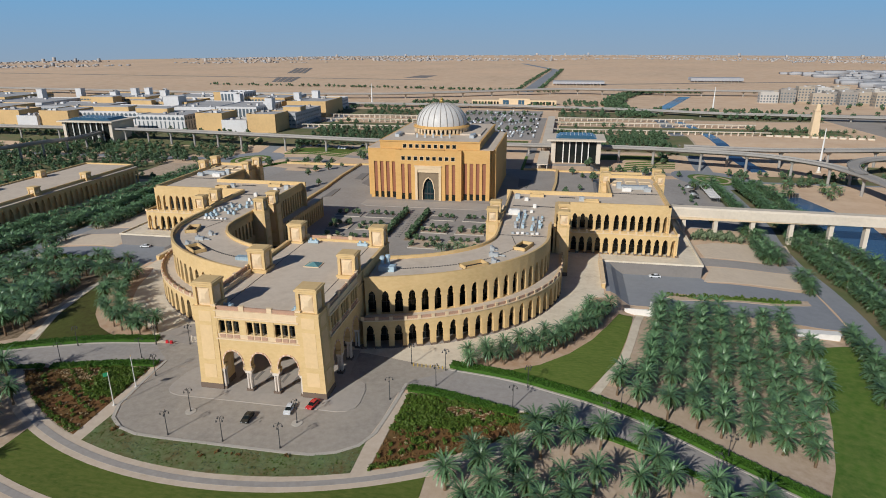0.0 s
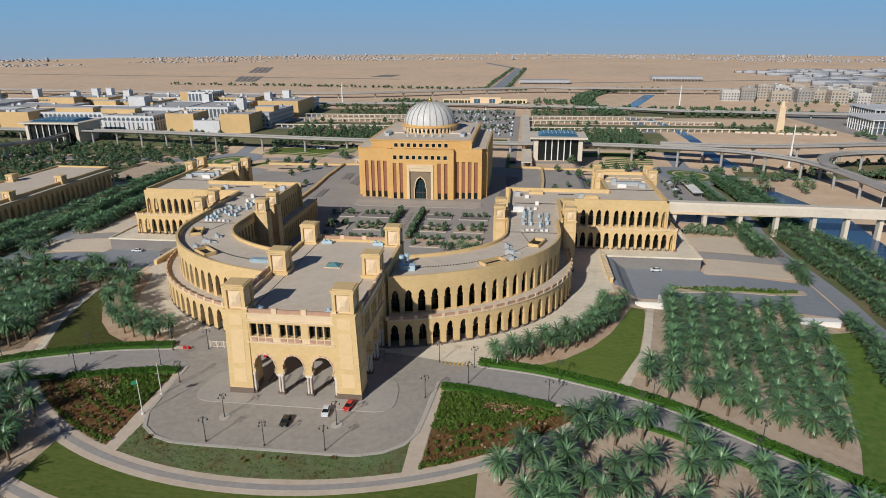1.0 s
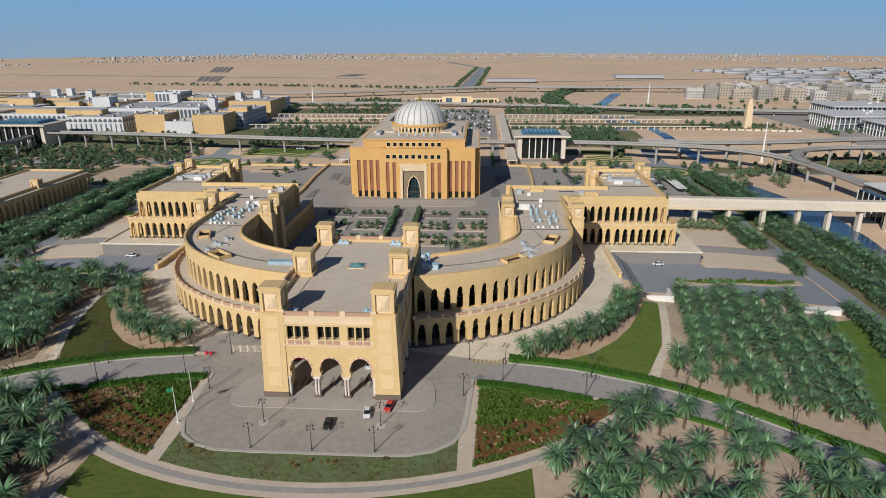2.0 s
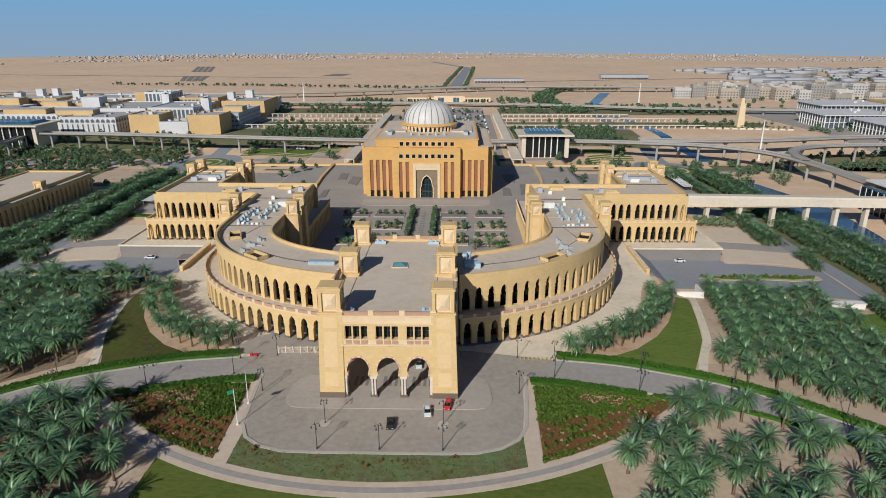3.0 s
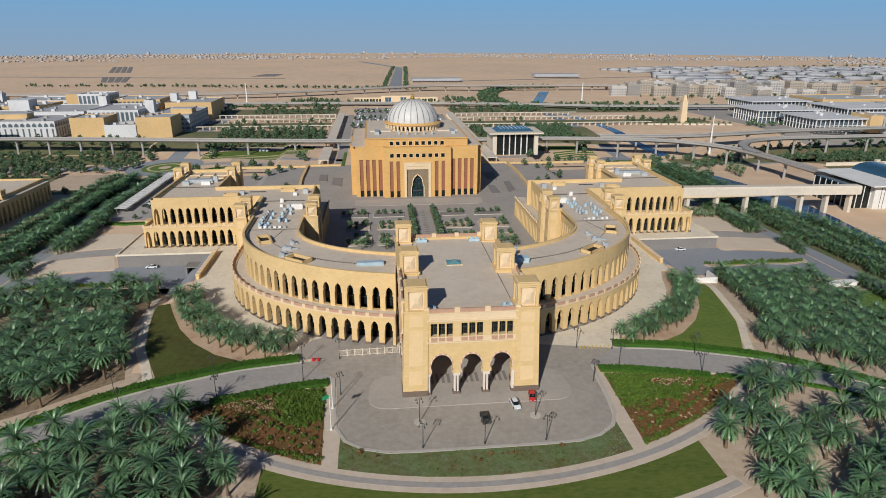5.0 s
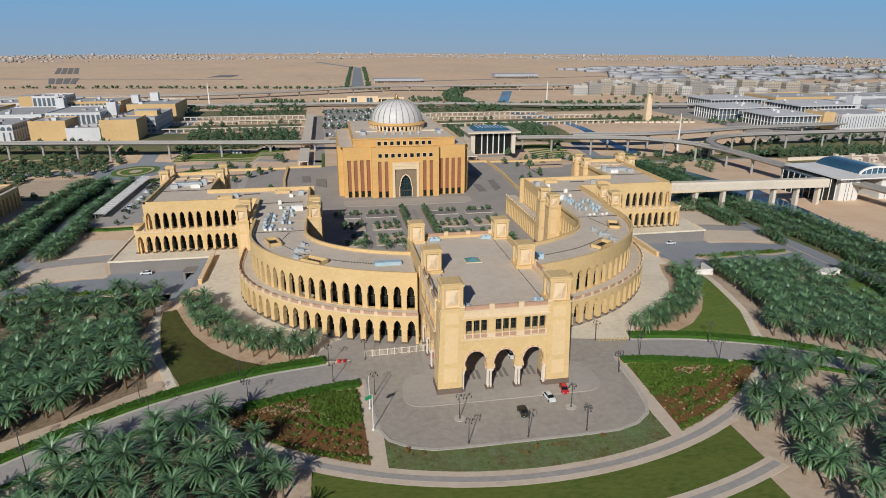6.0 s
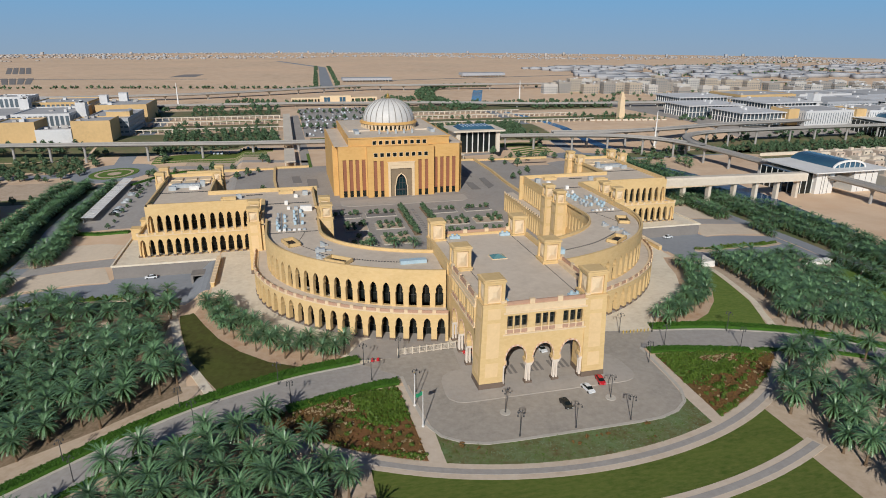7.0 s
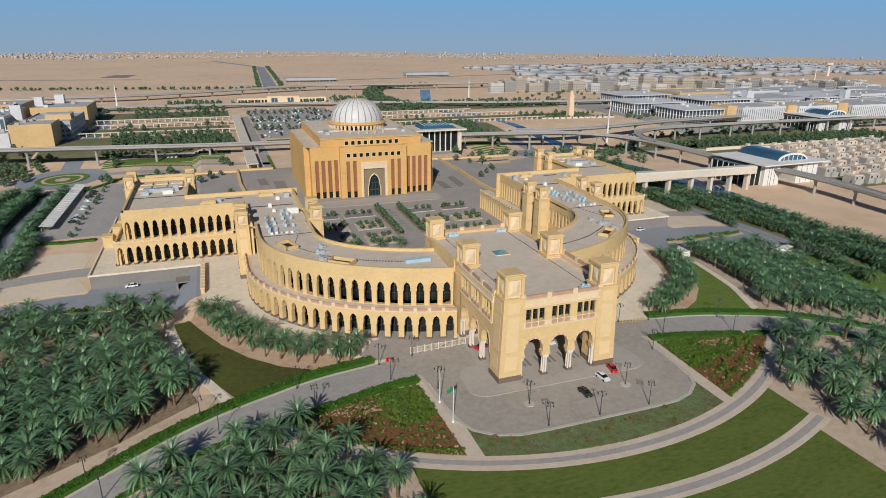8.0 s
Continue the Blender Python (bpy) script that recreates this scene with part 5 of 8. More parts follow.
def scatter(name, shapes, places, material, label, category, parent=None):
    """Copies of shapes at (x, y, z, turn, scale), joined: what nobody could count."""
    Vs, Ts, k = [], [], 0
    for i, (x, y, z, a, s) in enumerate(places):
        V, T = shapes[i % len(shapes)]
        c, n = math.cos(a), math.sin(a)
        W = np.empty_like(V)
        W[:, 0] = (V[:, 0] * c - V[:, 1] * n) * s + x
        W[:, 1] = (V[:, 0] * n + V[:, 1] * c) * s + y
        W[:, 2] = V[:, 2] * s + z
        Vs.append(W)
        Ts.append(T + k)
        k += len(V)
    if not Vs:
        return None
    ob = new(name, tri_mesh(name, np.concatenate(Vs), np.concatenate(Ts), material))
    ob.parent = parent
    return tagged(ob, label, category, kind="stuff")


def inside(p, poly):
    x, y, c = p[0], p[1], False
    for (x0, y0), (x1, y1) in zip(poly, poly[1:] + poly[:1]):
        if (y0 > y) != (y1 > y) and x < (x1 - x0) * (y - y0) / (y1 - y0) + x0:
            c = not c
    return c


def grid_in(poly, step, jitter, seed, turn=0.0, keep=1.0, rows=0.0):
    r = random.Random(seed)
    xs, ys = [p[0] for p in poly], [p[1] for p in poly]
    cx, cy, rad = (min(xs) + max(xs)) / 2, (min(ys) + max(ys)) / 2, math.hypot(max(xs) - min(xs), max(ys) - min(ys)) / 2
    n = int(rad / (rows or step)) + 1
    out = []
    for i in range(-n, n + 1):
        for j in range(-n, n + 1):
            u, v = i * step, (j * rows if rows else (j + 0.5 * (i % 2)) * step)
            p = (cx + u * math.cos(turn) - v * math.sin(turn) + r.uniform(-jitter, jitter), cy + u * math.sin(turn) + v * math.cos(turn) + r.uniform(-jitter, jitter))
            if r.random() < keep and inside(p, poly):
                out.append(p)
    return out


def along(line, step, offset=0.0, jitter=0.0, seed=0):
    r = random.Random(seed)
    out, left = [], 0.0
    for a, b in zip(line, line[1:]):
        a, b = Vector(a), Vector(b)
        L = (b - a).length
        d = (b - a) / max(L, 1e-6)
        nrm = Vector((-d.y, d.x))
        while left < L:
            p = a + d * left + nrm * offset
            out.append((p.x + r.uniform(-jitter, jitter), p.y + r.uniform(-jitter, jitter)))
            left += step
        left -= L
    return out


# ---- date palms ----
def hash_of(p):
    """A fixed number from 0 to 1 for a place."""
    return (math.sin(p[0] * 12.9898 + p[1] * 78.233) * 43758.5453) % 1.0


GROVE_R = [(95.5, 46), (99.5, 62), (104, 78), (146, 80), (149, 64), (143.5, 39), (138, 19), (131, 1), (124, -2), (110, 2.5), (98, 6), (86, 13), (90, 26), (93.5, 38)]
GROVE_L = [(-98.5, 50), (-99, 90), (-150, 96), (-178, 80), (-182, 10), (-150, -8), (-124, 2), (-106, 8), (-88.5, 17), (-93, 30)]
LOWER_R = [(60, -13), (70, -4.5), (77, -2.6), (88, -6), (108, -18), (125, -27), (150, -40), (150, -90), (56, -90), (48, -48), (51, -24)]
LOWER_L = mirror(LOWER_R)
palm_spots = []
strip_mid = spline([(49, 23.6), (60, 28.5), (70, 36), (77.5, 46), (83, 57), (86.5, 69)])
for s in (-1, 1):
    for p in along(strip_mid, 4.9, -2.0, 0.7, 3 + s) + along(strip_mid, 5.2, 2.4, 0.8, 9 + s):
        palm_spots.append((s * p[0], p[1], 0.86))
palm_spots += [(*p, 0.92) for p in grid_in(GROVE_R, 6.2, 0.7, 11, -0.2, 0.95, 4.8)]
palm_spots += [(*p, 1.0) for p in grid_in(GROVE_L, 5.7, 1.1, 12, 0.2, 0.95) if p[1] < 54 or hash_of(p) < 0.5]
palm_spots += [(*p, 1.02) for p in grid_in(LOWER_R, 7.0, 1.3, 13, 0.4, 0.86, 6.0)]
palm_spots += [(*p, 1.02) for p in grid_in(LOWER_L, 6.0, 1.4, 14, 0.3, 0.92)]
palm_spots = [p for p in palm_spots if not (abs(math.hypot(p[0], p[1] - 79) - 126) < 3.5 and abs(p[0]) < 52)]
# left groves only: darker sheet that paints palm shade onto the brown soil
patch("grove_soil", [GROVE_L, [(-63, -16), (-70, -9.5), (-77, -7), (-88, -10), (-108, -22), (-125, -31), (-150, -44), (-150, -90), (-58, -90), (-51, -48), (-54, -26)]], GROVE_SOIL, 0.05, "brown soil under the date palms, their shade put in its colour", "soil")
palm_spots.sort(key=lambda p: math.hypot(p[0] * 0.8, p[1] + 10))
CROWNS = [frond_crown(20 + i) for i in range(6)]
# hanging lower fronds, coloured darker to stand for shade inside the crown
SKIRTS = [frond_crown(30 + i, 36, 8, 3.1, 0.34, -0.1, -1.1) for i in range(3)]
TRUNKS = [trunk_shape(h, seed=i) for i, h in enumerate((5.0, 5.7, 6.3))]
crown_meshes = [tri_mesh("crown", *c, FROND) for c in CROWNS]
skirt_meshes = [tri_mesh("lower_fronds", *c, FROND_SHADED) for c in SKIRTS]
trunk_meshes = [tri_mesh("trunk", *c, TRUNK) for c in TRUNKS]
HEIGHTS = (5.0, 5.7, 6.3)
NEAR_PALMS = 296
rnd = random.Random(77)
for i, (x, y, s) in enumerate(palm_spots[:NEAR_PALMS]):
    k = i % 3
    sc = s * rnd.uniform(0.9, 1.12)
    pt = thing("date_palm", (x, y, land(x, y) + 0.03), "date palm with grey-green feathery fronds and a brown trunk", "palm tree", "date palms")
    pt.rotation_euler.z = rnd.uniform(0, 6.28)
    pt.scale = (sc, sc, sc)
    part("trunk", trunk_meshes[k], None, pt)
    cr = part("crown", crown_meshes[(i * 5 + k) % 6], None, pt)
    cr.location = (0.12, 0, HEIGHTS[k])
    sk = part("lower_fronds", skirt_meshes[(i + k) % 3], None, pt, "older olive fronds hanging below the crown, its shade put in their colour")
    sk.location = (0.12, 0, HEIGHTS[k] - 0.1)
MID = [frond_crown(40 + i, 36, 5, 3.7, 0.5) for i in range(4)]
MID_SKIRTS = [frond_crown(45 + i, 18, 4, 3.2, 0.55, -0.05, -1.0) for i in range(2)]


def palm_stuff(name, spots, label, seed, size=1.0, shapes=None, low=4.2, high=5.8):
    r = random.Random(seed)
    crowns, trunks = [], []
    for x, y, s in spots:
        sc, h = s * size * r.uniform(0.88, 1.15), r.uniform(low, high)
        z, a = land(x, y), r.uniform(0, 6.28)
        crowns.append((x, y, z + h * sc, a, sc))
        trunks.append((x, y, z, a, sc * h / 5.2))
    scatter(name + "_fronds", shapes or MID, crowns, FROND, label, "palm trees")
    # lower fronds carry painted crown shade here too
    scatter(name + "_lower_fronds", MID_SKIRTS, crowns, FROND_SHADED, "older fronds with painted crown shade of the " + label.split(" with ")[0], "palm fronds")
    scatter(name + "_trunks", [trunk_shape(5.2, n=5, rings=2)], trunks, TRUNK, "brown trunks of the " + label.split(" with ")[0], "palm trunks")


palm_stuff("palm_grove", palm_spots[NEAR_PALMS:], "date palms of the outer groves with grey-green fronds", 5)

# ---- flowerbeds and hedges ----
TUFTS = [leaf_clump(60 + i, 26, [(0, 0, 0.28, 0.42), (0.3, 0.1, 0.22, 0.3), (-0.25, -0.15, 0.2, 0.32)], 0.34) for i in range(4)]
BUSH = [leaf_clump(70 + i, 70, [(0, 0, 0.55, 0.6), (0.35, 0.2, 0.5, 0.42), (-0.3, -0.25, 0.45, 0.45), (0.05, 0.3, 0.85, 0.35)], 0.32) for i in range(3)]
for s in (-1, 1):
    poly = BED if s > 0 else mirror(BED)
    r = random.Random(30 + s)
    green, russet, straw, bushes = [], [], [], []
    for x, y in grid_in(poly, 0.62, 0.45, 31 + s, 0.1, 0.95):
        ax = abs(x)
        f = noise.noise(Vector((x * 0.13, y * 0.17, 3.0))) + 0.45 * noise.noise(Vector((x * 0.45, y * 0.45, 9.0)))
        depth = (y - under(RING_CENTRE, FRONT_R, x)) / (6.8 - 0.17 * (ax - 36) - under(RING_CENTRE, FRONT_R, x))
        turn = r.uniform(0, 6.28)
        dry = math.hypot((ax - 53) / 6.5, (y - 0.6) / 2.6) + 0.9 * f < 0.9
        lush = (0.1 if s > 0 else -0.12) + 0.65 * (1 - smooth(42, 58, ax)) * smooth(0.25, 0.5, depth) + 0.55 * smooth(0.4, 0.62, depth) + 0.9 * f
        if dry:
            if r.random() < 0.75:
                straw.append((x, y, 0.12, turn, r.uniform(0.35, 0.75)))
        elif lush > 0.72:
            green.append((x, y, 0.12, turn, r.uniform(0.75, 1.5)))
        elif lush > 0.45 and r.random() < 0.45:
            green.append((x, y, 0.12, turn, r.uniform(0.4, 0.9)))
        elif r.random() < 0.42:
            (russet if r.random() < 0.82 else straw).append((x, y, 0.12, turn, r.uniform(0.4, 0.9)))
        if depth < 0.07 and r.random() < 0.8:
            green.append((x, y, 0.12, turn, r.uniform(0.8, 1.2)))
    # rows of round bushes that follow the curved walk
    for k in range(5):
        rad = FRONT_R - 4.2 - 3.3 * k
        for i in range(70):
            a = radians(270 + s * (19.5 + i * 1.55 + 0.5 * (k % 2)))
            p = (RING_CENTRE[0] + rad * math.cos(a) + r.uniform(-0.4, 0.4), RING_CENTRE[1] + rad * math.sin(a) + r.uniform(-0.4, 0.4))
            if inside(p, poly) and r.random() < 0.82:
                bushes.append((*p, 0.1, r.uniform(0, 6.28), r.uniform(0.75, 1.25)))
    scatter("green_plants", TUFTS, green, LEAF, "low bright green plants in the flowerbed", "plants")
    scatter("russet_plants", TUFTS, russet, LEAF_RED, "russet and orange flowering plants", "plants")
    scatter("dry_plants", TUFTS, straw, TANPATCH, "dry straw-coloured plants in the flowerbed", "plants")
    scatter("bushes", BUSH, bushes, LEAF, "round dark green bushes in rows", "bushes")
green, russet, grey = [], [], []
r = random.Random(8)
for quad in front_bed:
    for x, y in grid_in(quad, 0.7, 0.3, 40, 0, 0.9):
        f = noise.noise(Vector((x * 0.16, y * 0.22, 1.0)))
        p = (x, y, 0.13, r.uniform(0, 6.28), r.uniform(0.6, 1.2))
        if (f > 0.02 or x > 4) and f > -0.2 and r.random() < 0.85:
            grey.append((x, y, 0.06, p[3], p[4] * 0.42))
        elif r.random() < 0.55 and abs(x) > 6 or r.random() < 0.3:
            green.append((x, y, 0.06, p[3], p[4] * 0.42))
        elif f < -0.3 and r.random() < 0.25:
            russet.append(p)
scatter("green_plants", TUFTS, green, LEAF, "low green plants in the curved bed", "plants")
scatter("grey_green_plants", TUFTS, grey, GREYLEAF, "dense low grey-green plants in the curved bed", "plants")
scatter("russet_plants", TUFTS, russet, LEAF_RED, "russet flowering plants in the curved bed", "plants")


def hedge(line, w, h, label, seed):
    """A clipped hedge: a low core with leaves all over it."""
    core = bmesh.new()
    for q in ribbon(line, -w / 2 + 0.15, w / 2 - 0.15):
        core.faces.new([core.verts.new((x, y, 0)) for x, y in q])
    drape(core, h - 0.15, h)
    ob = solid("hedge", core, HEDGE, label, "hedge")
    r = random.Random(seed)
    spots = []
    n = max(1, int(w / 0.55))
    for j in range(n):
        for x, y in along(line, 0.6, -w / 2 + w * (j + 0.5) / n, 0.22, seed + j):
            spots.append((x, y, land(x, y) + h - 0.3, r.uniform(0, 6.28), r.uniform(0.55, 0.85)))
    lv = scatter("leaves", TUFTS, spots, HEDGE, "small bright green leaves", "leaves", ob)
    for key in ("category", "label"):
        del lv[key]
    return ob


def offset(line, d):
    """The line moved d to its left."""
    quads = ribbon(line, d, d + 0.5)
    return [q[0] for q in quads] + [quads[-1][1]]


far_in = [p for p in ROAD_FAR if 43 < p[0] < 185]
near_in = [p for p in ROAD_NEAR if 35.5 < p[0] < 66]
for s in (-1, 1):
    a = offset(far_in, 2.4)
    b = offset(near_in, -2.2)
    hedge([(s * x, y) for x, y in a], 3.2, 1.1, "long clipped bright green hedge along the drive", 50 + s)
    hedge([(s * x, y) for x, y in b], 2.8, 0.9, "clipped bright green hedge edging the flowerbed", 60 + s)
    hedge([(s * x, y) for x, y in offset([p for p in ROAD_NEAR if 66 <= p[0] < 180], -1.6)], 1.6, 0.8, "low green hedge between drive and palms", 70 + s)

# ---- clipped shrubs of the courtyard ----
shrub_meshes = [tri_mesh("foliage", *leaf_clump(90 + i, 150, [(0, 0, 1.1, 0.95), (0.4, 0.3, 1.3, 0.7), (-0.4, 0.1, 0.9, 0.75), (0, -0.4, 1.6, 0.6)], 0.42), LEAF_DARK) for i in range(3)]
stem_mesh = tri_mesh("stem", *trunk_shape(0.9, 0.12, 0.1, 5, 2), TRUNK)


def shrub(x, y, s, i):
    t = thing("shrub", (x, y, land(x, y) + 0.3), "rounded dark green shrub in a courtyard planter", "shrub", "courtyard shrubs")
    t.scale = (s, s, s)
    t.rotation_euler.z = i * 1.7
    part("foliage", shrub_meshes[i % 3], None, t)
    part("stem", stem_mesh, None, t)


r = random.Random(4)
k = 0
for x0, x1, y0, y1 in BEDS:
    n = 4
    for i in range(n):
        x = x0 + (x1 - x0) * (i + 0.5) / n + r.uniform(-0.6, 0.6)
        for y in ((y0 + y1) / 2 + 1.5,) if y0 > 150 else ((y0 + 1.8), (y1 - 1.6)):
            if r.random() < 0.85:
                shrub(x, y + r.uniform(-0.8, 0.8), r.uniform(1.05, 1.5) * (1.0 if i in (0, 3) else 0.85), k)
                k += 1
for x in (-5.6, 5.6):
    for i in range(15):
        shrub(x + r.uniform(-0.3, 0.3), 129.5 + i * 3.05, r.uniform(1.25, 1.6), k)
        k += 1
for x, y in ((-29, 114), (-19, 113), (-11, 111), (24, 113), (30, 116), (34, 112)):
    pt = thing("date_palm", (x, y, 0.1), "short date palm in the courtyard", "palm tree", "courtyard palms")
    pt.scale = (0.95, 0.95, 0.7)
    part("trunk", trunk_meshes[0], None, pt)
    cr = part("crown", crown_meshes[k % 6], None, pt)
    cr.location = (0.12, 0, 4.6)
    k += 1


# ---- street furniture and cars ----
def lamp_post(x, y, h=6.0, turn=0.0):
    z = land(x, y) + 0.1
    t = thing("lamp_post", (x, y, z), "tall dark street lamp with four drooping arms", "street lamp", "street lamps")
    t.rotation_euler.z = turn
    if not LAMP:
        bm = bmesh.new()
        cyl(bm, 0, 0, 0, 0.5, 0.22, 0.16, 8)
        cyl(bm, 0, 0, 0.5, 6.0, 0.11, 0.07, 8)
        LAMP["pole"] = mesh_of("pole", bm, POLE)
        bm = bmesh.new()
        prev = None
        for i in range(6):
            a = math.pi * i / 5
            c = Vector((0.45 - 0.45 * math.cos(a), 0, 5.9 + 0.35 * math.sin(a)))
            cur = [bm.verts.new((c.x, dy, c.z + dz)) for dy, dz in ((-0.05, 0), (0, 0.05), (0.05, 0), (0, -0.05))]
            if prev:
                for k in range(4):
                    bm.faces.new((prev[k], prev[(k + 1) % 4], cur[(k + 1) % 4], cur[k]))
            prev = cur
        LAMP["arm"] = mesh_of("arm", bm, POLE)
        bm = bmesh.new()
        cyl(bm, 0.9, 0, 5.45, 5.9, 0.19, 0.08, 8)
        LAMP["lantern"] = mesh_of("lantern", bm, POLE)
    part("pole", LAMP["pole"], None, t)
    for i in range(4):
        for nm in ("arm", "lantern"):
            p = part(nm, LAMP[nm], None, t)
            p.rotation_euler.z = i * math.pi / 2 + 0.4
    return t


LAMP = {}
for i, (x, y) in enumerate([(-13.5, -20), (0, -20), (13.7, -20), (-13.6, -10.6), (13.6, -10.6)] + [(s * a, b) for s in (-1, 1) for a, b in
                           ((62.4, 4.6), (65.4, 14.6), (42.2, 11.2), (43.2, 19.4), (33.4, 21.2), (32.2, 3.0), (84, 1.6), (88, 9.0), (106, -10.0), (110, -2.6))]):
    lamp_post(x, y, 6.0, i * 0.7)


def flagpole(x, y, h, flag):
    t = thing("flagpole", (x, y, 0.1), "slim white flagpole" + (" with a green flag" if flag else " without a flag"), "flagpole", "flagpoles")
    bm = bmesh.new()
    cyl(bm, 0, 0, 0, h, 0.13, 0.07, 8)
    cyl(bm, 0, 0, 0, 0.4, 0.35, 0.3, 8)
    part("pole", bm, WHITE, t)
    bm = bmesh.new()
    bmesh.ops.create_uvsphere(bm, u_segments=8, v_segments=6, radius=0.16, matrix=pose(0, 0, h))
    part("ball", bm, GOLD, t)
    if flag:
        bm = bmesh.new()
        rows = []
        for i in range(7):
            u = i / 6
            rows.append([bm.verts.new((-0.08 - 1.5 * u, 0.18 * math.sin(u * 7) * u, h - 0.2 - v - 0.5 * u)) for v in (0, 0.5, 1.0)])
        for a, b in zip(rows, rows[1:]):
            for k in range(2):
                bm.faces.new((a[k], b[k], b[k + 1], a[k + 1]))
        part("flag", bm, FLAG, t, "green cloth flag")


flagpole(-33.6, -11.6, 9.4, True)
flagpole(-33.8, -3.0, 9.0, False)


def car(x, y, turn, paint, label, van=False):
    t = thing("car", (x, y, land(x, y) + 0.12), label, "car")
    t.rotation_euler.z = radians(turn)
    t.scale = (0.94, 0.94, 0.94)
    bm = bmesh.new()
    prof = [(-2.3, 0.35), (-2.35, 0.8), (-1.6, 0.95), (-0.9, 1.0), (1.4, 1.02), (2.2, 0.95), (2.3, 0.5), (2.2, 0.3)]
    L = [bm.verts.new((u, -0.88, z)) for u, z in prof]
    R = [bm.verts.new((u, 0.88, z)) for u, z in prof]
    bm.faces.new(L)
    bm.faces.new(R[::-1])
    for i in range(len(prof)):
        j = (i + 1) % len(prof)
        bm.faces.new((L[i], R[i], R[j], L[j]))
    bmesh.ops.recalc_face_normals(bm, faces=bm.faces[:])
    body = part("body", bm, paint, t)
    bm = bmesh.new()
    cab = [(-1.35, 0.96), (-0.55, 1.45), (1.0, 1.48), (1.9, 1.0)]
    L = [bm.verts.new((u, -0.8 if z < 1.2 else -0.64, z)) for u, z in cab]
    R = [bm.verts.new((u, 0.8 if z < 1.2 else 0.64, z)) for u, z in cab]
    bm.faces.new(L)
    bm.faces.new(R[::-1])
    for i in range(4):
        j = (i + 1) % 4
        bm.faces.new((L[i], R[i], R[j], L[j]))
    bmesh.ops.recalc_face_normals(bm, faces=bm.faces[:])
    part("cabin_glazing", bm, GLASS, t, "dark car glazing")
    bm = bmesh.new()
    box(bm, -0.5, 0.95, -0.62, 0.62, 1.46, 1.53)
    part("car_roof", bm, paint, t)
    for u in (-1.45, 1.45):
        for v in (-0.82, 0.82):
            bm = bmesh.new()
            bmesh.ops.create_cone(bm, cap_ends=True, segments=12, radius1=0.33, radius2=0.33, depth=0.22, matrix=pose(u, v, 0.33, 90, 0, 0))
            w = part("wheel", bm, TYRE, t)
    for nm, u, m in (("headlight", -2.33, STEEL), ("tail_light", 2.3, RED)):
        for v in (-0.6, 0.6):
            bm = bmesh.new()
            box(bm, u - 0.04, u + 0.04, v - 0.2, v + 0.2, 0.6, 0.76)
            part(nm, bm, m, t)


car(9.7, -6.1, 96, CARWHITE, "white saloon car parked before the gatehouse")
car(14.6, -3.2, 80, RED, "bright red saloon car beside the gatehouse tower")
car(1.5, -11.2, 93, CARBLACK, "dark green saloon car on the forecourt")
car(-13.6, 19.2, 20, RED, "red car in the gatehouse passage")
car(6.4, 16.2, 95, CARWHITE, "white car seen through the middle arch")
car(109, 112.8, 4, CARWHITE, "white car by the grey podium wall")
car(-113, 112.8, 4, CARWHITE, "white car by the grey podium wall")

f = thing("railing", (-27, 22.0, 0.1), "white metal railing across the drive", "railing")
RAIL_A, RAIL_B = Vector((-33.4, 22.4)), Vector((-16.9, 22.9))
for i in range(9):
    p = RAIL_A.lerp(RAIL_B, i / 8)
    bm = bmesh.new()
    box(bm, p.x - 0.12, p.x + 0.12, p.y - 0.12, p.y + 0.12, 0.1, 2.2)
    box(bm, p.x - 0.17, p.x + 0.17, p.y - 0.17, p.y + 0.17, 2.2, 2.32, 0.6)
    part("post", bm, CREAM, f)
for z in (0.35, 1.95):
    bm = bmesh.new()
    slab(bm, RAIL_A, RAIL_B, z, z + 0.12, 0.1, 0.05)
    part("rail", bm, CREAM, f)
for i in range(66):
    p = RAIL_A.lerp(RAIL_B, (i + 0.5) / 66)
    bm = bmesh.new()
    box(bm, p.x - 0.045, p.x + 0.045, p.y - 0.03, p.y + 0.03, 0.47, 1.95)
    part("bar", bm, CREAM, f)
at_origin(f)
# pale discs of kerb round the two inner lamps
for x in (-13.6, 13.6):
    patch("kerb", [arc(x, -10.6, 1.3, 0, 360, 18)[:-1]], KERB, 0.24, "round pale kerb about a lamp post", "kerb")
YELLOW = mat("yellow_paint", (0.6, 0.42, 0.05), None, None, 0.6, 1, 3)
for i in range(8):
    bm = bmesh.new()
    cyl(bm, 34.2 + i * 1.15, 20.3 - i * 0.05, 0.1, 1.0, 0.13, 0.13, 8)
    solid("bollard", bm, YELLOW, "short yellow bollard at the roadside", "bollard", "bollards")
bm = bmesh.new()
for k in range(2):
    box(bm, -41 + k * 1.4, -40.1 + k * 1.4, 20.5, 21.0, 0.1, 1.0, 0.7)
solid("road_barrier", bm, RED, "red plastic road barrier", "barrier")


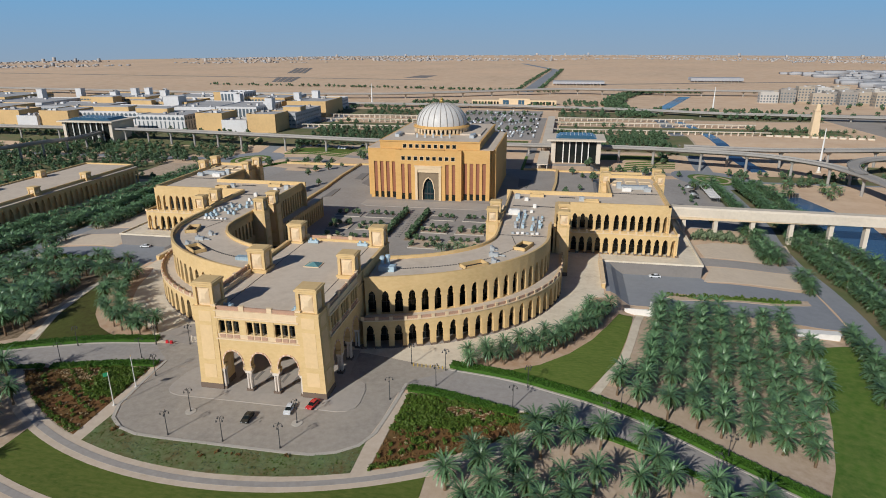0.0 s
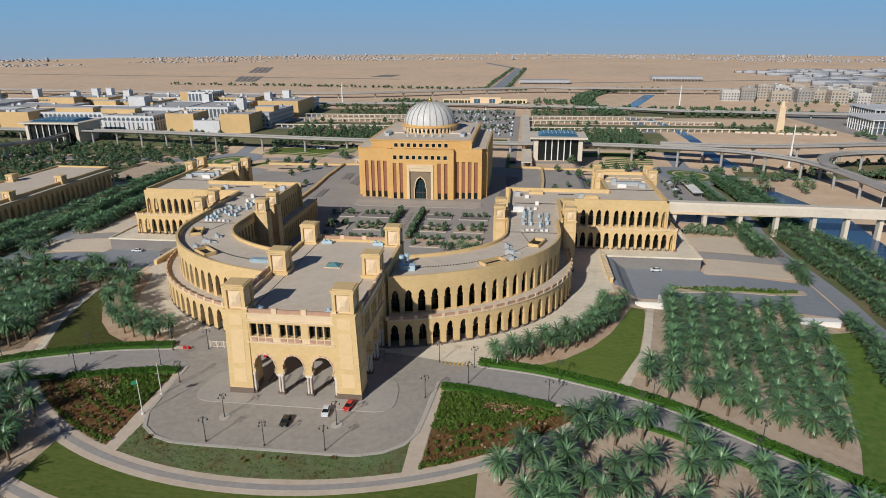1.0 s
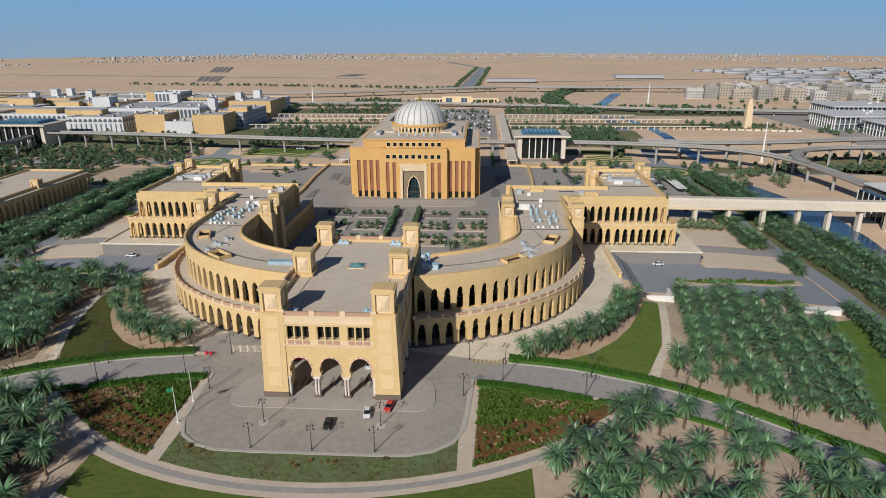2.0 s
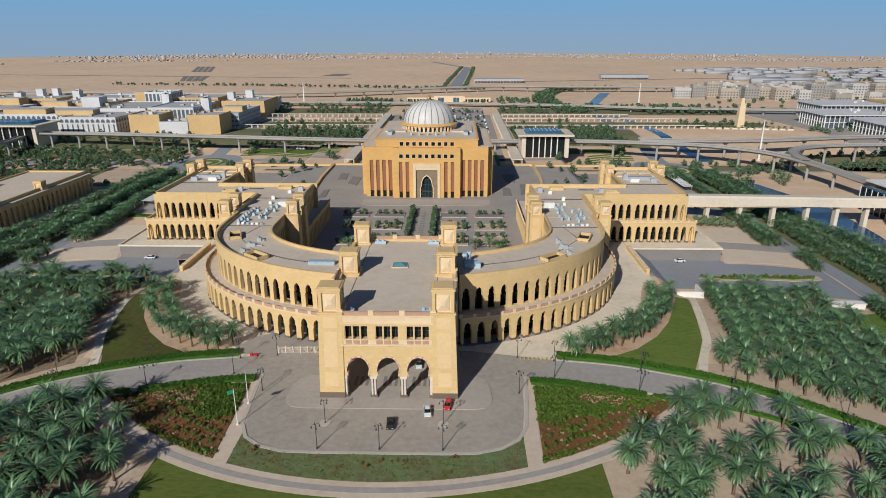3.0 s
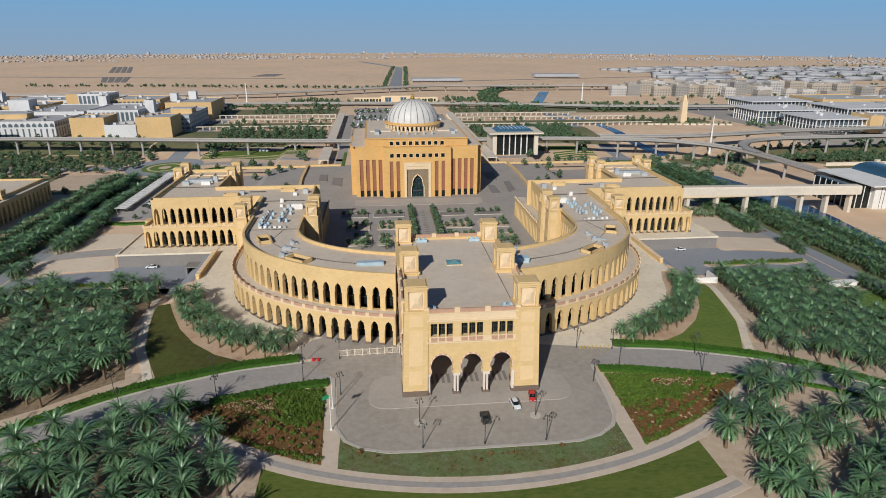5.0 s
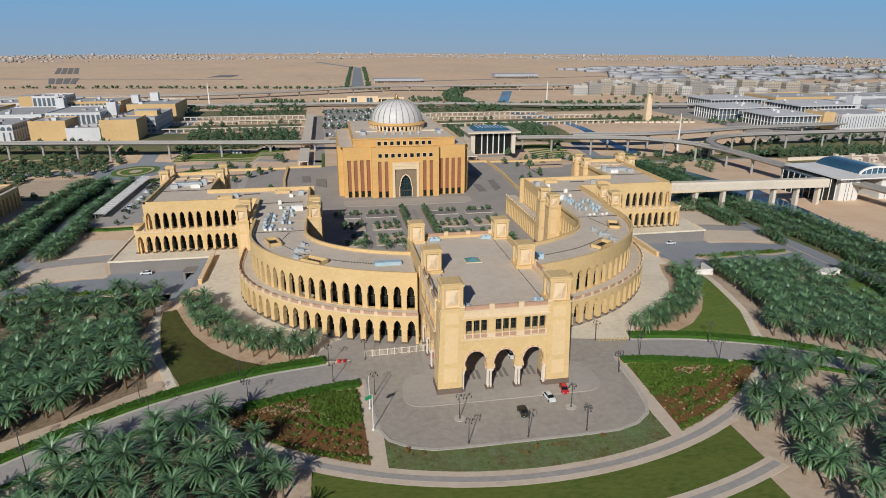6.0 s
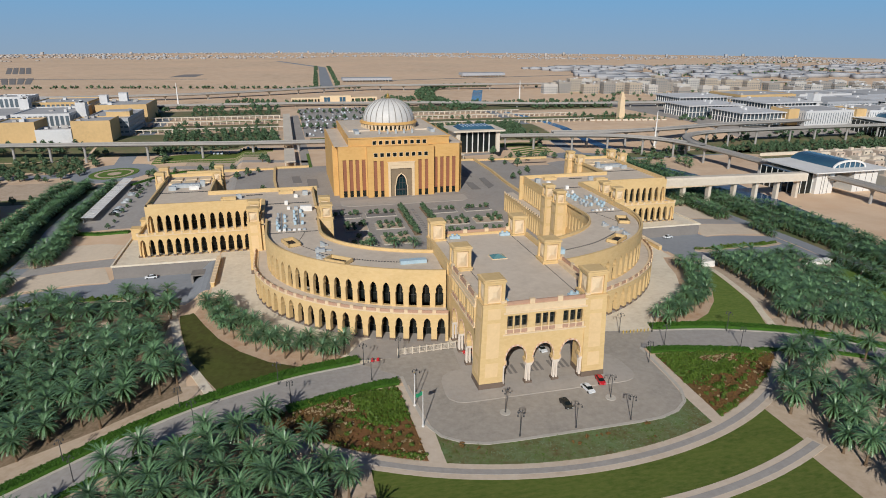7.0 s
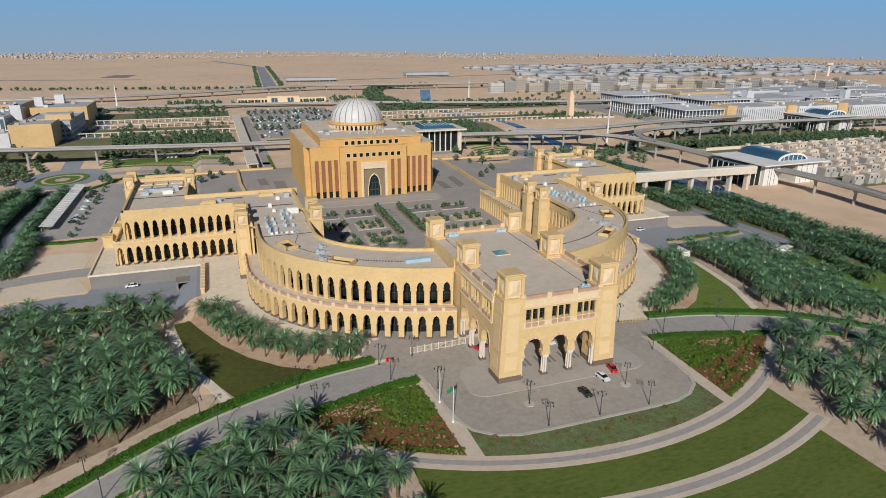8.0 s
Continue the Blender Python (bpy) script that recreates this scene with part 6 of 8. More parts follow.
# ---- roads and plots at the sides ----
for s in (-1, 1):
    def M(pts):
        return [(s * x, y) for x, y in pts] if s > 0 else [(-x, y) for x, y in pts[::-1]]
    patch("side_road", [M([(88.6, 84), (103, 83.5), (118, 81.5), (157, 81), (168, 82), (168, 114), (128, 110.6), (126.8, 114.9), (88.6, 114.9)])], ASPHALT_BLUE, 0.05, "blue-grey asphalt side road below the wing", "road")
    patch("median", [M([(110, 93.6), (114, 91), (123, 92), (148, 95), (162, 101), (162, 105), (147, 99.5), (123, 96.4), (113, 97.2)])], SOIL, 0.22, "long planted median with a pale kerb", "median")
    patch("median_planting", [M([(118, 93.2), (124, 93.2), (147, 96.4), (158, 101), (147, 98.4), (124, 95.4)])], LAWN_DARK, 0.5, "low green planting along the median", "flowerbed")
    patch("sand_plot", [M([(133, 141), (172, 146.5), (176, 176), (141, 164), (132, 158)]), M([(127, 111.5), (169, 118), (171, 135), (133, 129)])], PLOT, 0.06, "bare pale sand plot", "plot")
    patch("lane", [M([(127, 129.5), (171, 135.5), (172, 146), (140, 140.6), (127, 140)])], ASPHALT, 0.05, "narrow grey service lane", "road")
    line_a = spline([(163, 30), (169, 60), (173, 90), (172.5, 120), (170, 148), (171, 180), (174, 210), (174, 260), (173, 300)])
    line_b = spline([(183, 30), (189, 60), (193, 95), (193, 140), (190, 185), (190, 230), (190, 270), (186, 300)])
    patch("boulevard", [M(q) for q in ribbon(line_a, -4.2, 4.2) + ribbon(line_b, -3.6, 3.6)], ASPHALT_BLUE, 0.06, "blue-grey palm-lined boulevard", "road")
    patch("verge", [M(q) for q in ribbon(line_a, -11, -4.2) + ribbon(line_b, 3.6, 8.5) + ribbon(line_b, -12.5, -3.6) + [q for q in ribbon(line_a, 4.2, 10) if q[0][1] > 143]], PARK, 0.05, "dark green planted verge", "lawn")
    r = random.Random(91 + s)
    spots = []
    for ln, off, step in ((line_a, -6.8, 4.6), (line_a, -11.0, 5.0), (line_a, 9.2, 4.4), (line_b, -5.0, 4.6), (line_b, 5.6, 4.4), (line_b, 10.4, 4.8)):
        for x, y in along(ln, step, -off, 0.9, 5):
            if ln is line_a and off < 0 and (78 < y < 112 or 126 < y < 143 or (off < -8 and not 143 < y < 192)):
                continue
            if off > 10 and y > 150:
                continue
            spots.append((s * x, y, 1.0))
    palm_stuff("boulevard_palms", spots, "date palms lining the boulevard with dense green fronds", 92 + s, 1.05, None, 3.0, 4.2)
    # parking court with a pale sawtooth canopy
    patch("car_park", [M([(128, 184), (158, 192), (165, 205), (165, 300), (150, 306), (124, 292), (124, 198)])], ASPHALT, 0.05, "grey asphalt car park behind the wing", "car park")
    cp = thing("car_park_canopy", (s * 160, 246, land(160, 246)), "long pale sawtooth fabric car park canopy", "canopy", "car park canopies")
    n = 22
    z = land(158, 246)
    y0, y1 = (207, 302) if s < 0 else (248, 288)
    n = 22 if s < 0 else 10
    for i in range(n):
        ya, yb = y0 + (y1 - y0) * i / n, y0 + (y1 - y0) * (i + 1) / n
        bm = bmesh.new()
        v = [bm.verts.new(p) for p in ((s * 156.6, ya + 0.06, z + 3.0), (s * 162.4, ya + 0.06, z + 3.3), (s * 162.4, yb, z + 3.12), (s * 156.6, yb, z + 2.82))]
        bm.faces.new(v)
        w2 = [bm.verts.new(u.co - Vector((0, 0, 0.12))) for u in v]
        bm.faces.new(w2[::-1])
        for k in range(4):
            bm.faces.new((v[k], w2[k], w2[(k + 1) % 4], v[(k + 1) % 4]))
        part("sail", bm, WHITE, cp)
        bm = bmesh.new()
        cyl(bm, s * 161.4, ya, z, z + 3.3, 0.1, 0.1, 6)
        part("post", bm, STEEL, cp)
    at_origin(cp)
    # roundabout
    rc = (s * 172, 318) if s > 0 else (-176.5, 338)
    patch("roundabout", [arc(*rc, 27, 0, 360, 32)[:-1]], ASPHALT_BLUE, 0.08, "blue-grey asphalt roundabout", "road")
    patch("roundabout_island", [arc(*rc, 16, 0, 360, 28)[:-1]], LAWN_DARK, 0.3, "planted roundabout island", "lawn")
    patch("roundabout_ring", [q for q in ([arc(*rc, 12.5, 0, 360, 24)[i], arc(*rc, 12.5, 0, 360, 24)[i + 1], arc(*rc, 10.5, 0, 360, 24)[i + 1], arc(*rc, 10.5, 0, 360, 24)[i]] for i in range(24))], SOIL, 0.36, "ring of sandy gravel in the roundabout", "flowerbed")
    patch("roundabout_bed", [arc(*rc, 4.5, 0, 360, 16)[:-1]], SOIL, 0.36, "round gravel bed in the roundabout", "flowerbed")
    patch("link_road", [[(rc[0] - 6, rc[1] + 20), (rc[0] + 6, rc[1] + 20), (rc[0] + 4, 620), (rc[0] - 8, 620)]], ASPHALT_BLUE, 0.06, "blue-grey road leading away under the guideway", "road")
    patch("cross_road", [[(rc[0] + s * 20, rc[1] - 5), (s * 420, rc[1] - 2), (s * 420, rc[1] + 7), (rc[0] + s * 20, rc[1] + 6)]], ASPHALT_BLUE, 0.06, "blue-grey road running off from the roundabout", "road")
    patch("cross_road", [[(rc[0] - s * 20, rc[1] - 4), (s * 46, 306), (s * 46, 314), (rc[0] - s * 20, rc[1] + 5)]], ASPHALT, 0.06, "grey road behind the rear court", "road")

bm = bmesh.new()
box(bm, 94, 103.6, 71.6, 72.2, -7, -0.9)
box(bm, 103.0, 103.6, 72.2, 79, -7, -0.9)
solid("white_wall", bm, WHITE, "low white wall beside the side road", "wall", kind="structure")
bm = bmesh.new()
box(bm, 148, 160.5, 71.6, 74, -8.4, -5.2)
box(bm, 147.7, 160.8, 71.3, 74.3, -5.2, -4.95)
solid("guard_hut", bm, WHITE, "small white flat-roofed guard hut", "hut")


bm = bmesh.new()
box(bm, -97.4, -96.6, 103.6, 109.4, -5.0, -1.9)
box(bm, -89.2, -88.5, 103.6, 109.4, -5.0, -1.9)
box(bm, -97.4, -88.5, 103.6, 109.4, -1.9, -1.4)
so = solid("service_entrance", bm, GREYWALL, "low grey concrete service entrance with a dark opening", "entrance")
bm = bmesh.new()
box(bm, -96.6, -89.2, 108.8, 109.3, -5.0, -1.9)
part("door", bm, DARK, so, "dark recessed door")


# ---- water ----
patch("canal", [[(200.5, 276.6), (197.5, 242), (199, 215), (201, 190), (204, 165), (208, 140), (213, 112), (217, 112), (220, 140), (224, 165), (229, 215), (222, 245), (214, 276.6)]], WATER, 0.04, "blue canal water beside the boulevard", "water")
patch("canal", [[(197, 385), (205, 348), (216, 350), (207, 390), (201, 500), (190, 560), (182, 560), (192, 500)]], WATER, 0.04, "blue canal under the guideway", "water")
patch("canal", [[(169, 645), (183, 645), (249, 850), (233, 850)]], WATER, 0.05, "far blue canal in the sand", "water")


# ---- elevated guideway ----
def deck_line(name, pts, w, label, depth=1.8, material=None, every=24.0, piers=True):
    """An elevated deck with parapets on piers; pts: x, y and height of the deck."""
    material = material or CONCRETE
    g = thing(name, (pts[0][0], pts[0][1], land(pts[0][0], pts[0][1])), label, "guideway")
    fl = spline([(p[0], p[1]) for p in pts], 5)
    zs = np.interp(np.linspace(0, len(pts) - 1, len(fl)), range(len(pts)), [p[2] for p in pts])
    nr = []
    for i in range(len(fl)):
        d = (Vector(fl[min(i + 1, len(fl) - 1)]) - Vector(fl[max(i - 1, 0)])).normalized()
        nr.append(Vector((-d.y, d.x)))
    prof = [(-w / 2, 0.9), (-w / 2 + 0.3, 0.9), (-w / 2 + 0.3, 0), (w / 2 - 0.3, 0), (w / 2 - 0.3, 0.9), (w / 2, 0.9), (w / 2, -0.5), (w * 0.22, -depth), (-w * 0.22, -depth), (-w / 2, -0.5)]
    bm = bmesh.new()
    prev = None
    for p, z, nv in zip(fl, zs, nr):
        cur = [bm.verts.new((p[0] + nv.x * u, p[1] + nv.y * u, z + v)) for u, v in prof]
        if prev:
            for k in range(len(prof)):
                j = (k + 1) % len(prof)
                bm.faces.new((prev[k], prev[j], cur[j], cur[k]))
        prev = cur
    bmesh.ops.recalc_face_normals(bm, faces=bm.faces[:])
    part("deck", bm, material, g)
    acc = 0.0
    if piers:
        for i in range(1, len(fl)):
            acc += (Vector(fl[i]) - Vector(fl[i - 1])).length
            if acc >= every:
                acc = 0.0
                x, y = fl[i]
                bm = bmesh.new()
                zb = land(x, y)
                zt = float(zs[i]) - depth
                cyl(bm, x, y, zb - 0.5, zt - 1.6, 0.95, 0.85, 10)
                cyl(bm, x, y, zt - 1.6, zt + 0.1, 0.85, w * 0.24, 10)
                part("pier", bm, CONCRETE, g)
    at_origin(g)
    return g


deck_line("guideway", [(-640, 398, 6.5), (-520, 394, 6.5), (-420, 391, 6.5), (-300, 385, 7), (-180, 370, 7), (-84, 356, 7), (0, 351, 7), (112, 350, 7), (160, 346, 6.5), (198, 340, 6), (220, 332, 5.2), (239, 316, 4.5),
                       (249, 296, 3.8), (254.5, 272, 3.2), (257, 248, 2.6), (260, 226, 2), (265, 205, 1.8), (270, 170, 1.5), (271, 135, 1), (266, 100, 1), (262, 40, 1), (258, -60, 1)], 8.0, "curving concrete elevated guideway on round piers")
deck_line("guideway_branch", [(251, 290, 4.2), (252, 303, 4.7), (258, 320, 5), (272, 335, 5), (291, 344, 5), (314, 348, 5), (350, 350, 5), (415, 352, 5), (485, 351, 5), (640, 345, 5), (800, 338, 5)], 7.0, "concrete guideway branch turning towards the campus")
deck_line("viaduct", [(160, 366, 6), (215, 360, 6), (270, 366, 6), (330, 380, 6), (420, 395, 5), (560, 415, 5), (760, 440, 5)], 9.0, "concrete road viaduct over the sand", every=28)
deck_line("road_bridge", [(-760, 690, 4), (-330, 668, 4), (-46, 664, 4), (60, 650, 4), (160, 632, 4), (230, 600, 5), (300, 590, 5), (480, 570, 5), (800, 540, 5)], 11.0, "long low road bridge across the plain", every=34)
deck_line("highway_viaduct", [(-900, 820, 7), (-420, 765, 7), (-210, 772, 7), (-100, 808, 7), (0, 850, 8), (76, 876, 8), (140, 868, 8), (240, 866, 8), (420, 860, 8), (900, 840, 6)], 14.0, "distant pale highway viaduct on round piers", every=36)

# footbridge from the wing to the station
g = thing("footbridge", (170, 179, land(170, 179)), "long cream enclosed footbridge on square piers", "footbridge")
bm = bmesh.new()
prof = [(-2.9, 2.6), (2.9, 2.6), (2.9, 6.6), (2.2, 7.4), (-2.2, 7.4), (-2.9, 6.6)]
ends = []
for x, y in ((116, 181), (242, 178)):
    ends.append([bm.verts.new((x, y + u, v - (x - 116) * 0.006)) for u, v in prof])
for k in range(6):
    bm.faces.new((ends[0][k], ends[0][(k + 1) % 6], ends[1][(k + 1) % 6], ends[1][k]))
bm.faces.new(ends[0])
bm.faces.new(ends[1][::-1])
bmesh.ops.recalc_face_normals(bm, faces=bm.faces[:])
part("deck", bm, CREAM, g)
bm = bmesh.new()
box(bm, 116, 241.8, 177.2, 182.0, 1.6, 2.7)
part("girder", bm, STONE_PALE, g)
for x in (130, 144.5, 161, 178, 195, 210, 225, 239):
    bm = bmesh.new()
    box(bm, x - 0.9, x + 0.9, 178, 181, land(x, 179) - 0.5, 1.7)
    part("pier", bm, CREAM, g)
at_origin(g)

# station
def station(ox=0.0, oy=0.0, oz=0.0):
    g = thing("station", (272, 204, land(272, 204)), "white station hall with a wide roof and glazed vault", "station")
    zg = land(272, 204) - 0.5
    for x0, x1, y0, y1 in ((257, 270, 183, 184), (257, 258, 184, 220), (285, 303, 183, 184), (302, 303, 184, 220), (257, 303, 220, 221), (285, 286, 184, 204)):
        bm = bmesh.new()
        box(bm, x0, x1, y0, y1, zg, 4.2)
        part("wall", bm, STATION_PANEL, g)
    for x in (261, 263, 266, 289, 294, 299):
        bm = bmesh.new()
        box(bm, x - 0.12, x + 0.12, 182.9, 183, zg, 4.2)
        part("wall_joint", bm, POLE, g)
    bm = bmesh.new()
    box(bm, 244, 257, 186, 216, zg, 3.8)
    part("glazed_lobby", bm, GLASS, g, "dark glazed lobby")
    for i in range(7):
        bm = bmesh.new()
        box(bm, 243.7, 244.1, 186 + i * 5, 186.4 + i * 5, zg, 3.8)
        part("mullion", bm, WHITE, g)
        if i < 4:
            bm = bmesh.new()
            box(bm, 244.2 + i * 4.1, 244.6 + i * 4.1, 185.7, 186.1, zg, 3.8)
            part("mullion", bm, WHITE, g)
    bm = bmesh.new()
    lo = [(252, 178.5), (310, 180), (310, 228), (252, 226)]
    prism(bm, lo, 4.7, 5.4)
    prism(bm, [(x * 0.93 + 281 * 0.07, y * 0.93 + 203 * 0.07) for x, y in lo], 4.1, 4.7)
    part("roof", bm, WHITE, g, "broad white flat roof")
    cx, rad, hh, zb = 286, 11.8, 4.2, 5.4
    bm = bmesh.new()
    rings = [[bm.verts.new((cx - rad * math.cos(math.pi * i / 14), y, zb + hh * math.sin(math.pi * i / 14))) for i in range(15)] for y in (189, 225)]
    for i in range(14):
        bm.faces.new((rings[0][i], rings[0][i + 1], rings[1][i + 1], rings[1][i]))
    bm.faces.new(rings[0])
    bm.faces.new(rings[1][::-1])
    bmesh.ops.recalc_face_normals(bm, faces=bm.faces[:])
    v = part("glazed_vault", bm, GLASS_BLUE, g, "blue glass barrel vault")
    bm = bmesh.new()
    for k in range(14):
        a0, a1 = math.pi * k / 14, math.pi * (k + 1) / 14
        for y in (188.3, 189.3):
            bm.faces.new([bm.verts.new((cx - (rad + o) * math.cos(a), y, zb + (hh + o) * math.sin(a))) for a, o in ((a0, 0.7), (a1, 0.7), (a1, -0.5), (a0, -0.5))])
        bm.faces.new([bm.verts.new((cx - (rad + 0.7) * math.cos(a), y, zb + (hh + 0.7) * math.sin(a))) for a, y in ((a0, 188.3), (a1, 188.3), (a1, 189.3), (a0, 189.3))])
    part("vault_rim", bm, WHITE, v)
    for i in range(1, 6):
        bm = bmesh.new()
        x = cx - rad + 2 * rad * i / 6
        box(bm, x - 0.15, x + 0.15, 188.5, 188.9, zb, zb + hh * 0.97 * math.sqrt(max(0.05, 1 - ((x - cx) / rad) ** 2)))
        part("vault_mullion", bm, WHITE, v)
    at_origin(g)
    g.location.x += ox
    g.location.y += oy
    g.location.z += oz


station()
station(246, 170, 2.0)


# ---- pavilions, library, campus ----
def pavilion(x0, x1, y0, y1, eave, label, cols=6):
    g = thing("glass_pavilion", ((x0 + x1) / 2, y0, land((x0 + x1) / 2, y0)), label, "pavilion", "glass pavilions")
    z = land((x0 + x1) / 2, y0)
    bm = bmesh.new()
    box(bm, x0 + 2, x1 - 2, y0 + 3, y1 - 1, z, eave)
    part("glazing", bm, GLASS, g, "dark glass wall")
    for xa, xb in ((x0, x0 + 3), (x1 - 3, x1)):
        bm = bmesh.new()
        box(bm, xa, xb, y0 + 1, y1, z, eave)
        part("corner_wall", bm, CREAM, g)
    for i in range(1, cols):
        x = x0 + 4 + (x1 - x0 - 8) * i / cols
        bm = bmesh.new()
        box(bm, x - 0.35, x + 0.35, y0 + 1.6, y0 + 2.4, z, eave)
        part("column", bm, WHITE, g)
    bm = bmesh.new()
    box(bm, x0 - 3, x1 + 3, y0 - 2, y1 + 3, eave, eave + 1.2)
    part("roof", bm, CREAM, g)
    bm = bmesh.new()
    box(bm, x0 + 3, x1 - 3, y0 + 4, y1 - 3, eave + 1.2, eave + 3.2, 0.8)
    rl = part("roof_glazing", bm, GLASS_BLUE, g, "blue glass roof light")
    for i in range(1, 9):
        x = x0 + 4 + (x1 - x0 - 8) * i / 9
        bm = bmesh.new()
        box(bm, x - 0.12, x + 0.12, y0 + 6, y1 - 6, eave + 3.1, eave + 3.35)
        part("glazing_bar", bm, WHITE, rl)
    at_origin(g)


pavilion(63, 97, 318, 344, 15.6, "glass pavilion with white columns and a blue glass roof")
pavilion(-384, -333, 380, 412, 13.0, "far glass pavilion with white columns and a grey roof", 7)

g = thing("library", (-240, 190, land(-240, 190)), "long low sandstone building with an arcaded side", "building")
zb = land(-222, 190)
bm = bmesh.new()
box(bm, -262, -225, 110, 250, zb, zb + 12)
part("body", bm, STONE, g)
bm = bmesh.new()
box(bm, -261, -226, 111, 249, zb + 12, zb + 12.1)
part("roof", bm, ROOF, g)
bm = bmesh.new()
for x0, x1, y0, y1 in ((-262, -261.2, 110, 250), (-225.8, -225, 110, 250), (-261.2, -225.8, 249.2, 250), (-261.2, -225.8, 110, 110.8)):
    box(bm, x0, x1, y0, y1, zb + 12, zb + 13)
part("parapet", bm, STONE, g)
for i in range(32):
    y0, y1 = 112 + i * 4.3, 112 + (i + 1) * 4.3
    bm = bmesh.new()
    bay(bm, (-222, y0), (-222, y1), zb, zb + 11.0, arch(2.7, zb + 0.1, zb + 6.2, zb + 9.4, 0.15), 1.0)
    part("arcade_bay", bm, STONE, g)
bm = bmesh.new()
box(bm, -225, -222, 112, 249.6, zb + 11.0, zb + 11.4)
part("arcade_roof", bm, ROOF, g)
for y in (166, 206):
    tower(g, -226, y, 5, zb, zb + 16.5, 4.5, 0.96, False)
    tower(g, -258, y, 5, zb, zb + 16.5, 4.5, 0.96, False)
at_origin(g)
g.location.x += 8

TAN = mat("tan_cladding", (0.62, 0.42, 0.20), None, None, 0.8, 0.05, 0.5)
PALE = mat("pale_cladding", (0.62, 0.615, 0.61), None, None, 0.75, 0.05, 0.5)
TANGREY = mat("grey_beige_render", (0.42, 0.39, 0.355), None, None, 0.8, 0.05, 0.5)
GLASS_GREY = mat("hazy_blue_glass", (0.11, 0.14, 0.165), (0.075, 0.10, 0.12), None, 0.3, 0.05, 0.5, spec=0.5)
ROOF_PALE = mat("pale_grey_roof", (0.44, 0.435, 0.43), (0.37, 0.37, 0.37), None, 0.85, 0.05, 0.5)
GREYC = mat("grey_cladding", (0.40, 0.41, 0.43), None, None, 0.7, 0.05, 0.5)


def block(x0, x1, y0, y1, h, material, style, label, z=0.0):
    """A campus building: body, parapet and roof, and its front and side openings."""
    g = thing("campus_building", ((x0 + x1) / 2, (y0 + y1) / 2, z), label, "building", "campus buildings")
    hall = style == "hall"
    bm = bmesh.new()
    if hall:
        box(bm, x0 + 2.4, x1 - 2.4, y0 + 2.4, y1 - 2.4, z - 1, z + h - 1)
    else:
        box(bm, x0, x1, y0, y1, z - 1, z + h)
    part("body", bm, GLASS_GREY if hall else material, g)
    bm = bmesh.new()
    if hall:
        box(bm, x0 - 1.6, x1 + 1.6, y0 - 1.6, y1 + 1.6, z + h - 1, z + h)
    else:
        box(bm, x0 + 0.6, x1 - 0.6, y0 + 0.6, y1 - 0.6, z + h, z + h + 0.12)
    part("roof", bm, PALE if hall else ROOF_PALE, g)
    if not hall:
        bm = bmesh.new()
        for a, b, c, d in ((x0, x1, y0, y0 + 0.6), (x0, x1, y1 - 0.6, y1), (x0, x0 + 0.6, y0 + 0.6, y1 - 0.6), (x1 - 0.6, x1, y0 + 0.6, y1 - 0.6)):
            box(bm, a, b, c, d, z + h, z + h + 0.9)
        part("parapet", bm, material, g)
    far = style == "grid"
    sides = ((x0, x1, True, y0), (y0, y1, False, x0), (y0, y1, False, x1))
    shared = bmesh.new()
    used = False
    for a, b, front, at in sides:
        if style == "plain":
            break
        sgn = -1 if front or at == x0 else 1
        pitch = {"band": 4.2, "fins": 4.0, "slots": 2.9, "hall": 4.4, "arcade": 4.6, "grid": 3.6}[style]
        n = max(3, int((b - a) / pitch))

        def facing(bm, u0, u1, d0, d1, za, zb2):
            o0, o1 = sorted((at + sgn * d0, at + sgn * d1))
            if front:
                box(bm, u0, u1, o0, o1, za, zb2)
            else:
                box(bm, o0, o1, u0, u1, za, zb2)
        bm = shared if far else bmesh.new()
        for i in range(n):
            u, w = a + (b - a) * (i + 0.5) / n, (b - a) / n
            if style == "hall":
                facing(bm, u - w / 2 - 0.3, u - w / 2 + 0.3, -0.6, 0.1, z - 0.5, z + h - 1)
                facing(bm, u - w / 2, u + w / 2, -0.5, -0.2, z + h * 0.42, z + h * 0.42 + 0.5)
            elif style == "slots":
                facing(bm, u - 0.32, u + 0.32, -0.1, 0.08, z + 1, z + h - 1.5)
            elif style == "arcade":
                for u0, za, zb2, half in ((u, z + h - 3.9, z + h - 1.9, 0.36), (u, z + h - 1.9, z + h - 1.2, 0.24), (u, z + h - 1.2, z + h - 0.8, 0.1)):
                    facing(bm, u0 - w * half, u0 + w * half, -0.1, 0.08, za, zb2)
                facing(bm, u - w * 0.14, u + w * 0.14, -0.1, 0.08, z + 1.0, z + h - 5.4)
            elif style == "fins":
                facing(bm, u - w * 0.32, u + w * 0.32, -0.1, 0.1, z + 1, z + h - 1.2)
            elif style == "grid":
                for k in range(int((h - 1) / 3.5)):
                    facing(bm, u - w * 0.24, u + w * 0.24, -0.1, 0.08, z + 1.2 + k * 3.5, z + 3.0 + k * 3.5)
            else:
                for k in range(int((h - 1.5) / 4.0)):
                    facing(bm, u - w * 0.36, u + w * 0.36, -0.1, 0.08, z + h - 3.6 - k * 4.0, z + h - 1.9 - k * 4.0)
        used = True
        if not far:
            part("column_screen" if hall else "glazing", bm, WHITE if hall else GLASS_GREY, g, "white columns and gallery edge" if hall else "dark glazing")["kind"] = "stuff"
    if far and used:
        part("glazing", shared, GLASS_GREY, g, "rows of small dark windows")["kind"] = "stuff"
    else:
        shared.free()
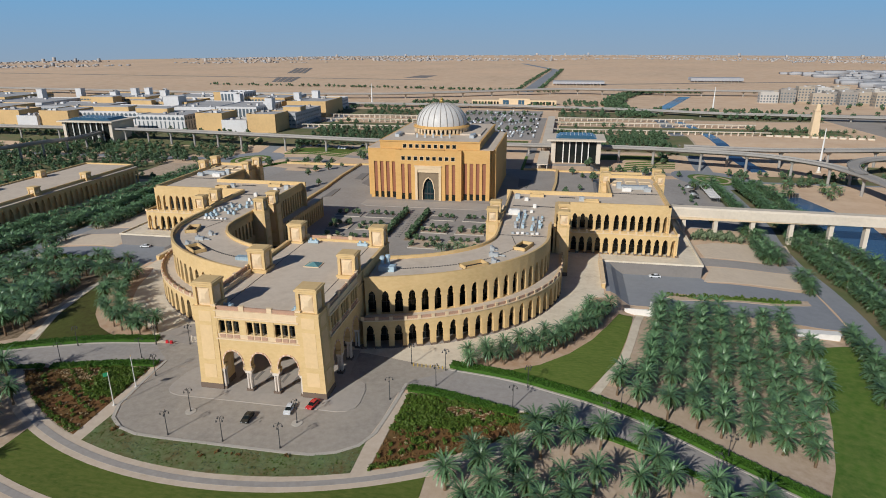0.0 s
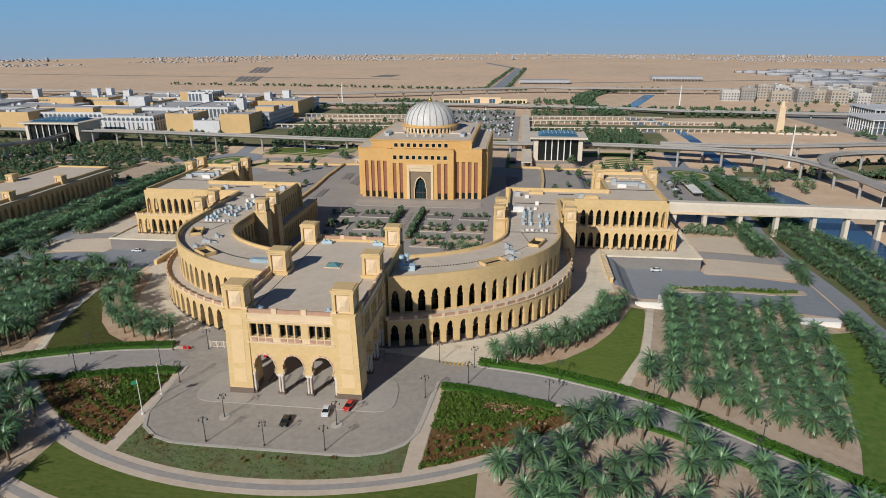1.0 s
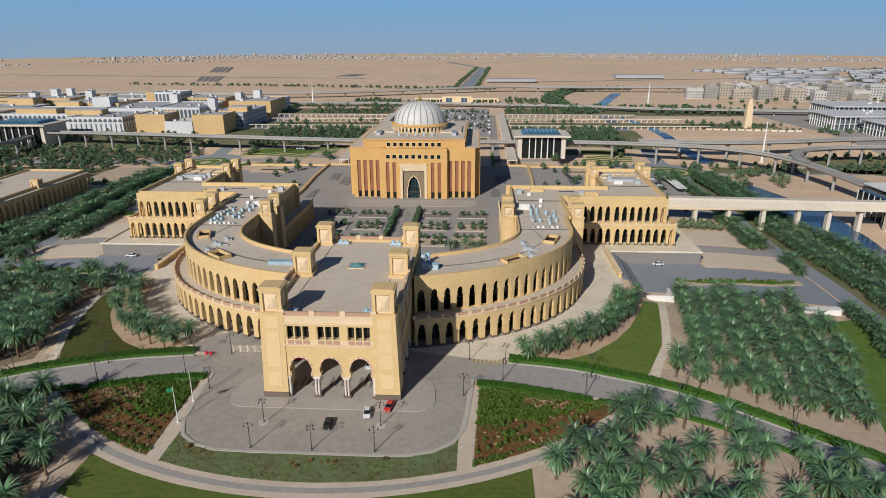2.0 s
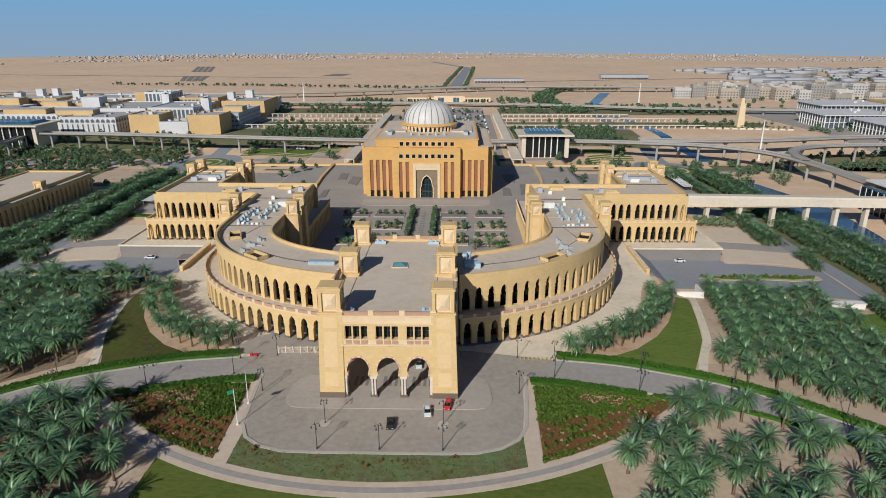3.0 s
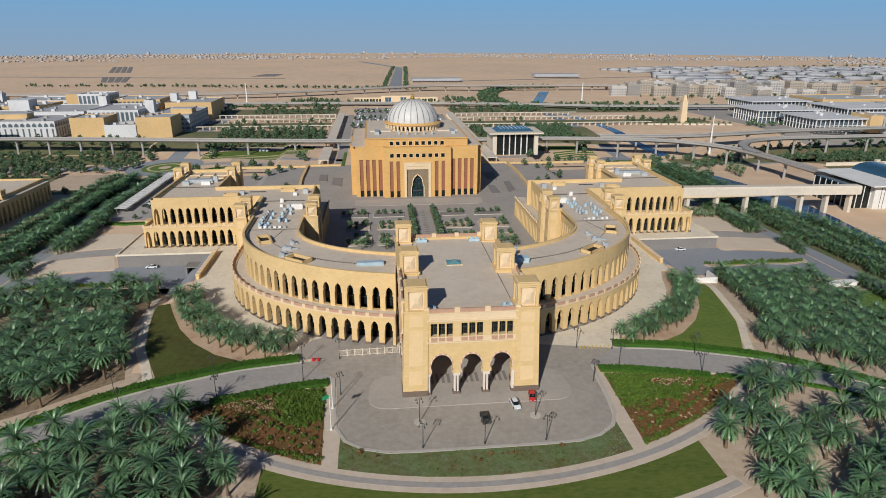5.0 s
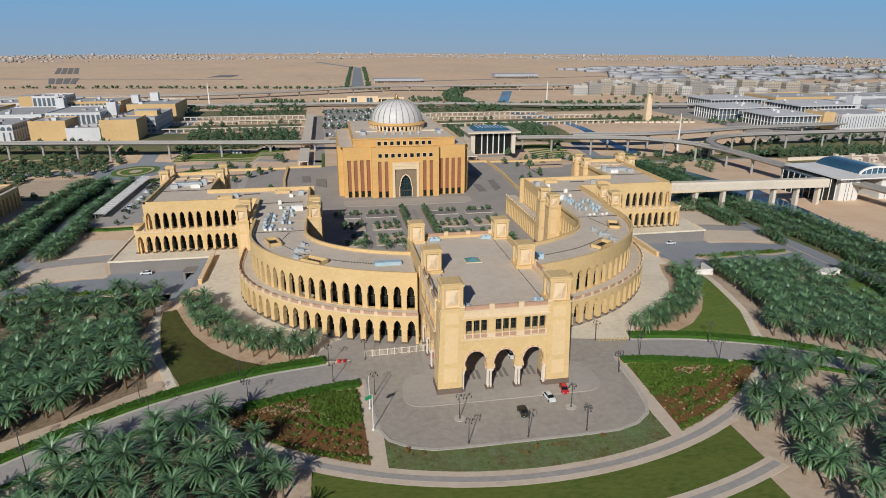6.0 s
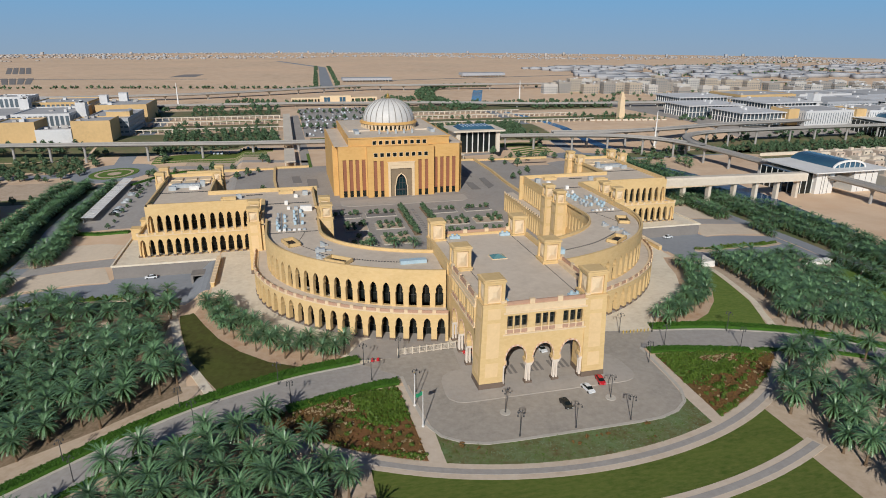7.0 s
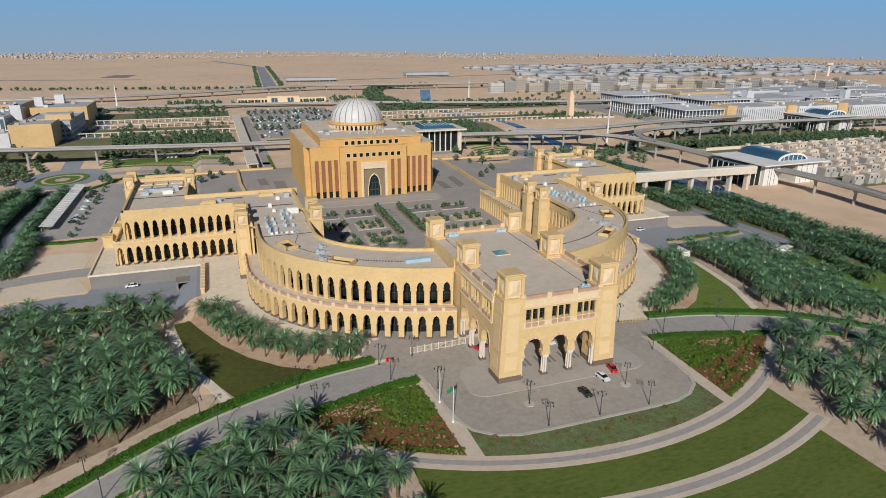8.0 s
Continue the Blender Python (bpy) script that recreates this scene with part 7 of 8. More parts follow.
    rr = random.Random(int(x0 * 7 + y0))
    for i in range(1 if far else 4):
        u, v = rr.uniform(x0 + 3, x1 - 5), rr.uniform(y0 + 3, y1 - 5)
        bm = bmesh.new()
        box(bm, u, u + rr.uniform(1.5, 4), v, v + rr.uniform(1.5, 4), z + h + 0.1, z + h + rr.uniform(1.2, 2.8))
        part("roof_plant", bm, rr.choice((PALE, ROOF_GREY, PALE)), g)
    at_origin(g)
    return g


patch("campus_ground", [[(352, 372), (900, 360), (900, 640), (330, 650)], [(-760, 432), (-190, 428), (-186, 640), (-760, 650)]], PAVER_GREY, 0.05, "grey paved ground between campus buildings", "pavement")
patch("villa_ground", [[(312, 160), (545, 160), (545, 303), (312, 300)]], PARK, 0.05, "sandy ground with patches of garden green between villas", "soil")


def upper_storey(x0, x1, y0, y1, z0, z1, material, label):
    """A set-back storey or stair tower that rises from a campus roof."""
    g = thing("rooftop_block", ((x0 + x1) / 2, (y0 + y1) / 2, z0), label, "building", "rooftop blocks")
    bm = bmesh.new()
    box(bm, x0, x1, y0, y1, z0, z1)
    part("body", bm, material, g)
    bm = bmesh.new()
    box(bm, x0 - 0.3, x1 + 0.3, y0 - 0.3, y1 + 0.3, z1, z1 + 0.5)
    part("coping", bm, ROOF_PALE if material is not PALE else PALE, g)
    at_origin(g)


LT, LP, LG = "tan-clad flat-roofed campus building", "pale concrete campus building with dark glazing", "grey-roofed campus building with glazed bands"
for x0, x1, y0, y1, h, m, st, lb in (
        (-517, -486, 440, 470, 15, TAN, "plain", LT), (-486, -462, 436, 458, 10, PALE, "plain", LP), (-462, -428, 440, 486, 15, TAN, "plain", LT), (-428, -346, 455, 520, 13.5, PALE, "arcade", LP),
        (-344, -292, 432, 484, 13.5, PALE, "arcade", LP), (-280, -252, 432, 462, 16, TAN, "plain", LT), (-252, -226, 430, 452, 10, PALE, "plain", LP), (-226, -197, 431, 462, 16, TAN, "plain", LT),
        (-226, -190, 462, 530, 14, GREYC, "band", LG), (-420, -350, 530, 580, 16, TAN, "band", LT), (-344, -292, 490, 560, 15, PALE, "band", LP), (-285, -240, 480, 540, 17, PALE, "fins", LP),
        (-236, -190, 545, 600, 17, TAN, "plain", LT), (-330, -300, 570, 600, 24, PALE, "fins", LP), (-295, -245, 560, 610, 19, TAN, "fins", LT), (-520, -440, 500, 550, 13, GREYC, "band", LG),
        (-520, -430, 570, 630, 17, TAN, "band", LT), (-420, -350, 600, 650, 15, PALE, "band", LP), (-600, -530, 450, 510, 15, TAN, "band", LT), (-620, -540, 530, 600, 13, PALE, "band", LP),
        (-340, -260, 620, 660, 15, GREYC, "band", LG), (-250, -200, 610, 650, 13, PALE, "band", LP), (-240, -232, 500, 508, 24, PALE, "plain", LP), (-300, -292, 545, 553, 24, PALE, "plain", LP),
        (-470, -462, 560, 568, 24, PALE, "plain", LP), (-420, -412, 585, 593, 24, PALE, "plain", LP), (-720, -630, 470, 540, 14, PALE, "band", LP), (-700, -620, 560, 640, 16, TAN, "band", LT)):
    block(x0, x1, y0, y1, h, m, st, lb)
for x0, x1, y0, y1, z0, z1, m, lb in (
        (-415, -374, 462, 476, 13.6, 18, TAN, "tan set-back storey on a campus roof"), (-360, -324, 454, 466, 13.6, 18, TAN, "tan set-back storey on a campus roof"),
        (-375, -356, 524, 540, 13, 23, PALE, "pale block rising from a campus roof"), (-486, -456, 546, 562, 12.8, 20, TAN, "tan set-back storey on a campus roof"),
        (-414, -388, 521, 529, -0.5, 19, TAN, "tan set-back storey on a campus roof"), (-257, -242, 545, 556, 0.1, 17, TAN, "tan block between campus roofs"),
        (-211, -192, 480, 494, 14.1, 18.5, TAN, "tan set-back storey on a campus roof"), (-600, -592, 590, 598, 13, 24, PALE, "slim pale stair tower"),
        (-556, -548, 606, 614, 0, 24, PALE, "slim pale stair tower"), (-474, -466, 604, 611, 17, 25, PALE, "slim pale stair tower"), (-460, -453, 612, 619, 17, 25, PALE, "slim pale stair tower"),
        (-236, -229, 565, 572, 17, 25, PALE, "slim pale stair tower"), (-224, -216, 590, 597, 17, 25, PALE, "slim pale stair tower"), (-352, -322, 592, 604, 0, 23, TAN, "tall tan block among campus roofs")):
    upper_storey(x0, x1, y0, y1, z0, z1, m, lb)
for x0, x1, y0, y1, h, m, st, lb in (
        (380, 430, 408, 460, 12, PALE, "hall", LP),
        (430, 442, 404, 430, 14, TAN, "plain", LT), (442, 500, 395, 440, 13, PALE, "slots", LP), (500, 512, 392, 420, 14, TAN, "plain", LT), (512, 566, 388, 440, 13, PALE, "slots", LP),
        (566, 580, 386, 420, 15, TAN, "plain", LT), (580, 660, 380, 440, 13, PALE, "slots", LP), (362, 430, 470, 520, 13, PALE, "hall", LP), (450, 520, 460, 520, 15, PALE, "hall", LP),
        (530, 600, 460, 520, 14, GREYC, "band", LG), (610, 690, 460, 530, 14, PALE, "hall", LP), (400, 470, 545, 600, 14, PALE, "hall", LP), (480, 560, 540, 600, 15, TAN, "band", LT),
        (570, 650, 545, 600, 14, PALE, "band", LP), (670, 760, 540, 610, 13, GREYC, "band", LG), (680, 760, 390, 450, 13, PALE, "slots", LP), (700, 790, 465, 525, 15, PALE, "band", LP),
        (520, 530, 470, 480, 22, PALE, "plain", LP), (660, 668, 455, 463, 22, PALE, "plain", LP), (780, 860, 400, 470, 14, TAN, "band", LT), (800, 880, 500, 580, 14, PALE, "band", LP)):
    block(x0, x1, y0, y1, h, m, st, lb)
# housing rows beyond the campus
HOUSE = [mat("cream_housing_render", (0.45, 0.38, 0.30), None, None, 0.85, 0.05, 0.5), mat("taupe_housing_render", (0.33, 0.30, 0.265), None, None, 0.85, 0.05, 0.5), mat("pale_housing_render", (0.52, 0.49, 0.45), None, None, 0.85, 0.05, 0.5)]
r = random.Random(15)
for row in range(5):
    for i in range(19):
        x = 316 + i * 31 + r.uniform(-4, 4) + row * 26
        y = 780 - (x - 310) * 0.35 + row * 36 + r.uniform(-7, 7)
        w, d, h = r.uniform(15, 25), r.uniform(10, 15), r.choice((11, 13, 13, 16, 19))
        if r.random() < 0.9:
            block(x, x + w, y, y + d, h, r.choice(HOUSE), "grid", "mid-rise beige housing block with rows of windows")
# villas beside the station
VILLA = [CREAM, mat("rose_beige_render", (0.56, 0.44, 0.35), None, None, 0.85, 0.1, 0.8), TANGREY]
r = random.Random(16)
villa_gaps = []
for row in range(6):
    for i in range(14):
        x, y = 322 + i * 14.5 + row * 3 + r.uniform(-1, 1), 170 + row * 21 + (3 if row % 2 else 0) + r.uniform(-1, 1)
        villa_gaps.append((x + 7.2, y + r.uniform(-6, 6)))
        if r.random() < 0.92:
            z = land(x, y)
            w, d, h = r.uniform(4.2, 5.0), r.uniform(3.8, 4.6), r.uniform(5.6, 6.8)
            g = thing("villa", (x, y, z), "small beige flat-roofed villa among garden trees", "villa", "villas")
            mt = r.choice(VILLA)
            bm = bmesh.new()
            box(bm, x - w, x + w, y - d, y + d, z - 1, z + h)
            part("body", bm, mt, g)
            bm = bmesh.new()
            side = r.choice((-1, 1))
            box(bm, min(x, x + side * (w + 0.8)), max(x, x + side * (w + 0.8)), y - d - 1.6, y - d + 1, z - 1, z + 3.6)
            part("porch", bm, mt, g)
            bm = bmesh.new()
            box(bm, x - w + 0.5, x + w - 0.5, y - d + 0.5, y + d - 0.5, z + h, z + h + 0.5, 0.98)
            box(bm, x - 1.4, x + 1.4, y + 0.4, y + 2.8, z + h + 0.4, z + h + 2.4)
            part("roof", bm, ROOF, g)
            for wx in (-w * 0.55, w * 0.5):
                bm = bmesh.new()
                box(bm, x + wx - 0.6, x + wx + 0.6, y - d - 0.08, y - d + 0.1, z + 3.9, z + 5.2)
                part("window", bm, GLASS, g)
            at_origin(g)
bm = bmesh.new()
slab(bm, (316, 302), (545, 306), -9.6, -6.6, 0.6)
solid("boundary_wall", bm, CREAM, "long pale boundary wall behind the villas", "wall", kind="structure")


# ---- masts, tower and far gate ----
def mast(x, y, h, w):
    t = thing("mast", (x, y, land(x, y)), "tall tapering white mast", "mast", "masts")
    bm = bmesh.new()
    cyl(bm, 0, 0, 1.2, h, w, w * 0.35, 8)
    part("shaft", bm, WHITE, t)
    bm = bmesh.new()
    cyl(bm, 0, 0, -0.5, 1.2, w * 2.2, w * 1.6, 8)
    part("base", bm, CREAM, t)


mast(-184, 700, 27, 1.1)
mast(240, 660, 28, 1.1)
mast(250, 353, 31, 0.9)
g = thing("stone_tower", (289, 484, 0), "tall square tan stone tower", "tower")
bm = bmesh.new()
box(bm, 285.6, 292.4, 480.6, 487.4, -0.5, 21, 0.72)
part("shaft", bm, STONE_PALE, g)
bm = bmesh.new()
box(bm, 286.2, 291.8, 481.2, 486.8, 21, 22)
box(bm, 287.2, 290.8, 482.2, 485.8, 22, 27, 0.7)
part("lantern", bm, STONE_PALE, g)
at_origin(g)
g = thing("far_gatehouse", (5, 712, 0), "far sandstone gatehouse with blue glazed bays", "gatehouse")
for x0, x1, h in ((-50, -14, 6), (-14, 26, 8), (26, 60, 6)):
    bm = bmesh.new()
    box(bm, x0, x1, 710, 720, -0.5, h)
    part("body", bm, STONE_PALE, g)
    bm = bmesh.new()
    n = int((x1 - x0) / 4)
    for i in range(n):
        x = x0 + 1 + i * 4
        if h < 7 or i in (1, 2, 6, 7):
            box(bm, x, x + (2.4 if h < 7 else 3.6), 709.8, 710, 0.5, h - 2)
    part("glazing", bm, GLASS_BLUE if h > 7 else GLASS, g)["kind"] = "stuff"
at_origin(g)


# ---- walkways behind the hall ----
for s in (-1, 1):
    g = thing("covered_walkway", (s * 58, 340, 0), "long covered walkway with a flat tan roof", "walkway", "covered walkways")
    for y0, y1 in ((292, 344), (360, 560)):
        bm = bmesh.new()
        box(bm, s * 58 - 3.6, s * 58 + 3.6, y0, y1, 3.4, 4.0)
        part("roof", bm, CREAM, g)
        for i in range(int((y1 - y0) / 5)):
            for u in (-3.0, 3.0):
                bm = bmesh.new()
                box(bm, s * 58 + u - 0.3, s * 58 + u + 0.3, y0 + 1 + i * 5, y0 + 1.6 + i * 5, -0.2, 3.4)
                part("column", bm, CREAM, g)
    at_origin(g)
    patch("walk_road", [[(s * 47 - 3.5, 292), (s * 47 + 3.5, 292), (s * 49 + 3.5, 575), (s * 49 - 3.5, 575)]], PAVER_GREY, 0.06, "grey paved way behind the hall", "road")
    for (xa, xb, y, nm) in ((60, 250, 470, "a"), (60, 250, 520, "b"), (64, 200, 556, "c")):
        g = thing("colonnade", (s * (xa + xb) / 2, y, 0), "long pale garden colonnade", "colonnade", "colonnades")
        bm = bmesh.new()
        box(bm, min(s * xa, s * xb), max(s * xa, s * xb), y - 1.6, y + 1.6, 2.8, 3.3)
        part("roof", bm, CREAM, g)
        n = int((xb - xa) / 6)
        bm = bmesh.new()
        for i in range(n):
            x = s * (xa + 1 + i * 6)
            for u in (-1.2, 1.2):
                box(bm, x - 0.35, x + 0.35, y + u - 0.3, y + u + 0.3, -0.2, 2.8)
        c = part("column_screen", bm, CREAM, g)
        c["kind"] = "stuff"
        at_origin(g)
    patch("park_lawn", [[(s * 70, 356), (s * 150, 360), (s * 150, 376), (s * 70, 372)], [(s * 64, 535), (s * 130, 535), (s * 130, 548), (s * 64, 548)]], LAWN, 0.06, "strip of park lawn", "lawn")
    for k in range(4):
        patch("striped_lawn", [[(-156, 356 + k * 5.4), (-74, 335 + k * 5.4), (-74, 338.4 + k * 5.4), (-156, 359.4 + k * 5.4)]] if s < 0 else [[(112 + k * 1.5, 321 + k * 8.2), (151 + k, 342 + k * 6.6), (152 + k, 345.6 + k * 6.6), (113 + k * 1.5, 325.6 + k * 8.2)]], LAWN_DARK, 0.07, "bright green striped lawn", "lawn")
patch("green_belt", both([[(62, 378), (180, 384), (180, 464), (62, 464)], [(64, 566), (330, 566), (330, 640), (64, 640)]]) + [[(-130, 318), (-72, 318), (-72, 350), (-130, 350)]], SOIL, 0.04, "sandy soil of the park", "soil")
patch("far_car_park", [[(-44, 420), (46, 420), (46, 640), (-44, 640)]], ASPHALT, 0.05, "wide grey car park beyond the hall", "car park")
patch("far_lawn", [[(-40, 400), (42, 400), (42, 412), (-40, 412)]], LAWN, 0.07, "strip of lawn before the car park", "lawn")
patch("highway", [[(-2, 905), (20, 905), (52, 1601), (34, 1601)], [(34, 1601), (52, 1601), (-60, 2000), (-78, 2000)]], ASPHALT_BLUE, 0.1, "far grey-blue highway across the sand", "road")
patch("highway", [[(-2400, 1500), (-200, 1180), (-200, 1192), (-2400, 1516)], [(120, 1080), (1900, 1500), (1900, 1512), (120, 1094)]], GREYWALL, 0.1, "faint desert tracks", "road")

# far dark sheds and solar fields
for x0, x1, y, h in ((47, 138, 1058, 7), (302, 395, 1160, 8), (560, 660, 1000, 7)):
    bm = bmesh.new()
    box(bm, x0, x1, y, y + 30, 3, h)
    sh = solid("long_shed", bm, GREYC, "long dark open-sided shed in the desert", "shed", "desert sheds")
    for i in range(int((x1 - x0) / 6)):
        bm = bmesh.new()
        box(bm, x0 + i * 6, x0 + i * 6 + 0.8, y, y + 1, -0.3, 3)
        part("post", bm, CREAM, sh)
for (xa, xb, ya), (xc, xd, yc) in (((-517, -472, 1095), (-577, -518, 1255)), ((-621, -570, 1402), (-712, -658, 1672))):
    panels = []
    for i in range(4):
        u0, u1 = (i + 0.08) / 4, (i + 0.86) / 4
        panels.append([(xa + (xb - xa) * u0, ya), (xa + (xb - xa) * u1, ya), (xc + (xd - xc) * u1, yc), (xc + (xd - xc) * u0, yc)])
    patch("solar_field", panels, GREYWALL, 0.4, "dark rectangular panels laid out in the desert", "solar field")
patch("dark_plot", [[(-280, 1250), (-230, 1250), (-222, 1340), (-262, 1340)]], GREYWALL, 0.15, "dark rectangular plot in the desert", "plot")

# ---- trees of the park, roads and far belts ----
TREES = [leaf_clump(120 + i, 170, [(0, 0, 2.9, 1.9), (1.1, 0.6, 2.6, 1.3), (-1.0, 0.5, 2.4, 1.4), (0.2, -1.1, 2.5, 1.3), (0.1, 0.2, 4.2, 1.1)], 0.8) for i in range(4)]
FAR_TREES = [leaf_clump(140 + i, 34, [(0, 0, 2.6, 1.9), (1.2, 0.4, 2.2, 1.3), (-1.1, -0.3, 2.2, 1.3)], 1.7) for i in range(3)]
STEM = [trunk_shape(2.2, 0.2, 0.14, 5, 2)]


def trees(name, spots, label, seed, size=1.0, shapes=None):
    rr = random.Random(seed)
    pl = [(x, y, land(x, y), rr.uniform(0, 6.28), size * rr.uniform(0.7, 1.25)) for x, y in spots]
    scatter(name + "_crowns", shapes or TREES, pl, LEAF_DARK, label, "trees")
    scatter(name + "_stems", STEM, pl, TRUNK, "slim brown stems of " + label, "tree stems")


def rect(x0, x1, y0, y1):
    return [(x0, y0), (x1, y0), (x1, y1), (x0, y1)]


patch("planted_ground", [rect(-420, -205, 262, 318), rect(-460, -268, 120, 258), rect(-205, -66, 386, 460), rect(66, 178, 386, 460), rect(205, 330, 318, 336), [(285, 328), (328, 305), (560, 300), (560, 372), (270, 370)],
                         rect(-600, -207, 380, 428), [(200, 60), (204, 60), (203, 110), (200, 150)], rect(-330, -64, 575, 636), rect(64, 330, 575, 636), rect(66, 320, 480, 512), rect(-320, -66, 480, 512), rect(-420, -205, 352, 378)], PARK, 0.09, "uneven green and sandy planted ground of the park", "lawn")
patch("tan_lot", [[(-236, 273), (-199, 275), (-201, 319), (-238, 317)]], SOIL, 0.2, "bare tan lot beside the roundabout", "plot")
spots = []
for s in (-1, 1):
    R = (lambda a, b, c, d: rect(min(s * a, s * b), max(s * a, s * b), c, d))
    spots += grid_in(R(66, 178, 384, 462), 6.5, 2.2, 200 + s, 0.1, 0.85)
    spots += grid_in(R(64, 330, 574, 636), 8.5, 3, 210 + s, 0.0, 0.7)
    spots += grid_in(R(70, 320, 478, 514), 11, 4, 220 + s, 0.0, 0.45)
    spots += grid_in(R(72, 150, 302, 318), 8, 3, 230 + s, 0, 0.6)
    spots += along([(s * 145, 352), (s * 150, 390)], 6, 0, 3, 3) + along([(s * 196, 340), (s * 196, 396)], 6, 0, 4, 4)
spots += [p for p in grid_in(rect(-420, -200, 262, 380), 7.0, 2.6, 240, 0.1, 0.8) if not (p[0] > -240 and 270 < p[1] < 322)]
spots += grid_in(rect(-460, -266, 120, 262), 8, 3, 241, 0.1, 0.6)
spots += grid_in(rect(183, 246, 300, 340), 7.5, 2.5, 244, 0, 0.5) + grid_in(rect(115, 160, 388, 460), 6.0, 2, 245, 0, 0.6)
spots += grid_in(rect(-580, -210, 397, 426), 7.5, 2.6, 246, 0, 0.7)
spots += grid_in(rect(205, 330, 318, 336), 8, 3, 242, 0, 0.6)
spots += grid_in([(285, 326), (328, 306), (560, 300), (560, 342), (330, 340)], 6.2, 2, 243, 0, 0.85) + grid_in(rect(270, 540, 356, 368), 8, 3, 247, 0, 0.6)
spots += [(84, 270), (90, 262), (78, 280), (96, 258), (-84, 270), (-90, 262), (-78, 280), (82, 236), (74, 226), (-74, 226), (100, 270), (-100, 272)]
spots += along([(-44, 470), (46, 470)], 7, 0, 1, 5) + along([(-44, 530), (46, 530)], 9, 0, 1, 6) + along([(-44, 590), (46, 590)], 7, 0, 1, 7)
trees("park_trees", [p for p in spots if not (abs(abs(p[0]) - 172) < 12 and p[1] > 300) and not (180 < p[0] < 228 and p[1] > 340)], "dark green park trees", 6)
spots = []
spots += along([(-330, 980), (-60, 930), (60, 905)], 7, 0, 4, 8) + along([(-600, 1010), (-330, 980)], 9, 0, 4, 9)
curve = spline([(168, 598), (148, 618), (134, 680), (137, 765), (167, 872), (214, 915), (275, 918)])
spots += [p for o in (-10, -3, 4, 11) for p in along(curve, 6, o, 3, 10 + o)]
spots += grid_in(rect(-60, -20, 690, 712), 8, 3, 250, 0, 0.6) + grid_in(rect(20, 60, 690, 712), 8, 3, 251, 0, 0.6) + grid_in(rect(70, 125, 690, 740), 7, 2, 252, 0, 0.6) + grid_in(rect(-130, -70, 690, 740), 7, 2, 253, 0, 0.6)
spots += grid_in(rect(-340, -60, 645, 662), 7, 3, 254, 0, 0.7) + grid_in(rect(60, 330, 642, 660), 7, 3, 255, 0, 0.5)
spots += along([(-9, 905), (27, 1601)], 10, 0, 3, 41) + along([(27, 905), (60, 1601)], 10, 0, 3, 42)
spots += grid_in(rect(330, 900, 600, 664), 16, 6, 256, 0, 0.6) + grid_in(rect(340, 900, 440, 462), 9, 3, 257, 0, 0.6) + grid_in(rect(352, 900, 370, 384), 9, 3, 258, 0, 0.7) + grid_in(rect(340, 900, 690, 930), 24, 8, 259, 0, 0.6)
spots += [p for o in (0, 30, 70) for p in along([(600, 1060 + o), (1500, 1260 + o)], 13, 0, 12, 12 + o)] + along([(900, 1500), (1700, 1700)], 14, 0, 16, 13)
trees("villa_trees", villa_gaps, "small green garden trees between the villas", 17, 0.7, FAR_TREES)
trees("car_park_trees", along([(-146, 190), (-144.5, 298)], 10, 0, 1, 61) + along([(146, 200), (144.5, 288)], 10, 0, 1, 62), "small young trees in the car park", 18, 0.55)
trees("far_trees", spots, "far belts of dark green trees", 7, 1.2, FAR_TREES)
palm_stuff("park_palms", [(*p, 0.9) for p in grid_in(rect(-460, -262, 270, 372), 13, 4, 260, 0, 0.6) + grid_in(rect(-330, -268, 100, 250), 8, 3, 262, 0, 0.7)
                          + grid_in(rect(150, 240, 268, 296), 7, 2, 263, 0, 0.4)], "date palms of the park with dense fronds", 8, 1.0, [frond_crown(50 + i, 24, 4, 3.6, 0.7) for i in range(3)])

# parked cars far off, too many to count
r = random.Random(21)
cv, ct = [], []
bm = bmesh.new()
box(bm, -0.9, 0.9, -2.2, 2.2, 0.2, 0.9)
box(bm, -0.8, 0.8, -1.2, 1.4, 0.9, 1.5, 0.8)
bmesh.ops.triangulate(bm, faces=bm.faces[:])
bm.verts.index_update()
shape = (np.array([tuple(v.co) for v in bm.verts]), np.array([[v.index for v in f.verts] for f in bm.faces]))
bm.free()
for m, lb in ((CARWHITE, "white"), (CARBLACK, "dark"), (STEEL, "silver")):
    pl = [(x + r.uniform(-0.3, 0.3), y, land(x, y) + 0.05, 0.0, 1.0) for y in range(425, 640, 9) for x in np.arange(-42, 45, 2.8) if r.random() < 0.09]
    pl += [(x, 363 + y - (x + 75) * 0.28, land(x, 370) + 0.05, 0.0, 1.0) for y in (0, 5) for x in np.arange(-150, -70, 2.8) if r.random() < 0.2]
    pl += [(s * (150 + r.uniform(-1, 1)), y, land(150, y) + 0.05, 1.57, 1.0) for s in (-1, 1) for y in np.arange(212, 285, 3.0) if r.random() < 0.14]
    scatter("parked_cars", [shape], pl, m, lb + " cars parked in rows far off", "cars")

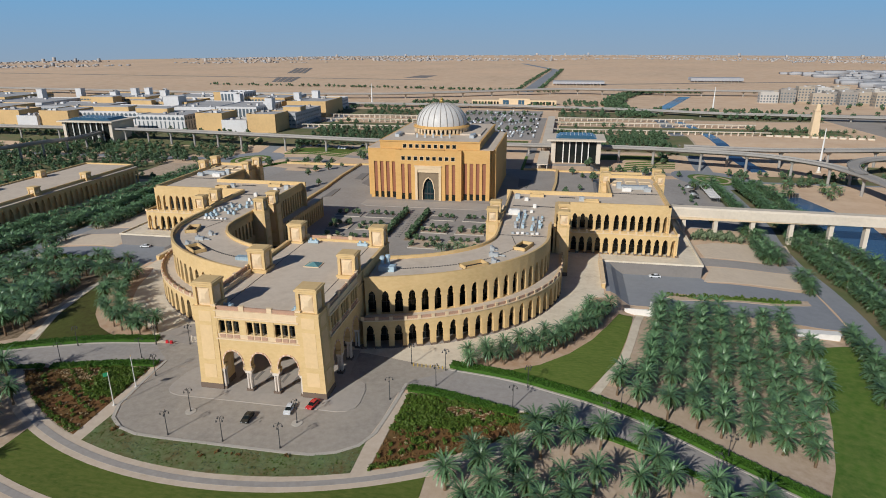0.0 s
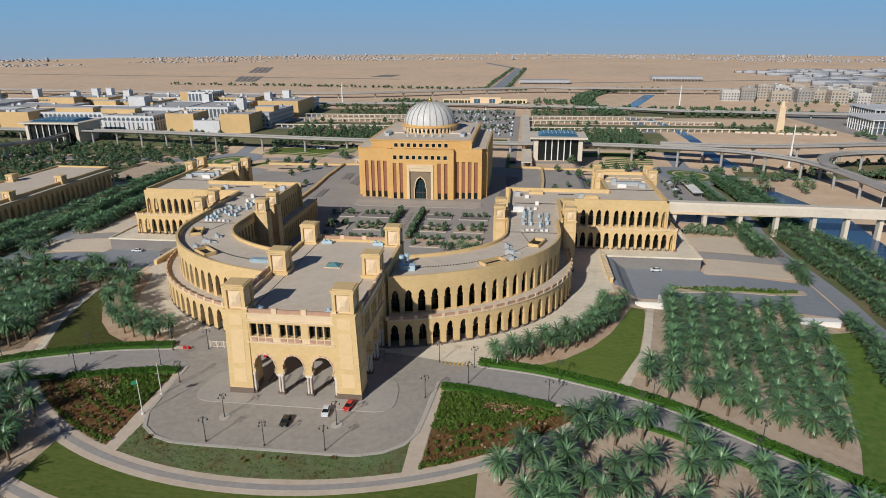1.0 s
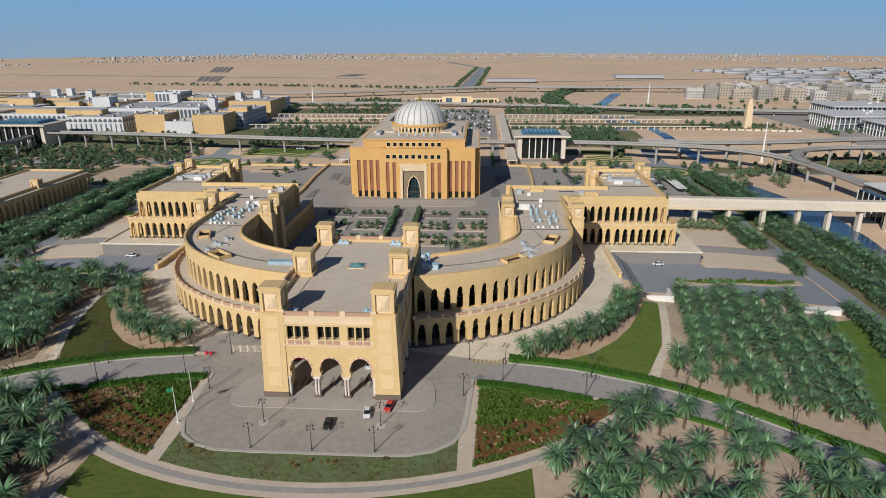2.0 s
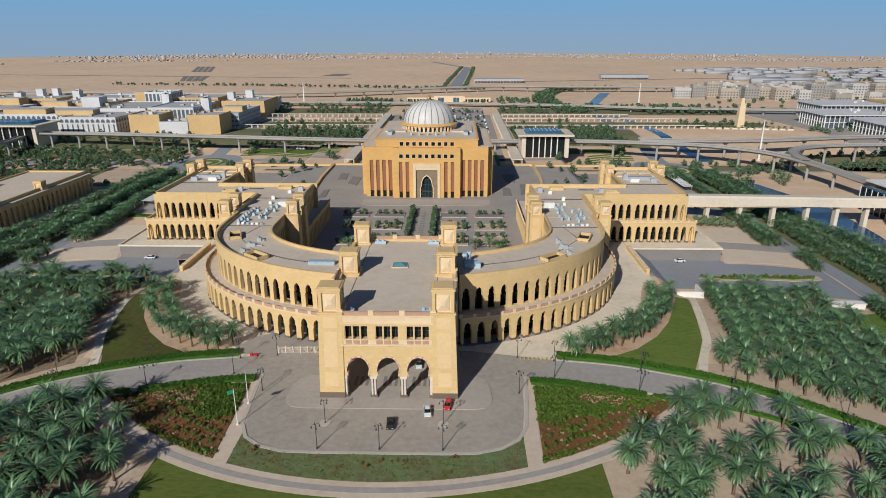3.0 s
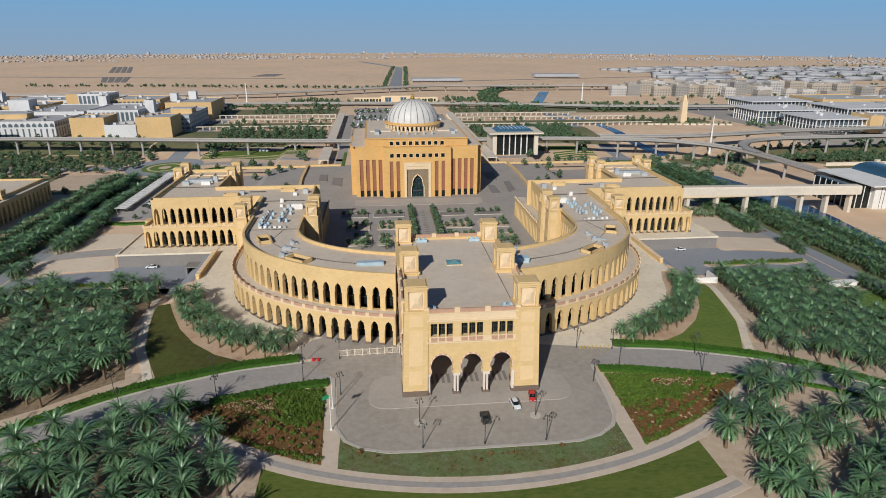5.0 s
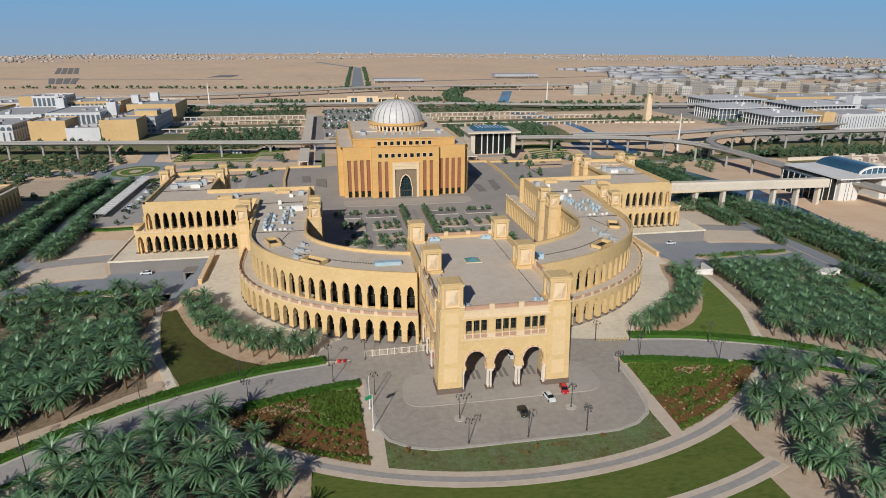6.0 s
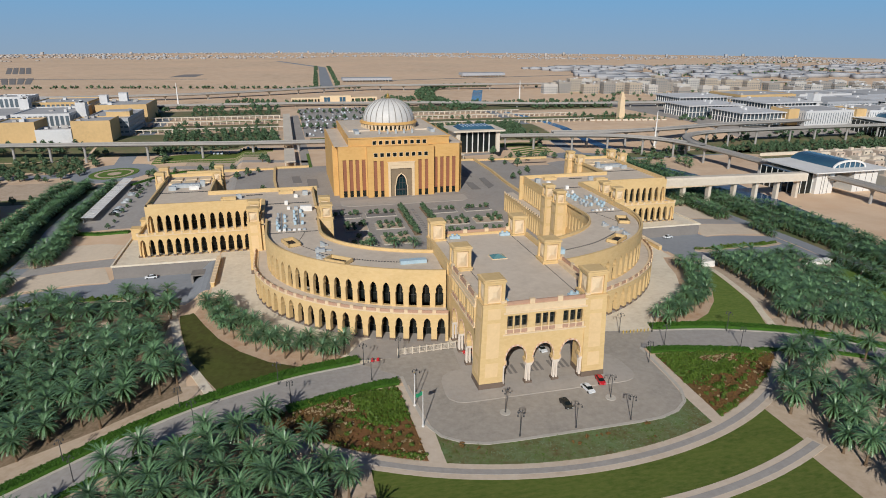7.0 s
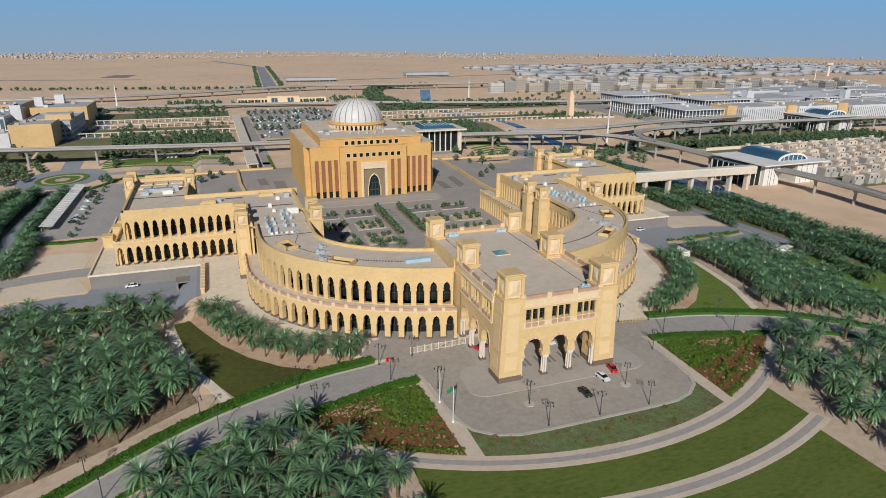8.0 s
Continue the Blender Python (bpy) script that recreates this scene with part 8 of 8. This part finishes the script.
# town on the horizon
r = random.Random(33)
bm = bmesh.new()
box(bm, -0.5, 0.5, -0.5, 0.5, 0, 1)
bmesh.ops.triangulate(bm, faces=bm.faces[:])
bm.verts.index_update()
cube = np.array([tuple(v.co) for v in bm.verts]), np.array([[v.index for v in f.verts] for f in bm.faces])
bm.free()
# low-contrast wall colours with the distance haze mixed in
HAZED = mat("hazed_far_render", (0.46, 0.42, 0.39), None, None, 0.9, 0.01, 0.1)
HAZED_GREY = mat("hazed_grey_render", (0.37, 0.375, 0.39), None, None, 0.9, 0.01, 0.1)
for m, lb, n in ((HAZED, "beige", 2600), (HAZED_GREY, "grey", 2200), (TANGREY, "tan", 700)):
    Vs, Ts, k = [], [], 0
    for i in range(n):
        if m is HAZED_GREY and i % 7 == 0:
            x, y = r.uniform(560, 1700), r.uniform(960, 1480)
            w, dd, h = r.uniform(14, 60), r.uniform(10, 26), r.uniform(4, 9)
        else:
            a = radians(r.uniform(20, 160))
            d = r.uniform(2350, 3060)
            x, y = d * math.cos(a), d * math.sin(a) - 130
            if noise.noise(Vector((x * 0.0016, y * 0.004, 2.0))) < -0.05:
                continue
            w, dd, h = r.uniform(4, 11), r.uniform(5, 10), r.uniform(1.6, 4) if r.random() < 0.985 else r.uniform(9, 16)
        if h > 9:
            w = r.uniform(6, 11)
        W = cube[0] * np.array([w, dd, h]) + np.array([x, y, 0])
        Vs.append(W)
        Ts.append(cube[1] + k)
        k += 8
    ob = new("far_town", tri_mesh("far_town", np.concatenate(Vs), np.concatenate(Ts), m))
    tagged(ob, "low " + lb + " buildings of a far hazy town", "town", kind="stuff")
wt = thing("water_tower", (1244, 969, 0), "far pale water tower with a wide round tank", "water tower")
bm = bmesh.new()
cyl(bm, 0, 0, -0.5, 22, 3.2, 2.6, 12)
part("shaft", bm, CREAM, wt)
bm = bmesh.new()
cyl(bm, 0, 0, 22, 25, 2.6, 8.5, 16)
cyl(bm, 0, 0, 25, 29, 8.5, 8.5, 16)
part("tank", bm, CREAM, wt)
mast(949, 749, 30, 1.1)

# round bushes beneath the footbridge
ball = [tri_mesh("foliage", *leaf_clump(170 + i, 220, [(0, 0, 1.5, 1.6), (0.5, 0.3, 1.7, 1.3), (-0.4, -0.3, 1.3, 1.4)], 0.5), GREYLEAF) for i in range(2)]
for i in range(10):
    x, y = (133 + i * 4.2, 166 + i * 0.7) if i < 6 else (136 + (i - 6) * 4.6, 171.5 + (i - 6) * 0.8)
    t = thing("round_bush", (x, y, land(x, y)), "clipped round grey-green bush on bare sand", "bush", "round bushes")
    t.scale = (1.2, 1.2, 1.45)
    part("foliage", ball[i % 2], None, t)
    part("stem", stem_mesh, None, t)
# row of sluice gates at the head of the canal
sg = thing("sluice_gate", (206.5, 277, land(206.5, 277)), "row of dark sluice gates in a concrete head wall", "sluice gate")
z = land(206.5, 277)
bm = bmesh.new()
box(bm, 198.6, 215.0, 277.4, 278.0, z - 0.6, z + 0.5)
part("head_wall", bm, CONCRETE, sg)
for i in range(8):
    bm = bmesh.new()
    box(bm, 199.6 + i * 1.75, 200.9 + i * 1.75, 276.5, 277.4, z - 0.4, z + 2.5, 0.9)
    part("gate_leaf", bm, POLE, sg, "dark steel gate")
    bm = bmesh.new()
    box(bm, 199.5 + i * 1.75, 201.0 + i * 1.75, 276.4, 277.5, z + 2.5, z + 2.65)
    part("gate_cap", bm, CONCRETE, sg)
at_origin(sg)
for s, line in ((-1, [(-159, 188), (-147, 181), (-134, 178)]), (-1, [(-156, 291), (-148, 300), (-138, 312), (-120, 316)])):
    hedge(line, 2.6, 1.0, "low clipped green hedge along the car park", 81)
# bridge to the far pavilion
deck_line("approach_bridge", [(-366, 280, 4.5), (-352, 320, 5), (-340, 348, 5), (-346, 384, 5)], 6.0, "grey concrete bridge leading to a far pavilion", every=18)

# dark angular planters on the plaza beside the hall
for i, pts in enumerate(([(-58, 262), (-53, 262), (-52, 243), (-57, 243)], [(-49, 253), (-43, 251), (-43, 228), (-49, 233)], [(-60, 216), (-57, 218), (-56, 200), (-60, 197)], [(45, 262), (53, 259), (51, 236), (46, 240)], [(54, 232), (58, 234), (57, 212), (52, 206)], [(43, 226), (47, 222), (47, 204), (42, 204)])):
    patch("sunken_planter", [pts], GREYWALL, 0.3, "dark angular sunken planter on the plaza", "planter")

# ring of palms and a low wall round the stone tower
palm_stuff("tower_palms", [(x, y, 0.8) for x, y in along([(246, 472), (330, 462)], 5.5, 0, 0.6, 71) + along([(250, 496), (330, 500)], 6.5, 0, 0.6, 72)], "small date palms round the stone tower with sparse fronds", 73, 0.8, MID, 2.5, 3.5)
bm = bmesh.new()
for x0 in range(246, 330, 7):
    slab(bm, (x0, 468 - (x0 - 246) * 0.12), (x0 + 5.2, 468 - (x0 - 240.8) * 0.12), -0.2, 1.5, 0.6)
solid("garden_wall", bm, CREAM, "low pale wall in short lengths before the tower", "wall", kind="structure")

# shrubs on the medians
for s in (-1, 1):
    mid = [(s * x, y) for x, y in ((111.5, 94.5), (118, 94.2), (124, 94.4), (147, 97.4), (158, 101.4))]
    r = random.Random(95)
    scatter("median_shrubs", BUSH, [(x, y, land(x, y) + 0.3, r.uniform(0, 6.28), r.uniform(0.8, 1.5)) for x, y in along(mid, 1.3, 0, 0.5, 96)], LEAF, "low green shrubs along the median", "shrubs")
